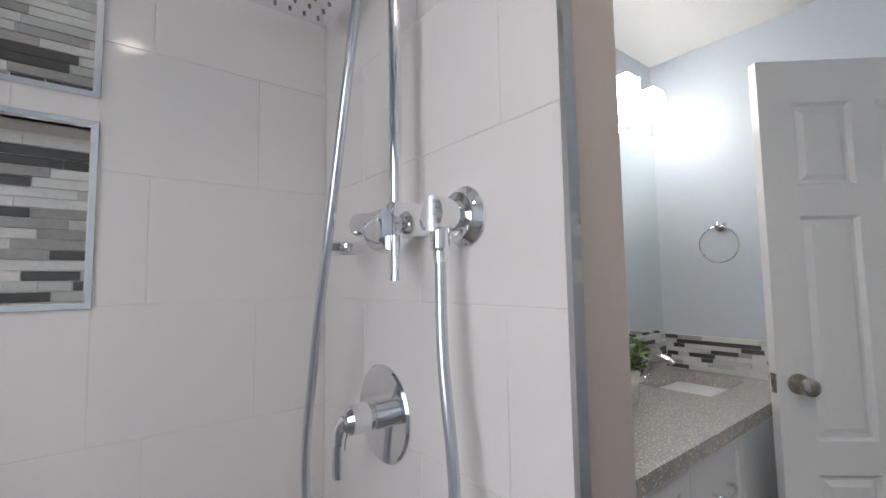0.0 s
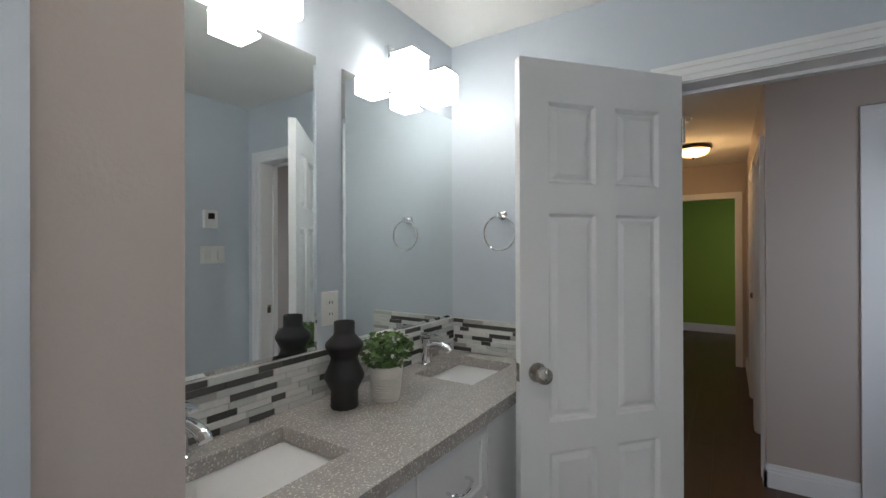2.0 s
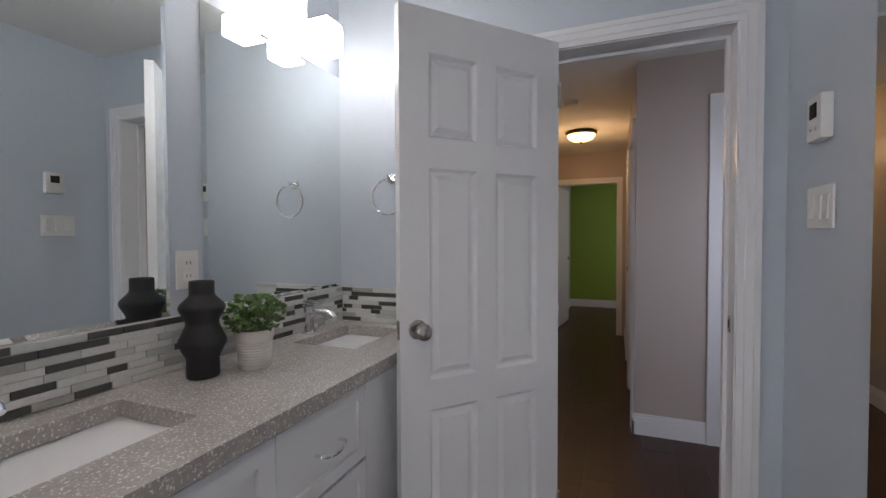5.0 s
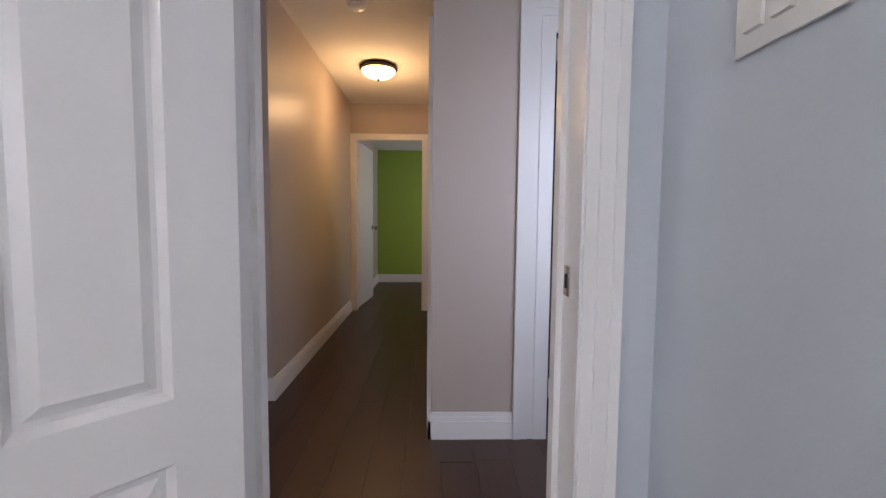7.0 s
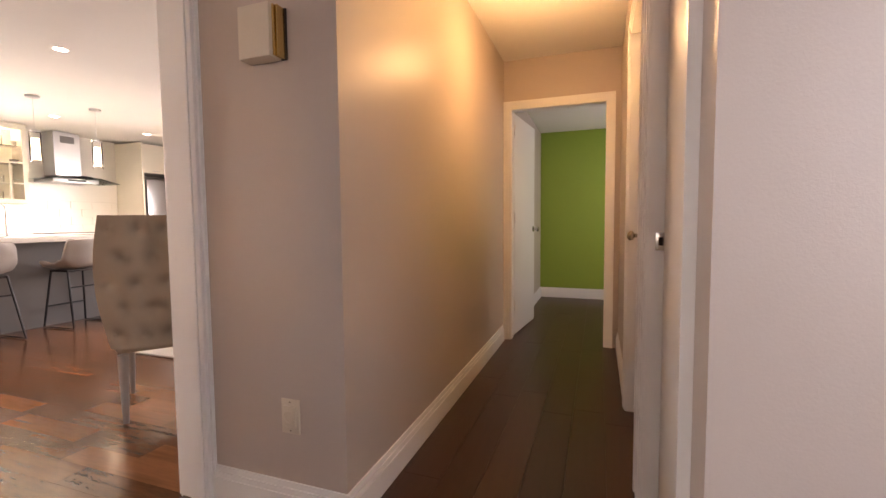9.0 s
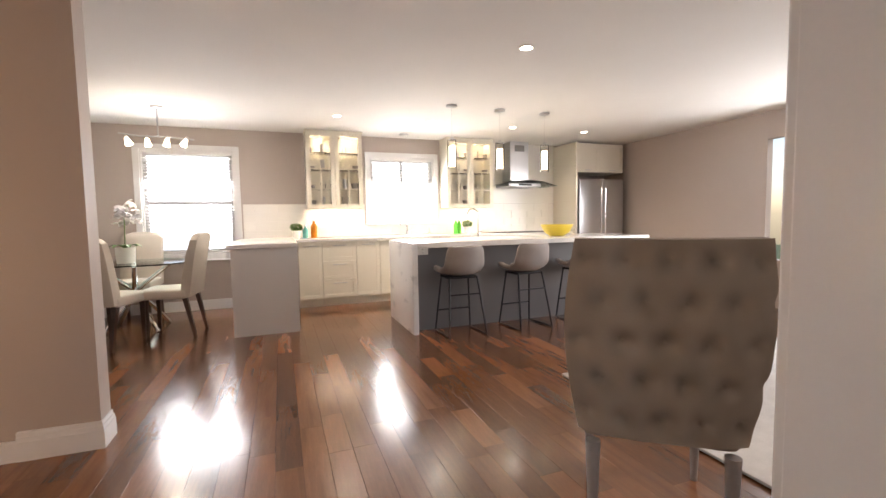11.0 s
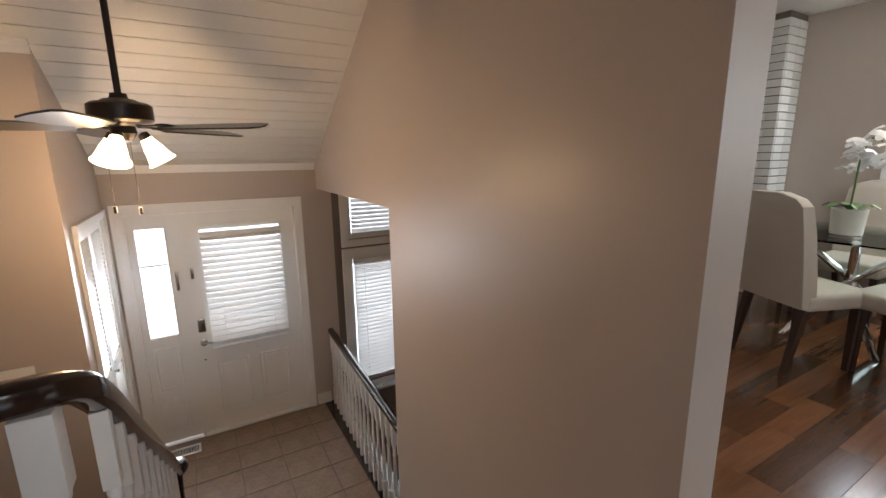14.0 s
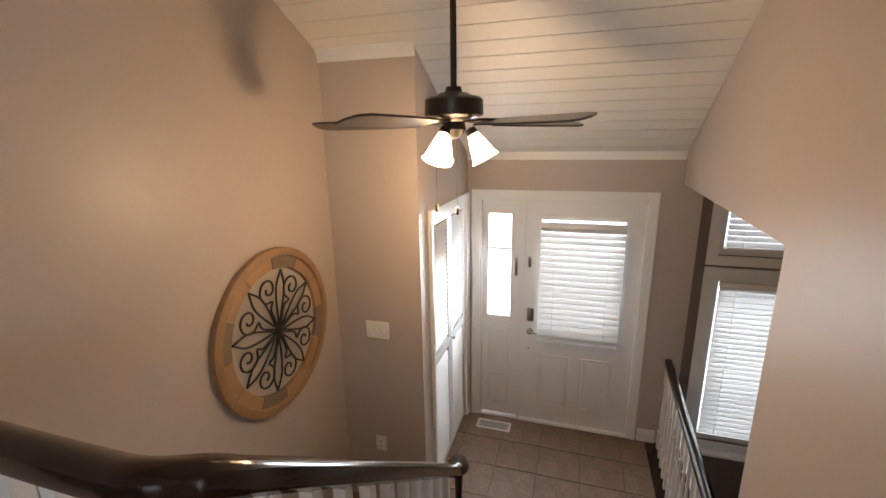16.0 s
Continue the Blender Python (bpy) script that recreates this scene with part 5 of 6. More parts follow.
part("hand_shower_holder", bm, CHROME, sh, "chrome hand shower holder")
el = thing("hose_outlet", pose(X, 0.445, 1.43), "round chrome hose outlet elbow on white tile", "shower outlet")
part("flange", one(lathe, [(0, 0), (0.044, 0), (0.046, -0.006), (0.04, -0.012), (0.036, -0.02), (0.03, -0.022), (0, -0.024)], (0, 0, 0), 30, "x", False), CHROME, el)
bm = bmesh.new()
tube(bm, [(-0.02, 0, 0), (-0.065, 0, 0)], [0.024, 0.026], 20)
lathe(bm, [(0.0, 0), (0.014, 0), (0.014, -0.03), (0.011, -0.034), (0.011, -0.05), (0, -0.05)], (-0.05, 0.0, -0.02), 18, "z", False)
part("elbow", bm, CHROME, el)
bm = bmesh.new()
tube(bm, smooth_path([(-0.05, 0, -0.06), (-0.052, -0.005, -0.2), (-0.055, -0.03, -0.42), (-0.06, 0.01, -0.64), (-0.07, 0.14, -0.80), (-0.085, 0.33, -0.78), (-0.10, 0.385, -0.5), (-0.115, 0.31, -0.25), (-0.12, 0.205, 0.08), (-0.11, 0.12, 0.45), (-0.09, 0.07, 0.75)], 8), 0.0085, 12)
part("hose", bm, mat("silver_hose", (0.62, 0.63, 0.68), 0.22, 0.85, vary=0.03, bump=0), el, "smooth silver shower hose")
rh = thing("rain_shower_head", pose(0.228, 0.71, 1.90), "square chrome rain shower head on a bent arm", "shower head")
part("plate", one(rbox, -0.13, 0.13, -0.13, 0.13, 0.0, 0.012, 0.002), CHROME, rh, "flat square chrome plate")
part("collar", one(lathe, [(0, 0.012), (0.026, 0.012), (0.022, 0.032), (0.013, 0.036), (0, 0.036)], (0, 0, 0), 20, "z", False), CHROME, rh)
part("arm", one(tube, smooth_path([(0, 0, 0.03), (0, 0, 0.12), (0.03, 0, 0.165), (0.10, 0, 0.18), (0.193, 0, 0.18)], 5), 0.010, 12), CHROME, rh)
nz_ = finish(one(lathe, [(0.004, 0.001), (0.003, -0.003), (0, -0.003)], (0, 0, 0), 6, "z", False), "nozzle", GREYPANEL)
for i in range(8):
    for j in range(8):
        ob = new("nozzle", nz_)
        ob.parent, ob.location = rh, (-0.105 + 0.03 * i, -0.105 + 0.03 * j, 0)
vl = thing("shower_valve", pose(X, 0.69, 1.085), "chrome single lever shower valve on white tile", "shower valve")
part("escutcheon", one(lathe, [(0, 0), (0.09, 0), (0.091, -0.004), (0.087, -0.008), (0, -0.009)], (0, 0, 0), 44, "x", False), CHROME, vl)
part("stem", one(lathe, [(0, -0.008), (0.027, -0.008), (0.027, -0.03), (0.024, -0.032), (0.024, -0.04), (0.028, -0.042), (0.026, -0.075), (0.018, -0.085), (0, -0.086)], (0, 0, 0), 28, "x", False), CHROME, vl)
bm = bmesh.new()
tube(bm, smooth_path([(-0.07, 0.0, 0.0), (-0.085, 0.006, -0.01), (-0.088, 0.012, -0.05), (-0.086, 0.016, -0.10)], 5), [0.018] * 4 + [0.014] * 4 + [0.012] * 8, 12)
part("lever", bm, CHROME, vl)
bm = bmesh.new()
box(bm, X - 0.006, X + 0.014, 0.254, 0.262, 0, CEIL)
ttm = tagged(part("tile_trim", bm, CHROME, None, smooth=False), "thin chrome edge trim at the tile corner", "trim", kind="structure")
for lo, hi in ((1.305, 1.63), (1.70, 2.05)):
    ni = thing("shower_niche", pose(0, 0, 0), "recessed shower niche lined with strip mosaic", "niche", kind="structure")
    bm = bmesh.new()
    box(bm, -0.34, -0.04, 1.075, 1.085, lo, hi)
    box(bm, -0.35, -0.34, 0.982, 1.085, lo - 0.01, hi + 0.01)
    box(bm, -0.04, -0.03, 0.982, 1.085, lo - 0.01, hi + 0.01)
    box(bm, -0.34, -0.04, 0.982, 1.085, lo - 0.01, lo)
    box(bm, -0.34, -0.04, 0.982, 1.085, hi, hi + 0.01)
    part("niche_box", bm, GROUT, ni, smooth=False)
    bm = bmesh.new()
    rail_frame_y(bm, 0.972, 0.984, -0.352, -0.028, lo - 0.012, hi + 0.012, 0.010)
    part("niche_trim", bm, CHROME, ni, "chrome edge trim", smooth=False)

# ---- kitchen ----


def slab_y(bm, x0, x1, y0, y1, z0, z1):
    rbox(bm, x0, x1, y0, y1, z0, z1, 0.004)


kt = thing("kitchen_countertop", pose(0, 0, 0), "long white quartz kitchen countertop", "countertop")
part("slab", one(slab_y, 3.46, 7.86, 6.93, 7.498, 0.895, 0.935), WHITE_QUARTZ, kt)
units = ((3.50, 3.81, "door"), (3.81, 4.27, "drawers"), (4.27, 4.60, "door"), (4.60, 5.02, "door"), (5.02, 5.42, "door"), (5.42, 5.92, "door"), (5.92, 6.5, "drawers"), (6.5, 7.4, "door"), (7.4, 7.86, "door"))
for x0, x1, kind in units:
    cb = thing("base_cabinet", pose(0, 0, 0), "cream shaker base cabinet under white quartz", "cabinet", "kitchen base cabinets")
    part("body", one(box, x0 + 0.001, x1 - 0.001, 6.98, 7.495, 0.11, 0.893), CREAM, cb, smooth=False)
    part("toe_kick", one(box, x0 + 0.001, x1 - 0.001, 7.05, 7.49, 0.0, 0.11), CREAM, cb, smooth=False)
    rows = ((0.12, 0.37), (0.375, 0.625), (0.63, 0.885)) if kind == "drawers" else ((0.12, 0.885),)
    for z0, z1 in rows:
        f = shaker(cb, "drawer" if kind == "drawers" else "door", x0 + 0.004, x1 - 0.004, z0, z1, 6.978, CREAM)
        bm = bmesh.new()
        zc = z1 - 0.045
        tube(bm, [((x0 + x1) / 2 - 0.09, 6.935, zc), ((x0 + x1) / 2 + 0.09, 6.935, zc)], 0.005, 8)
        for e in (-0.07, 0.07):
            tube(bm, [((x0 + x1) / 2 + e, 6.935, zc), ((x0 + x1) / 2 + e, 6.962, zc)], 0.004, 6)
        part("handle", bm, STEEL, f, "straight steel bar handle")
pn = thing("peninsula_cabinet", pose(0, 0, 0), "pale grey panelled peninsula cabinet end", "cabinet")
part("end_panel", one(rbox, 2.81, 3.45, 5.735, 5.755, 0.0, 0.905, 0.003), PALEPANEL, pn)
part("body", one(box, 2.83, 3.44, 5.755, 7.49, 0.0, 0.903), PALEPANEL, pn, smooth=False)
pt = thing("peninsula_countertop", pose(0, 0, 0), "white quartz peninsula countertop", "countertop")
part("slab", one(slab_y, 2.77, 3.455, 5.70, 7.49, 0.907, 0.948), WHITE_QUARTZ, pt)


def display_cabinet(x0, x1):
    t = thing("wall_cabinet", pose(0, 0, 0), "cream glass door wall cabinet, lit, with glassware", "cabinet", "glass wall cabinets")
    z0, z1, y0, y1 = 1.35, 2.40, 7.19, 7.495
    bm = bmesh.new()
    for a in ((x0, x0 + 0.018, y0, y1, z0, z1), (x1 - 0.018, x1, y0, y1, z0, z1), (x0 + 0.018, x1 - 0.018, y0, y1, z0, z0 + 0.03), (x0 + 0.018, x1 - 0.018, y0, y1, z1 - 0.03, z1), (x0 + 0.018, x1 - 0.018, y1 - 0.01, y1, z0 + 0.03, z1 - 0.03)):
        box(bm, *a)
    part("body", bm, CREAM, t, smooth=False)
    part("cornice", one(rbox, x0 - 0.01, x1 + 0.01, y0 - 0.025, y1, z1, z1 + 0.025, 0.006), CREAM, t)
    for k, z in enumerate((1.62, 1.88, 2.12)):
        part("shelf", one(box, x0 + 0.018, x1 - 0.018, y0 + 0.03, y1 - 0.012, z, z + 0.008), GLASS, t, "glass shelf", smooth=False)
    mid = (x0 + x1) / 2
    for a, b in ((x0 + 0.002, mid - 0.002), (mid + 0.002, x1 - 0.002)):
        bm = bmesh.new()
        rail_frame_y(bm, y0 - 0.02, y0 - 0.001, a, b, z0 + 0.002, z1 - 0.002, 0.055)
        d = part("door", bm, CREAM, t, smooth=False)
        p = part("pane", one(box, a + 0.055, b - 0.055, y0 - 0.010, y0 - 0.007, z0 + 0.057, z1 - 0.057), GLASS, d, smooth=False)
        p.visible_shadow = False
        bm = bmesh.new()
        box(bm, (a + b) / 2 - 0.008, (a + b) / 2 + 0.008, y0 - 0.017, y0 - 0.011, z0 + 0.057, 1.90)
        for z in (1.62, 1.90):
            box(bm, a + 0.055, b - 0.055, y0 - 0.018, y0 - 0.011, z - 0.008, z + 0.008)
        part("muntin", bm, CREAM, d, smooth=False)
        e = mid - 0.03 if b < mid else mid + 0.03
        part("handle", one(rbox, e - 0.006, e + 0.006, y0 - 0.035, y0 - 0.02, z0 + 0.03, z0 + 0.045, 0.003), STEEL, d, "small steel knob")
    rng = random.Random(int(x0 * 10))
    for z in (1.38, 1.628, 1.888, 2.128):
        for i in range(5):
            gx = x0 + 0.08 + i * (x1 - x0 - 0.16) / 4
            if rng.random() < 0.85:
                h = rng.uniform(0.08, 0.15)
                r = rng.uniform(0.025, 0.04)
                g = thing("drinking_glass" if i % 2 else "bowl", pose(gx, 7.34 + rng.uniform(-0.05, 0.05), z), "glassware standing on a cabinet shelf" if i % 2 else "grey stoneware bowl on a cabinet shelf", "glass" if i % 2 else "bowl", "cabinet glassware")
                if i % 2:
                    part("glass", one(lathe, [(0, 0), (r, 0), (r * 1.1, h), (r * 1.04, h), (r * 0.94, 0.006), (0, 0.006)], (0, 0, 0), 14, "z", False), STEEL if rng.random() < 0.3 else GLASS, g)
                else:
                    part("bowl", one(lathe, [(0, 0), (r, 0), (r * 1.5, h * 0.6), (r * 1.42, h * 0.6), (r * 0.9, 0.008), (0, 0.008)], (0, 0, 0), 16, "z", False), GREYFAB, g)


display_cabinet(3.655, 4.425)
display_cabinet(5.72, 6.51)
# windows
bw = thing("window_5", pose(-1.0, 0, 0), "white framed bathroom window with frosted daylight", "window", kind="structure")
bm = bmesh.new()
rail_frame_x(bm, -0.055, -0.01, -0.45, 0.45, 1.05, 1.95, 0.04)
part("window_frame", bm, WHITE, bw, smooth=False)
p = part("pane", one(box, -0.04, -0.034, -0.41, 0.41, 1.09, 1.91), GLASS, bw, smooth=False)
p.visible_shadow = False
# assumed window, never in view, added to go with the alcove fill
aw = thing("window_6", pose(2.30, 0, 0), "unseen white framed window added around the alcove fill light", "window", kind="structure")
bm = bmesh.new()
rail_frame_x(bm, -0.03, 0.025, -1.65, -1.05, 0.75, 1.95, 0.04)
part("window_frame", bm, WHITE, aw, smooth=False)
p = part("pane", one(box, -0.01, -0.004, -1.61, -1.09, 0.79, 1.91), GLASS, aw, smooth=False)
p.visible_shadow = False
for i, (x0, x1, z0, z1, lab) in enumerate(((1.64, 2.73, 0.75, 2.13, "white double hung dining window, bright outside"), (4.59, 5.61, 1.19, 2.13, "white kitchen window above the sink, bright outside"))):
    w = thing("window_%d" % (i + 3), pose(0, 7.5, 0), lab, "window", kind="structure")
    bm = bmesh.new()
    rail_frame_y(bm, -0.02, 0, x0 - 0.07, x1 + 0.07, z0 - 0.07, z1 + 0.07, 0.07)
    part("window_casing", bm, WHITE, w, smooth=False)
    bm = bmesh.new()
    rail_frame_y(bm, 0.0, 0.13, x0, x1, z0, z1, 0.02)
    rail_frame_y(bm, 0.06, 0.10, x0 + 0.02, x1 - 0.02, z0 + 0.02, z1 - 0.02, 0.045)
    if i:
        box(bm, (x0 + x1) / 2 - 0.02, (x0 + x1) / 2 + 0.02, 0.06, 0.10, z0 + 0.06, z1 - 0.06)
    else:
        box(bm, x0 + 0.06, x1 - 0.06, 0.06, 0.10, (z0 + z1) / 2 - 0.02, (z0 + z1) / 2 + 0.025)
    part("window_frame", bm, WHITE, w, smooth=False)
    p = part("pane", one(box, x0 + 0.06, x1 - 0.06, 0.078, 0.084, z0 + 0.06, z1 - 0.06), GLASS, w, smooth=False)
    p.visible_shadow = False
    part("window_sill", one(rbox, x0 - 0.09, x1 + 0.09, -0.05, 0.0, z0 - 0.085, z0 - 0.065, 0.005), WHITE, w)
    b = thing("window_blind", pose(0, 7.5, 0), "white slatted blind with open slats in the window" if not i else "white slatted blind drawn half up over the sink", "blind")
    slat_blind(b, "y", ((x0 + x1) / 2, 0.035), x1 - x0 - 0.05, z1 - 0.02, z0 + 0.03 if not i else z0 + 0.58, 0.04, 12, 0.045)
solid("backdrop", one(box, -4, 14, 13.0, 13.1, -2.6, 7), DAY, "pale bright daylight beyond the kitchen windows", "backdrop")
solid("backdrop", one(box, -2.9, -2.8, -1, 7, -2.6, 4), DAY, "pale bright daylight beyond the front windows", "backdrop")
# wall and roof glow to look daylit; the house holds no lamp
nh = thing("neighbour_house", pose(0, 0, 0), "grey blue neighbouring house, daylight put in as glow, beyond the dining window", "house")
part("wall", one(box, 0.0, 1.6, 11.0, 12.6, -2.6, 1.0), OUTWALL_GLOW, nh, smooth=False)
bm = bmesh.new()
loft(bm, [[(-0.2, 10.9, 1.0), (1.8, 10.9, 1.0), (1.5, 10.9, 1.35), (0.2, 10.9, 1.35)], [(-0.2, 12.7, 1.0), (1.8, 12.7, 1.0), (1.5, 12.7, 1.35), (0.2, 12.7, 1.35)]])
part("roof", bm, OUTWALL_GLOW, nh, smooth=False)
# island
isl = thing("kitchen_island", pose(0, 0, 0), "kitchen island with veined marble waterfall end and grey back", "kitchen island")
part("waterfall_end", one(rbox, 4.52, 4.575, 5.07, 6.05, 0.0, 0.935, 0.003), MARBLE, isl, "veined white marble slab")
part("countertop", one(rbox, 4.576, 7.6, 5.07, 6.05, 0.883, 0.936, 0.003), WHITE_QUARTZ, isl, "white quartz top")
part("back_panel", one(box, 4.576, 7.58, 5.24, 5.26, 0.0, 0.882), GREYPANEL, isl, "dark grey back panel", smooth=False)
part("body", one(box, 4.576, 7.58, 5.261, 6.02, 0.0, 0.881), CREAM, isl, smooth=False)


def bar_stool():
    t = thing("bar_stool", pose(4.99, 4.98, 0), "grey leatherette counter stool on black sled base", "bar stool", "stools at the island")
    bm = bmesh.new()
    prof = [(0.21, 0.615), (0.10, 0.60), (-0.05, 0.60), (-0.14, 0.625), (-0.19, 0.70), (-0.215, 0.80), (-0.235, 0.90)]
    rows = []
    for k, (y, z) in enumerate(prof):
        wd = (0.205, 0.225, 0.23, 0.225, 0.215, 0.205, 0.175)[k]
        row = []
        for j in range(9):
            u = -1 + j / 4
            lift = 0.055 * abs(u) ** 2.5 if k < 4 else 0
            fwd = 0.06 * abs(u) ** 2.2 if k >= 3 else 0
            row.append((wd * u, y + fwd, z + lift))
        rows.append(row)
    vs = loft(bm, rows, closed=False, cap=False)
    bmesh.ops.recalc_face_normals(bm, faces=bm.faces)
    bmesh.ops.solidify(bm, geom=bm.faces[:], thickness=0.028)
    bmesh.ops.subdivide_edges(bm, edges=bm.edges[:], cuts=1, use_grid_fill=True, smooth=0.6)
    part("seat_shell", bm, GREYFAB, t, "grey leatherette bucket seat")
    for s in (-1, 1):
        bm = bmesh.new()
        tube(bm, [(s * 0.15, 0.13, 0.595), (s * 0.20, 0.20, 0.012), (s * 0.20, 0.0, 0.011), (s * 0.20, -0.22, 0.012), (s * 0.15, -0.10, 0.595)], 0.010, 8)
        part("leg", bm, BLACKIRON, t, "black metal sled leg")
    part("footrest", one(tube, [(-0.188, 0.178, 0.22), (0.188, 0.178, 0.22)], 0.009, 8), BLACKIRON, t)
    part("rear_bar", one(tube, [(-0.17, -0.135, 0.42), (0.17, -0.135, 0.42)], 0.008, 8), BLACKIRON, t)
    part("under_frame", one(rbox, -0.16, 0.16, -0.10, 0.13, 0.575, 0.597, 0.005), BLACKIRON, t)
    return t


stool = bar_stool()
copy_thing(stool, pose(5.755, 4.98, 0, 0, 0, 4))
copy_thing(stool, pose(6.50, 4.98, 0, 0, 0, -2))
for x, y in ((5.12, 5.46), (5.73, 5.48), (6.34, 5.48)):
    p = thing("pendant_lamp", pose(x, y, CEIL), "clear glass cylinder pendant with lit inner tube", "pendant lamp", "pendants over the island")
    part("canopy", one(lathe, [(0, 0), (0.06, 0), (0.06, -0.02), (0.03, -0.026), (0, -0.026)], (0, 0, 0), 24, "z", False), STEEL, p)
    part("cord", one(tube, [(0, 0, -0.02), (0, 0, -0.36)], 0.0012, 6), STEEL, p)
    part("cap", one(lathe, [(0, -0.35), (0.02, -0.35), (0.022, -0.37), (0.05, -0.375), (0.05, -0.385), (0, -0.386)], (0, 0, 0), 20, "z", False), CHROME, p)
    part("outer_glass", one(lathe, [(0.05, -0.386), (0.05, -0.70), (0.047, -0.70), (0.047, -0.386)], (0, 0, 0), 24, "z", False), GLASS, p, "clear glass cylinder")
    part("inner_tube", one(lathe, [(0, -0.45), (0.033, -0.452), (0.033, -0.67), (0, -0.672)], (0, 0, 0), 20, "z", False), PENDANT_GLOW, p, "lit frosted inner tube")
for x, y in ((3.98, 6.3), (5.16, 6.3), (6.37, 6.3), (7.57, 6.3), (5.05, 3.78), (0.05, -0.36), (0.78, -0.4)):
    d = thing("recessed_light", pose(x, y, CEIL), "round recessed ceiling downlight, lit", "ceiling light", "recessed downlights")
    part("trim_ring", one(lathe, [(0.045, 0.0), (0.062, -0.001), (0.062, -0.005), (0.045, -0.007)], (0, 0, 0), 24, "z", False), WHITE, d)
    part("lens", one(lathe, [(0, -0.002), (0.046, -0.002), (0.046, -0.004), (0, -0.004)], (0, 0, 0), 24, "z", False), LED, d, "lit lens")
cf = thing("ceiling_spotlight", pose(5.05, 7.18, CEIL), "small round nickel ceiling fitting, unlit, above the sink", "ceiling light")
part("base", one(lathe, [(0, 0), (0.075, 0), (0.075, -0.012), (0.06, -0.022), (0, -0.022)], (0, 0, 0), 28, "z", False), STEEL, cf)
part("lens", one(lathe, [(0, -0.021), (0.05, -0.022), (0.045, -0.032), (0, -0.038)], (0, 0, 0), 24, "z", False), PLASTIC, cf, "pale unlit lens")
hd = thing("range_hood", pose(7.02, 7.2, 0), "stainless range hood with curved glass canopy", "range hood")
part("chimney", one(rbox, -0.17, 0.17, 0.02, 0.295, 1.78, CEIL - 0.01, 0.003), STEEL, hd, "brushed steel chimney", smooth=False)
bm = bmesh.new()
pts = [(-0.56, 1.69), (-0.42, 1.715), (-0.25, 1.75), (0, 1.77), (0.25, 1.75), (0.42, 1.715), (0.56, 1.69)]
loft(bm, [[(u, -0.24 - 0.06 * (1 - (u / 0.56) ** 2), z) for u, z in pts] + [(u, -0.24 - 0.06 * (1 - (u / 0.56) ** 2), z - 0.008) for u, z in pts[::-1]], [(u, 0.29, z) for u, z in pts] + [(u, 0.29, z - 0.008) for u, z in pts[::-1]]])
part("glass_canopy", bm, GLASS_GREEN, hd, "curved glass canopy")
part("motor_box", one(rbox, -0.30, 0.30, -0.16, 0.29, 1.675, 1.735, 0.01), STEEL, hd)
part("controls", one(box, -0.12, 0.12, -0.163, -0.16, 1.69, 1.72), DARK, hd, smooth=False)
part("vent_grille", one(rbox, -0.09, 0.09, 0.012, 0.02, 2.26, 2.36, 0.003), GREYPANEL, hd, "grey chimney grille")
ck = thing("cooktop", pose(7.02, 7.2, 0.935), "black glass cooktop set in white quartz", "cooktop")
part("glass", one(rbox, -0.38, 0.38, -0.2, 0.22, 0, 0.008, 0.003), BLACK, ck)
fp = thing("fridge_cabinet", pose(0, 0, 0), "tall cream cabinet surrounding the refrigerator", "cabinet")
part("side_panel", one(box, 7.87, 7.90, 6.86, 7.495, 0, 2.40), CREAM, fp, smooth=False)
part("body", one(box, 7.90, 8.90, 6.95, 7.495, 1.92, 2.40), CREAM, fp, smooth=False)
for a, b in ((7.902, 8.398), (8.402, 8.898)):
    f = shaker(fp, "door", a, b, 1.925, 2.395, 6.948, CREAM)
    part("handle", one(rbox, (a + b) / 2 - 0.06, (a + b) / 2 + 0.06, 6.90, 6.915, 1.95, 1.96, 0.003), STEEL, f)
fg = thing("refrigerator", pose(0, 0, 0), "stainless steel double door refrigerator", "refrigerator")
part("body", one(box, 7.94, 8.86, 6.92, 7.49, 0.01, 1.80), GREYPANEL, fg, smooth=False)
for a, b, hx in ((7.942, 8.398, 8.36), (8.402, 8.858, 8.44)):
    d = part("door", one(rbox, a, b, 6.86, 6.918, 0.62, 1.80, 0.012), STEEL, fg, "brushed steel door")
    part("handle", one(tube, [(hx, 6.82, 0.85), (hx, 6.82, 1.65)], 0.011, 10), CHROME, d)
part("freezer_drawer", one(rbox, 7.942, 8.858, 6.86, 6.918, 0.05, 0.61, 0.012), STEEL, fg, "brushed steel drawer")
# taps, bottles, bowl
for x, y, z, lab, k in ((5.12, 7.38, 0.935, "slim chrome kitchen faucet behind the sink", 0.8), (5.62, 5.86, 0.936, "chrome pull-down island faucet", 1.15)):
    t = thing("kitchen_faucet", pose(x, y, z), lab, "faucet")
    part("base", one(lathe, [(0, 0), (0.026, 0), (0.026, 0.01), (0.016, 0.014), (0.016, 0.08), (0, 0.08)], (0, 0, 0), 18, "z", False), CHROME, t)
    bm = bmesh.new()
    tube(bm, smooth_path([(0, 0, 0.07), (0, 0, 0.24 * k), (-0.02 * k, 0, 0.29 * k), (-0.07 * k, 0, 0.31 * k), (-0.12 * k, 0, 0.28 * k), (-0.135 * k, 0, 0.20 * k)], 5), 0.012, 12)
    part("spout", bm, CHROME, t)
    part("lever", one(tube, [(0.01, 0, 0.06), (0.09, 0, 0.085)], [0.008, 0.005], 8), CHROME, t)
sp = thing("soap_dispenser", pose(5.48, 7.38, 0.935), "small chrome soap dispenser by the sink", "soap dispenser")
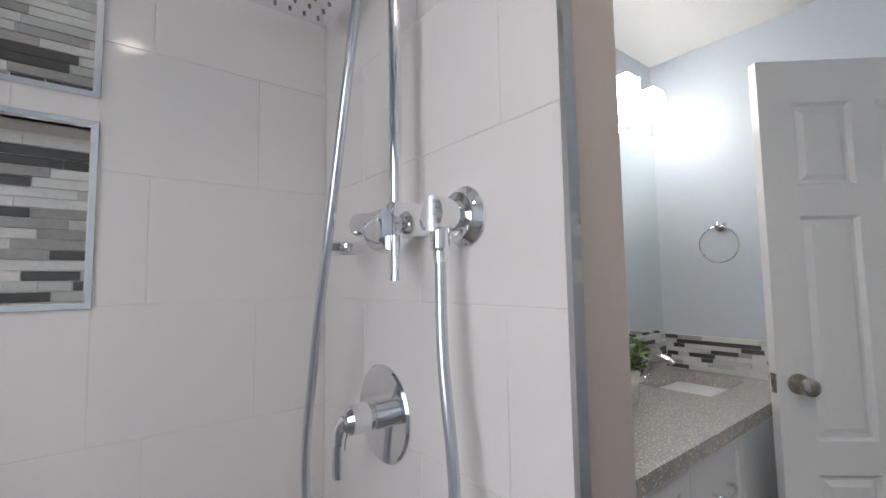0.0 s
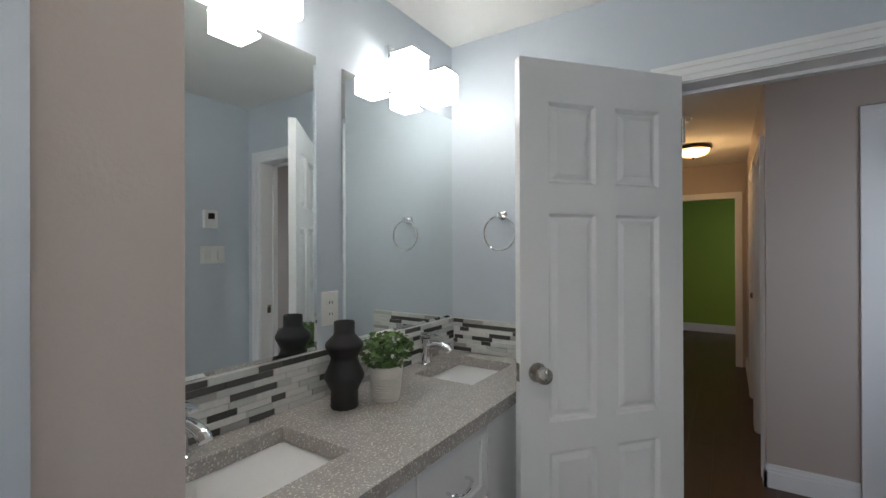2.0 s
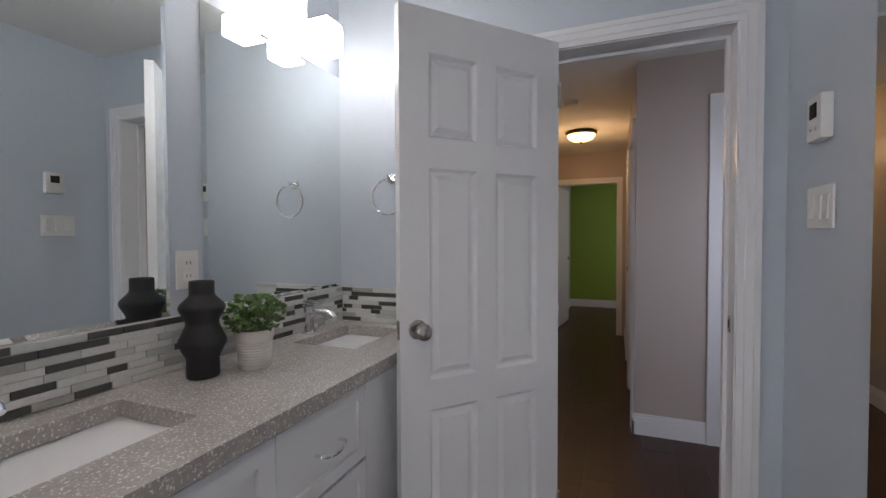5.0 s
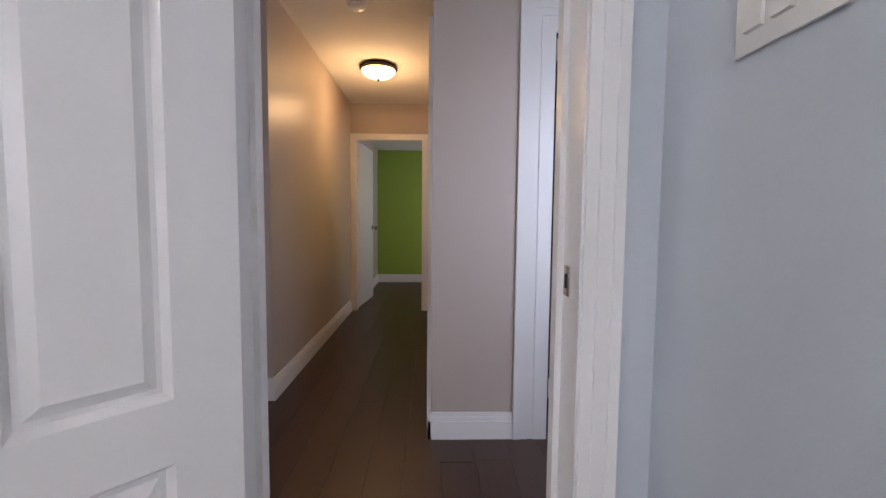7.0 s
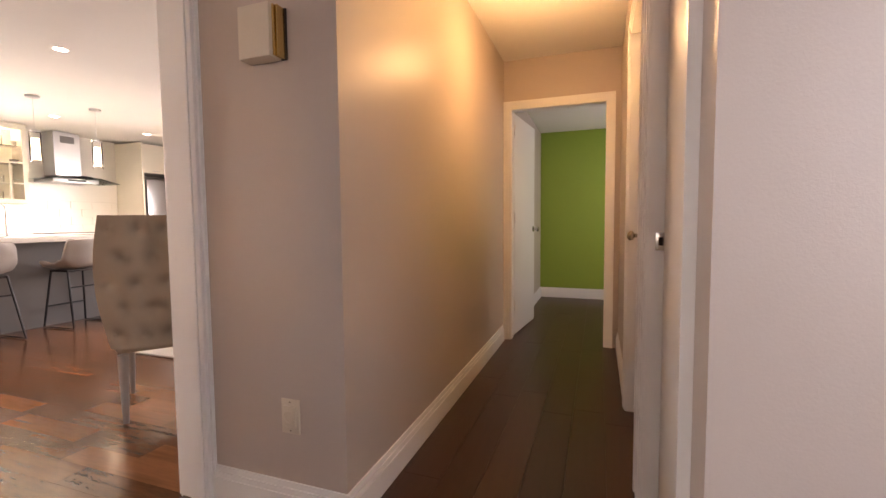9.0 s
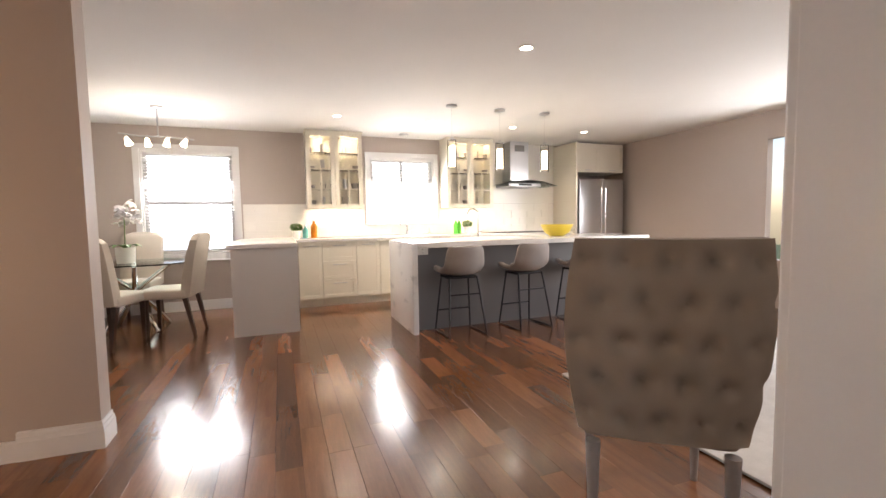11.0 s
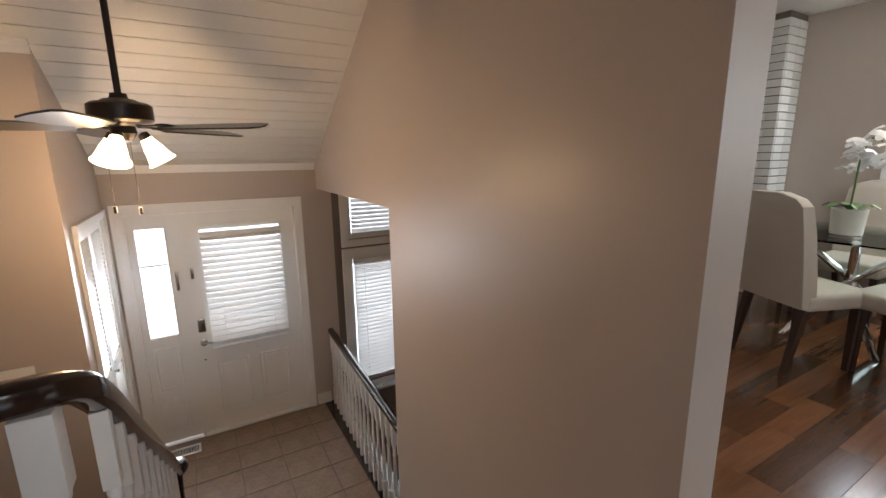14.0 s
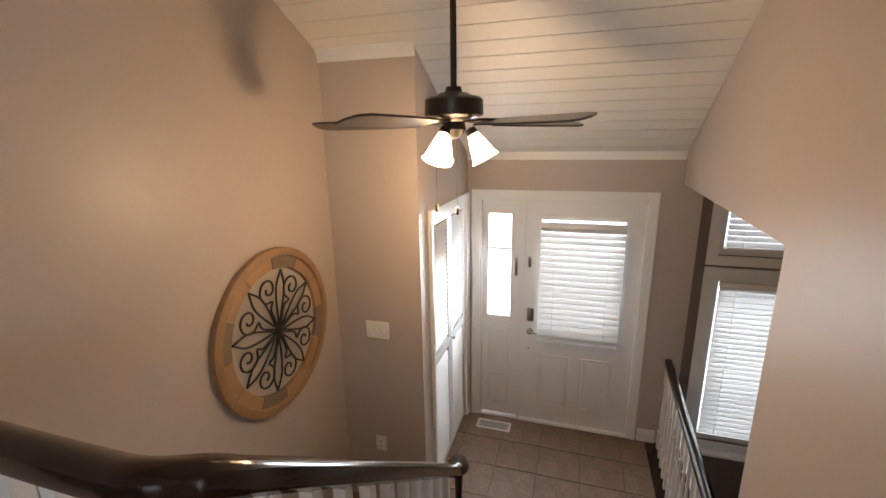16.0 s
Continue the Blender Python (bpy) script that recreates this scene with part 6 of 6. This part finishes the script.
part("pump", one(lathe, [(0, 0), (0.016, 0), (0.014, 0.05), (0.006, 0.055), (0.006, 0.09), (0, 0.092)], (0, 0, 0), 14, "z", False), CHROME, sp)


def bottle(x, y, z, r, h, material, label):
    t = thing("bottle", pose(x, y, z), label, "bottle")
    part("body", one(lathe, [(0, 0), (r, 0.002), (r, h * 0.62), (r * 0.4, h * 0.8), (r * 0.36, h * 0.9), (0, h * 0.9)], (0, 0, 0), 18, "z", False), material, t)
    part("cap", one(lathe, [(0, h * 0.9), (r * 0.42, h * 0.9), (r * 0.42, h), (0, h)], (0, 0, 0), 14, "z", False), WHITE, t)


bottle(3.74, 7.33, 0.935, 0.045, 0.27, ORANGE, "orange bottle standing on the kitchen counter")
bottle(3.62, 7.28, 0.935, 0.04, 0.19, TEAL, "teal bottle standing on the kitchen counter")
bottle(5.93, 7.36, 0.935, 0.035, 0.24, LIME, "green bottle standing on the kitchen counter")
bottle(6.0, 7.39, 0.935, 0.035, 0.24, LIME, "green bottle standing beside a small plant")
potted_plant(pose(3.50, 7.25, 0.935), 0.95, "small green plant in a white pot on the counter")
potted_plant(pose(6.1, 7.30, 0.935), 0.95, "small green plant in a white pot beside bottles")
yb = thing("fruit_bowl", pose(6.62, 5.62, 0.936), "large yellow bowl on the island", "bowl")
part("bowl", one(lathe, [(0, 0), (0.09, 0.0), (0.16, 0.05), (0.20, 0.13), (0.205, 0.145), (0.195, 0.145), (0.15, 0.055), (0.08, 0.012), (0, 0.012)], (0, 0, 0), 36, "z", False), YELLOW, yb)
# brick chimney column
wall("wall_chimney", "y", 7.19, 7.5, -0.4, 0.925, 0, CEIL, [], GROUT_DARK, "grey mortar core of the whitewashed chimney breast")

# ---- dining ----


def dining_chair(m, label):
    t = thing("dining_chair", m, label, "chair", "chairs round the dining table")
    part("seat", one(rbox, -0.23, 0.23, -0.22, 0.24, 0.40, 0.50, 0.03, 3), LINEN, t, "cream upholstered seat")
    bm = bmesh.new()
    rings = []
    for z, y, w, th in ((0.42, -0.20, 0.225, 0.045), (0.60, -0.225, 0.225, 0.045), (0.85, -0.27, 0.225, 0.04), (1.0, -0.31, 0.225, 0.035), (1.04, -0.32, 0.19, 0.033), (1.07, -0.33, 0.10, 0.03)):
        rings.append([(-w, y - th, z), (-w + 0.02, y - th - 0.008, z), (w - 0.02, y - th - 0.008, z), (w, y - th, z), (w, y + th, z), (w - 0.02, y + th + 0.008, z), (-w + 0.02, y + th + 0.008, z), (-w, y + th, z)])
    loft(bm, rings)
    part("backrest", bm, LINEN, t, "cream upholstered camelback rest")
    for sx in (-0.19, 0.19):
        for sy, ty in ((0.20, 0.20), (-0.19, -0.27)):
            bm = bmesh.new()
            loft(bm, [[(sx - 0.014, ty - 0.014, 0), (sx + 0.014, ty - 0.014, 0), (sx + 0.014, ty + 0.014, 0), (sx - 0.014, ty + 0.014, 0)], [(sx - 0.022, sy - 0.022, 0.41), (sx + 0.022, sy - 0.022, 0.41), (sx + 0.022, sy + 0.022, 0.41), (sx - 0.022, sy + 0.022, 0.41)]])
            part("leg", bm, DARKLEG, t, "dark wood leg", smooth=False)
    return t


dining_chair(pose(2.18, 6.22, 0, 0, 0, 82), "cream upholstered dining chair with dark legs beside the glass table")
dining_chair(pose(1.72, 5.98, 0, 0, 0, -22), "cream upholstered dining chair drawn up to the glass table")
dining_chair(pose(1.62, 7.13, 0, 0, 0, 176), "cream upholstered dining chair under the window")
dining_chair(pose(1.15, 6.75, 0, 0, 0, -80), "cream upholstered dining chair beside the brick column")
tb = thing("dining_table", pose(1.75, 6.62, 0), "glass dining table on crossed chrome legs", "dining table")
bm = bmesh.new()
pts = [(0.52, -0.30), (0.52, 0.30), (0.34, 0.48), (-0.34, 0.48), (-0.52, 0.30), (-0.52, -0.30), (-0.34, -0.48), (0.34, -0.48)]
loft(bm, [[(x, y, 0.738) for x, y in pts], [(x, y, 0.75) for x, y in pts]])
part("tabletop", bm, GLASS_GREEN, tb, "clear glass top with cut corners", smooth=False)
for k in range(4):
    bm = bmesh.new()
    a = radians(45 + 90 * k)
    b = a + radians(150)
    tube(bm, smooth_path([(0.36 * math.cos(a), 0.36 * math.sin(a), 0.0), (0.05 * math.cos(a), 0.05 * math.sin(a), 0.38), (0.36 * math.cos(b), 0.36 * math.sin(b), 0.735)], 5), 0.022, 10)
    part("leg", bm, CHROME, tb, "crossed chrome leg")
oc_ = thing("orchid", pose(1.70, 6.55, 0.75), "white orchid in a white pot on the glass table", "plant")
part("pot", one(lathe, [(0, 0), (0.085, 0), (0.095, 0.17), (0.088, 0.17), (0.08, 0.15), (0, 0.15)], (0, 0, 0), 28, "z", False), POT, oc_, "white ceramic pot")
bm = bmesh.new()
tube(bm, smooth_path([(0, 0, 0.15), (0.005, 0, 0.35), (0.01, 0, 0.5), (0.05, 0, 0.62), (0.10, 0, 0.60)], 5), 0.006, 7)
part("stem", bm, LEAF, oc_, "green flower stem")
rng = random.Random(8)
bm = bmesh.new()
for i in range(22):
    c = Vector((rng.uniform(-0.06, 0.13), rng.uniform(-0.07, 0.07), rng.uniform(0.42, 0.68)))
    e = Euler((rng.uniform(-0.6, 0.6), rng.uniform(-0.6, 0.6), rng.uniform(0, 6.3))).to_matrix().to_4x4()
    for k in range(5):
        m = Matrix.Translation(c) @ e @ pose(0, 0, 0, 0, 25, 72 * k)
        v = [bm.verts.new(m @ Vector(q)) for q in ((0, 0, 0), (0.024, -0.022, 0.008), (0.050, -0.019, 0.010), (0.060, 0, 0.005), (0.050, 0.019, 0.010), (0.024, 0.022, 0.008))]
        bm.faces.new(v)
tagged(part("flowers", bm, PETAL, oc_, "white petals", smooth=False), kind="stuff")
bm = bmesh.new()
for k in range(6):
    a = k * 1.05
    ring = []
    for t, w in ((0.0, 0.01), (0.05, 0.028), (0.11, 0.03), (0.15, 0.012)):
        z = 0.16 + 0.05 * math.sin(t * 18)
        ring.append([(t * math.cos(a) - w * math.sin(a), t * math.sin(a) + w * math.cos(a), z), (t * math.cos(a), t * math.sin(a), z - 0.008), (t * math.cos(a) + w * math.sin(a), t * math.sin(a) - w * math.cos(a), z)])
    loft(bm, ring, closed=False, cap=False)
part("leaves", bm, LEAF, oc_, "broad dark green leaves")
cl = thing("track_light", pose(2.10, 6.42, CEIL), "nickel track light with four lit glass shades", "ceiling light")
part("canopy", one(lathe, [(0, 0), (0.06, 0), (0.055, -0.02), (0, -0.024)], (0, 0, 0), 24, "z", False), STEEL, cl)
part("stem", one(tube, [(0, 0, -0.02), (0, 0, -0.31)], 0.008, 10), STEEL, cl)
bm = bmesh.new()
tube(bm, smooth_path([(-0.36, 0, -0.30), (-0.18, 0.04, -0.315), (0, 0, -0.32), (0.18, -0.04, -0.335), (0.34, 0, -0.34)], 5), 0.009, 8)
part("bar", bm, STEEL, cl, "curved nickel bar")
for k, (x, y, rx) in enumerate(((-0.30, 0.02, 25), (-0.11, 0.02, 10), (0.09, -0.02, -6), (0.27, -0.02, -25))):
    m = pose(x, y, -0.335, -12, rx * -0.9, 0)
    bm = bmesh.new()
    lathe(bm, [(0.018, -0.01), (0.022, -0.03), (0.035, -0.09), (0.031, -0.09), (0.015, -0.02)], (0, 0, 0), 18, "z", False)
    bmesh.ops.transform(bm, matrix=m, verts=bm.verts)
    part("shade", bm, PENDANT_GLOW, cl, "lit frosted glass shade")
    bm = bmesh.new()
    lathe(bm, [(0, 0.02), (0.012, 0.02), (0.018, -0.012), (0, -0.014)], (0, 0, 0), 14, "z", False)
    bmesh.ops.transform(bm, matrix=m, verts=bm.verts)
    part("socket", bm, STEEL, cl)
lamp("track_lamp", (2.10, 6.3, 1.92), 6, (1, 0.88, 0.7), 0.08)

# ---- living room things by the hall ----
tc_ = thing("tufted_chair", pose(4.66, 2.225, 0, 0, 0, -38), "taupe button tufted wing chair with tapered legs", "armchair")
part("seat", one(rbox, -0.26, 0.26, -0.24, 0.28, 0.36, 0.48, 0.04, 3), TAUPE, tc_)
bm = bmesh.new()
nx, nz = 61, 71
rows = []
for j in range(nz):
    z = 0.40 + 0.70 * j / (nz - 1)
    y = -0.25 - 0.10 * ((z - 0.40) / 0.7) ** 1.4
    wd = 0.27 + 0.05 * math.sin(math.pi * j / (nz - 1) * 0.9)
    row = []
    for i in range(nx):
        u = -1 + 2 * i / (nx - 1)
        d = 0.0
        for r in range(5):
            for c in range(-2, 3):
                bu, bz = (c + 0.5 * (r % 2)) * 0.42, 0.47 + r * 0.14
                q = ((u - bu) * wd) ** 2 + (z - bz) ** 2
                d += 0.030 * math.exp(-q / 0.0013) + 0.008 * math.exp(-q / 0.0003)
        row.append((u * wd, y - 0.05 + 0.05 * abs(u) ** 3 + d, z))
    rows.append(row)
loft(bm, rows, closed=False, cap=False)
back = [[(p[0], p[1] + 0.10, p[2]) for p in row[::15]] for row in rows[::5]]
loft(bm, back, closed=False, cap=False)
for side in (0, nx - 1):
    loft(bm, [[row[side], (row[side][0], row[side][1] + 0.10, row[side][2])] for row in rows], closed=False, cap=False)
loft(bm, [[rows[-1][i], (rows[-1][i][0], rows[-1][i][1] + 0.10, rows[-1][i][2])] for i in range(nx)], closed=False, cap=False)
part("backrest", bm, TAUPE, tc_, "button tufted taupe back")
bt = finish(one(lathe, [(0, -0.004), (0.008, -0.003), (0.009, 0.002), (0, 0.004)], (0, 0, 0), 10, "y", False), "button", TAUPE, True)
for r in range(5):
    for c in range(-2, 3):
        u, z = (c + 0.5 * (r % 2)) * 0.42, 0.47 + r * 0.14
        if abs(u) < 0.9:
            ob = new("button", bt)
            ob.parent = tc_
            ob.location = (u * 0.30, -0.25 - 0.10 * ((z - 0.40) / 0.7) ** 1.4 - 0.05 + 0.05 * abs(u) ** 3 + 0.034, z)
for x in (-0.22, 0.22):
    for y in (-0.27, 0.22):
        part("leg", one(lathe, [(0, 0), (0.014, 0), (0.026, 0.37), (0, 0.37)], (x, y, 0), 12, "z", False), GREYFAB, tc_, "tapered grey wooden leg")
rg = thing("area_rug", pose(0, 0, 0), "pale grey shag rug on the walnut floor", "rug")
bm = bmesh.new()
rbox(bm, 5.2, 7.8, 1.9, 3.55, 0.004, 0.02, 0.006)
part("rug", bm, RUG, rg)

# ---- tiles, planks and other pieces ----


def piece_mesh(sx, sy, sz, material, name, bev=0.002):
    """A slightly eased block of that size, its base centred on the origin."""
    bm = bmesh.new()
    x, y = sx / 2, sy / 2
    loft(bm, [[(-x, -y, 0), (x, -y, 0), (x, y, 0), (-x, y, 0)], [(-x, -y, sz - bev), (x, -y, sz - bev), (x, y, sz - bev), (-x, y, sz - bev)], [(-x + bev, -y + bev, sz), (x - bev, -y + bev, sz), (x - bev, y - bev, sz), (-x + bev, y - bev, sz)]])
    return finish(bm, name, material)


def lay(parent, name, me, m):
    ob = new(name, me)
    ob.parent = parent
    ob.matrix_basis = m
    return ob


cache = {}


def cached(*a):
    k = tuple(round(v, 4) if isinstance(v, float) else v for v in a[:3]) + (a[3].name, a[4])
    if k not in cache:
        cache[k] = piece_mesh(*a)
    return cache[k]


# shower wall tiles, 406 x 254 mm, half bond
TW, THH, G = 0.406, 0.254, 0.0020
sb = bpy.data.objects["wall_shower_back"]
rows = [1.297 + THH * k for k in range(-6, 5)]
for r, z0 in enumerate(rows):
    z1 = min(z0 + THH, CEIL)
    off = 0.055 if r % 2 == 0 else 0.055 + TW / 2
    x = off - 5 * TW
    while x < 0.42:
        a, b = max(x, -1.0), min(x + TW, 0.422)
        x += TW
        if b - a < 0.02:
            continue
        segs = [(a, b, max(z0, 0), z1)]
        for na, nb, nlo, nhi in ((-0.352, -0.028, 1.293, 1.642), (-0.352, -0.028, 1.688, 2.062)):
            out = []
            for (p, q, lo, hi) in segs:
                if q <= na or p >= nb or hi <= nlo or lo >= nhi:
                    out.append((p, q, lo, hi))
                    continue
                if p < na:
                    out.append((p, na, lo, hi))
                if q > nb:
                    out.append((nb, q, lo, hi))
                pa, qb = max(p, na), min(q, nb)
                if lo < nlo:
                    out.append((pa, qb, lo, nlo))
                if hi > nhi:
                    out.append((pa, qb, nhi, hi))
            segs = out
        for p, q, lo, hi in segs:
            if q - p > 0.012 and hi - lo > 0.012:
                lay(sb, "tile", cached(q - p - G, hi - lo - G, 0.009, TILE_WHITE, "tile", 0.0007), Matrix.Translation(((p + q) / 2, 0.988, (lo + hi) / 2)) @ pose(0, 0, 0, 90, 0, 0))
sp_ = bpy.data.objects["wall_shower_partition"]
for r, z0 in enumerate(rows):
    lo, hi = max(z0, 0), min(z0 + THH, CEIL)
    y = 0.975 - (0.0 if r % 2 == 0 else TW / 2) + TW
    while y > 0.262:
        b, a = min(y, 0.977), max(y - TW, 0.263)
        y -= TW
        if b - a > 0.015:
            lay(sp_, "tile", cached(b - a - G, hi - lo - G, 0.011, TILE_WHITE, "tile", 0.0007), Matrix.Translation((0.431, (a + b) / 2, (lo + hi) / 2)) @ pose(0, 0, 0, 90, 0, -90))
# strip mosaic


def mosaic(parent, origin, along, length, z0, z1, normal_turn, rng, joined=False):
    bm = bmesh.new() if joined else None
    rowh = 0.0199
    z, n = z0, 0
    groups = [bmesh.new() for _ in MOSAIC]
    while z + rowh <= z1 + 1e-4:
        u = -rng.uniform(0, 0.06)
        while u < length:
            w = rng.choice((0.05, 0.085, 0.11, 0.15))
            a, b = max(u, 0), min(u + w, length)
            u += w
            if b - a < 0.008:
                continue
            k = rng.choices(range(4), (0.44, 0.19, 0.22, 0.15))[0]
            m = Matrix.Translation(Vector(origin) + Vector(along) * ((a + b) / 2) + Vector((0, 0, z + rowh / 2))) @ normal_turn
            if joined:
                t = bmesh.new()
                box(t, -(b - a) / 2 + 0.001, (b - a) / 2 - 0.001, -rowh / 2 + 0.001, rowh / 2 - 0.001, 0, 0.005)
                bmesh.ops.transform(t, matrix=m, verts=t.verts)
                absorb(groups[k], t)
            else:
                lay(parent, "mosaic_piece", cached(round(b - a, 3) - 0.0016, rowh - 0.0016, 0.005 + 0.001 * (k % 2), MOSAIC[k], "mosaic_piece", 0.0008), m)
            n += 1
        z += rowh
    for k, g in enumerate(groups):
        if joined:
            tagged(part("mosaic_pieces", g, MOSAIC[k], parent, smooth=False), kind="stuff")
        else:
            g.free()
    return n


bs = thing("backsplash", pose(0, 0, 0), "grey and white glass stone strip mosaic backsplash", "backsplash", kind="structure")
part("backsplash_bed", one(box, 0.546, 2.196, 0.992, 0.9995, 0.90, 1.062), GROUT, bs, smooth=False)
bm = bmesh.new()
box(bm, 2.192, 2.1995, 0.462, 0.992, 0.90, 1.062)
part("backsplash_bed", bm, GROUT, bs, smooth=False)
rng = random.Random(21)
mosaic(bs, (0.548, 0.992, 0.9015), (1, 0, 0), 1.644, 0, 0.16, pose(0, 0, 0, 90, 0, 0), rng)
mosaic(bs, (2.192, 0.462, 0.9015), (0, 1, 0), 0.525, 0, 0.16, pose(0, 0, 0, 90, 0, -90), rng)
for ob in [o for o in bpy.data.objects if o.name.startswith("shower_niche")]:
    lo = 1.305 if ob.name == "shower_niche" else 1.70
    hi = 1.63 if lo < 1.5 else 2.05
    mosaic(ob, (-0.34, 1.075, lo), (1, 0, 0), 0.30, 0, hi - lo, pose(0, 0, 0, 90, 0, 0), rng, True)
# kitchen splash tiles
ks = thing("kitchen_backsplash", pose(0, 0, 0), "white rectangular tile backsplash in warm light", "backsplash", kind="structure")
for x0, x1, z1 in ((2.82, 4.50, 1.42), (4.50, 5.70, 1.10), (5.70, 7.87, 1.42)):
    part("backsplash_bed", one(box, x0, x1, 7.494, 7.4995, 0.94, z1), GROUT, ks, smooth=False)
part("splash_panel", one(box, 6.53, 7.868, 7.488, 7.4995, 1.422, CEIL - 0.002), SPLASH, ks, "white glossy panel behind the hood", smooth=False)
for r in range(4):
    x = 2.82 - (0.15 if r % 2 else 0)
    while x < 7.86:
        a, b = max(x, 2.82), min(x + 0.30, 7.87)
        x += 0.30
        lo, hi = 0.94 + r * 0.12, 0.94 + (r + 1) * 0.12
        if b - a > 0.02 and not (hi > 1.105 and b > 4.50 and a < 5.70):
            lay(ks, "tile", cached(b - a - 0.002, 0.118, 0.004, SPLASH, "splash_tile", 0.001), Matrix.Translation(((a + b) / 2, 7.494, (lo + hi) / 2)) @ pose(0, 0, 0, 90, 0, 0))
# whitewashed bricks of the chimney breast
cm_ = bpy.data.objects["wall_chimney"]
rng = random.Random(5)
nb = 0
z = 0.0
while z < CEIL - 0.05:
    x, w = 0.935, 0.105 if int(z / 0.068 + 0.5) % 2 else 0.21
    while x > 0.1:
        lay(cm_, "brick", cached(w - 0.004, 0.060, 0.012, BRICK_WHITE, "brick", 0.003), Matrix.Translation((x - w / 2, 7.19, z + 0.034)) @ pose(0, 0, 0, 90, 0, 0))
        x, w = x - w, 0.21
    for y in (7.27, 7.42):
        lay(cm_, "brick", cached(0.146, 0.060, 0.012, BRICK_WHITE, "brick", 0.003), Matrix.Translation((0.925, y, z + 0.034)) @ pose(0, 0, 0, 90, 0, 90))
    z += 0.068
# landing tiles
fl = bpy.data.objects["floor_landing"]
for i in range(6):
    for j in range(7):
        x0, y0 = -1.29 + i * 0.32, 1.6 + j * 0.32
        x1, y1 = min(x0 + 0.32, 0.58), min(y0 + 0.32, 3.73)
        if x1 - x0 > 0.03 and y1 - y0 > 0.03:
            lay(fl, "tile", cached(x1 - x0 - 0.006, y1 - y0 - 0.006, 0.006, SLATE, "floor_tile", 0.002), Matrix.Translation(((x0 + x1) / 2, (y0 + y1) / 2, L - 0.006)))
# floor planks: walnut runs along y, dark laminate along x
solid("floor_base", one(box, 1.83, 9.0, 1.28, 7.5, -0.08, -0.013), DARK, "dark underlay of the walnut floor", "floor")
solid("floor_base", one(box, -0.4, 1.83, 5.3, 7.5, -0.08, -0.013), DARK, "dark underlay of the dining floor", "floor")
solid("floor_base", one(box, 1.0, 1.83, 3.765, 5.3, -0.08, -0.013), DARK, "dark underlay of the dining floor", "floor")
wf = tagged(new("floor_walnut"), "glossy walnut plank floor with mixed tones", "floor", kind="structure")
rest = bmesh.new()
rng = random.Random(11)
PW = 0.125
made = 0
for i in range(int(9.4 / PW)):
    x0 = -0.4 + i * PW
    y = 1.28 - rng.uniform(0, 0.9)
    while y < 7.5:
        ln = rng.choice((0.45, 0.6, 0.75, 0.9, 1.2))
        a, b = max(y, 1.28), min(y + ln, 7.5)
        y += ln
        if x0 < 1.8:
            a = max(a, 3.78 if x0 > 1.0 else 5.3)
        if b - a < 0.04:
            continue
        near = 1.9 < x0 < 4.9 and a > 2.4 and b < 7.2
        if near and made < 300:
            lay(wf, "plank", cached(PW - 0.0008, round(b - a, 2) - 0.0008, 0.012, WALNUT, "plank", 0.0006), Matrix.Translation((x0 + PW / 2, (a + b) / 2, -0.012)))
            made += 1
        else:
            box(rest, x0 + 0.0004, x0 + PW - 0.0004, a + 0.0004, b - 0.0004, -0.012, -0.0001)
ob = part("planks", rest, WALNUT_REST, wf, "walnut planks further off", smooth=False)
tagged(ob, kind="stuff")
hf = tagged(new("floor_hall"), "dark brown laminate plank floor in the hall", "floor", kind="structure")
solid("floor_base", one(box, 2.2, 9.0, -2.0, 1.28, -0.08, -0.013), DARK, "dark underlay of the hall floor", "floor")
bm = bmesh.new()
made = 0
for j in range(int(3.28 / 0.16) + 1):
    y0 = -2.0 + j * 0.16
    y1 = min(y0 + 0.16, 1.276)
    x = 2.2 - rng.uniform(0, 1.0)
    while x < 8.95:
        a, b = max(x, 2.2), min(x + 1.2, 8.95)
        x += 1.2
        if b - a < 0.03 or y1 - y0 < 0.02:
            continue
        if -1.2 < y0 < 1.0:
            lay(hf, "plank", cached(round(b - a, 2) - 0.001, y1 - y0 - 0.001, 0.012, DARKWOOD, "hall_plank", 0.0008), Matrix.Translation(((a + b) / 2, (y0 + y1) / 2, -0.012)))
        else:
            box(bm, a + 0.0005, b - 0.0005, y0 + 0.0005, y1 - 0.0005, -0.012, 0)
tagged(part("planks", bm, DARKWOOD, hf, "dark planks", smooth=False), kind="stuff")
solid("threshold", one(rbox, 2.33, 3.98, 1.26, 1.30, -0.002, 0.006, 0.003), DARKWOOD, "dark wooden threshold strip between two floors", "threshold")
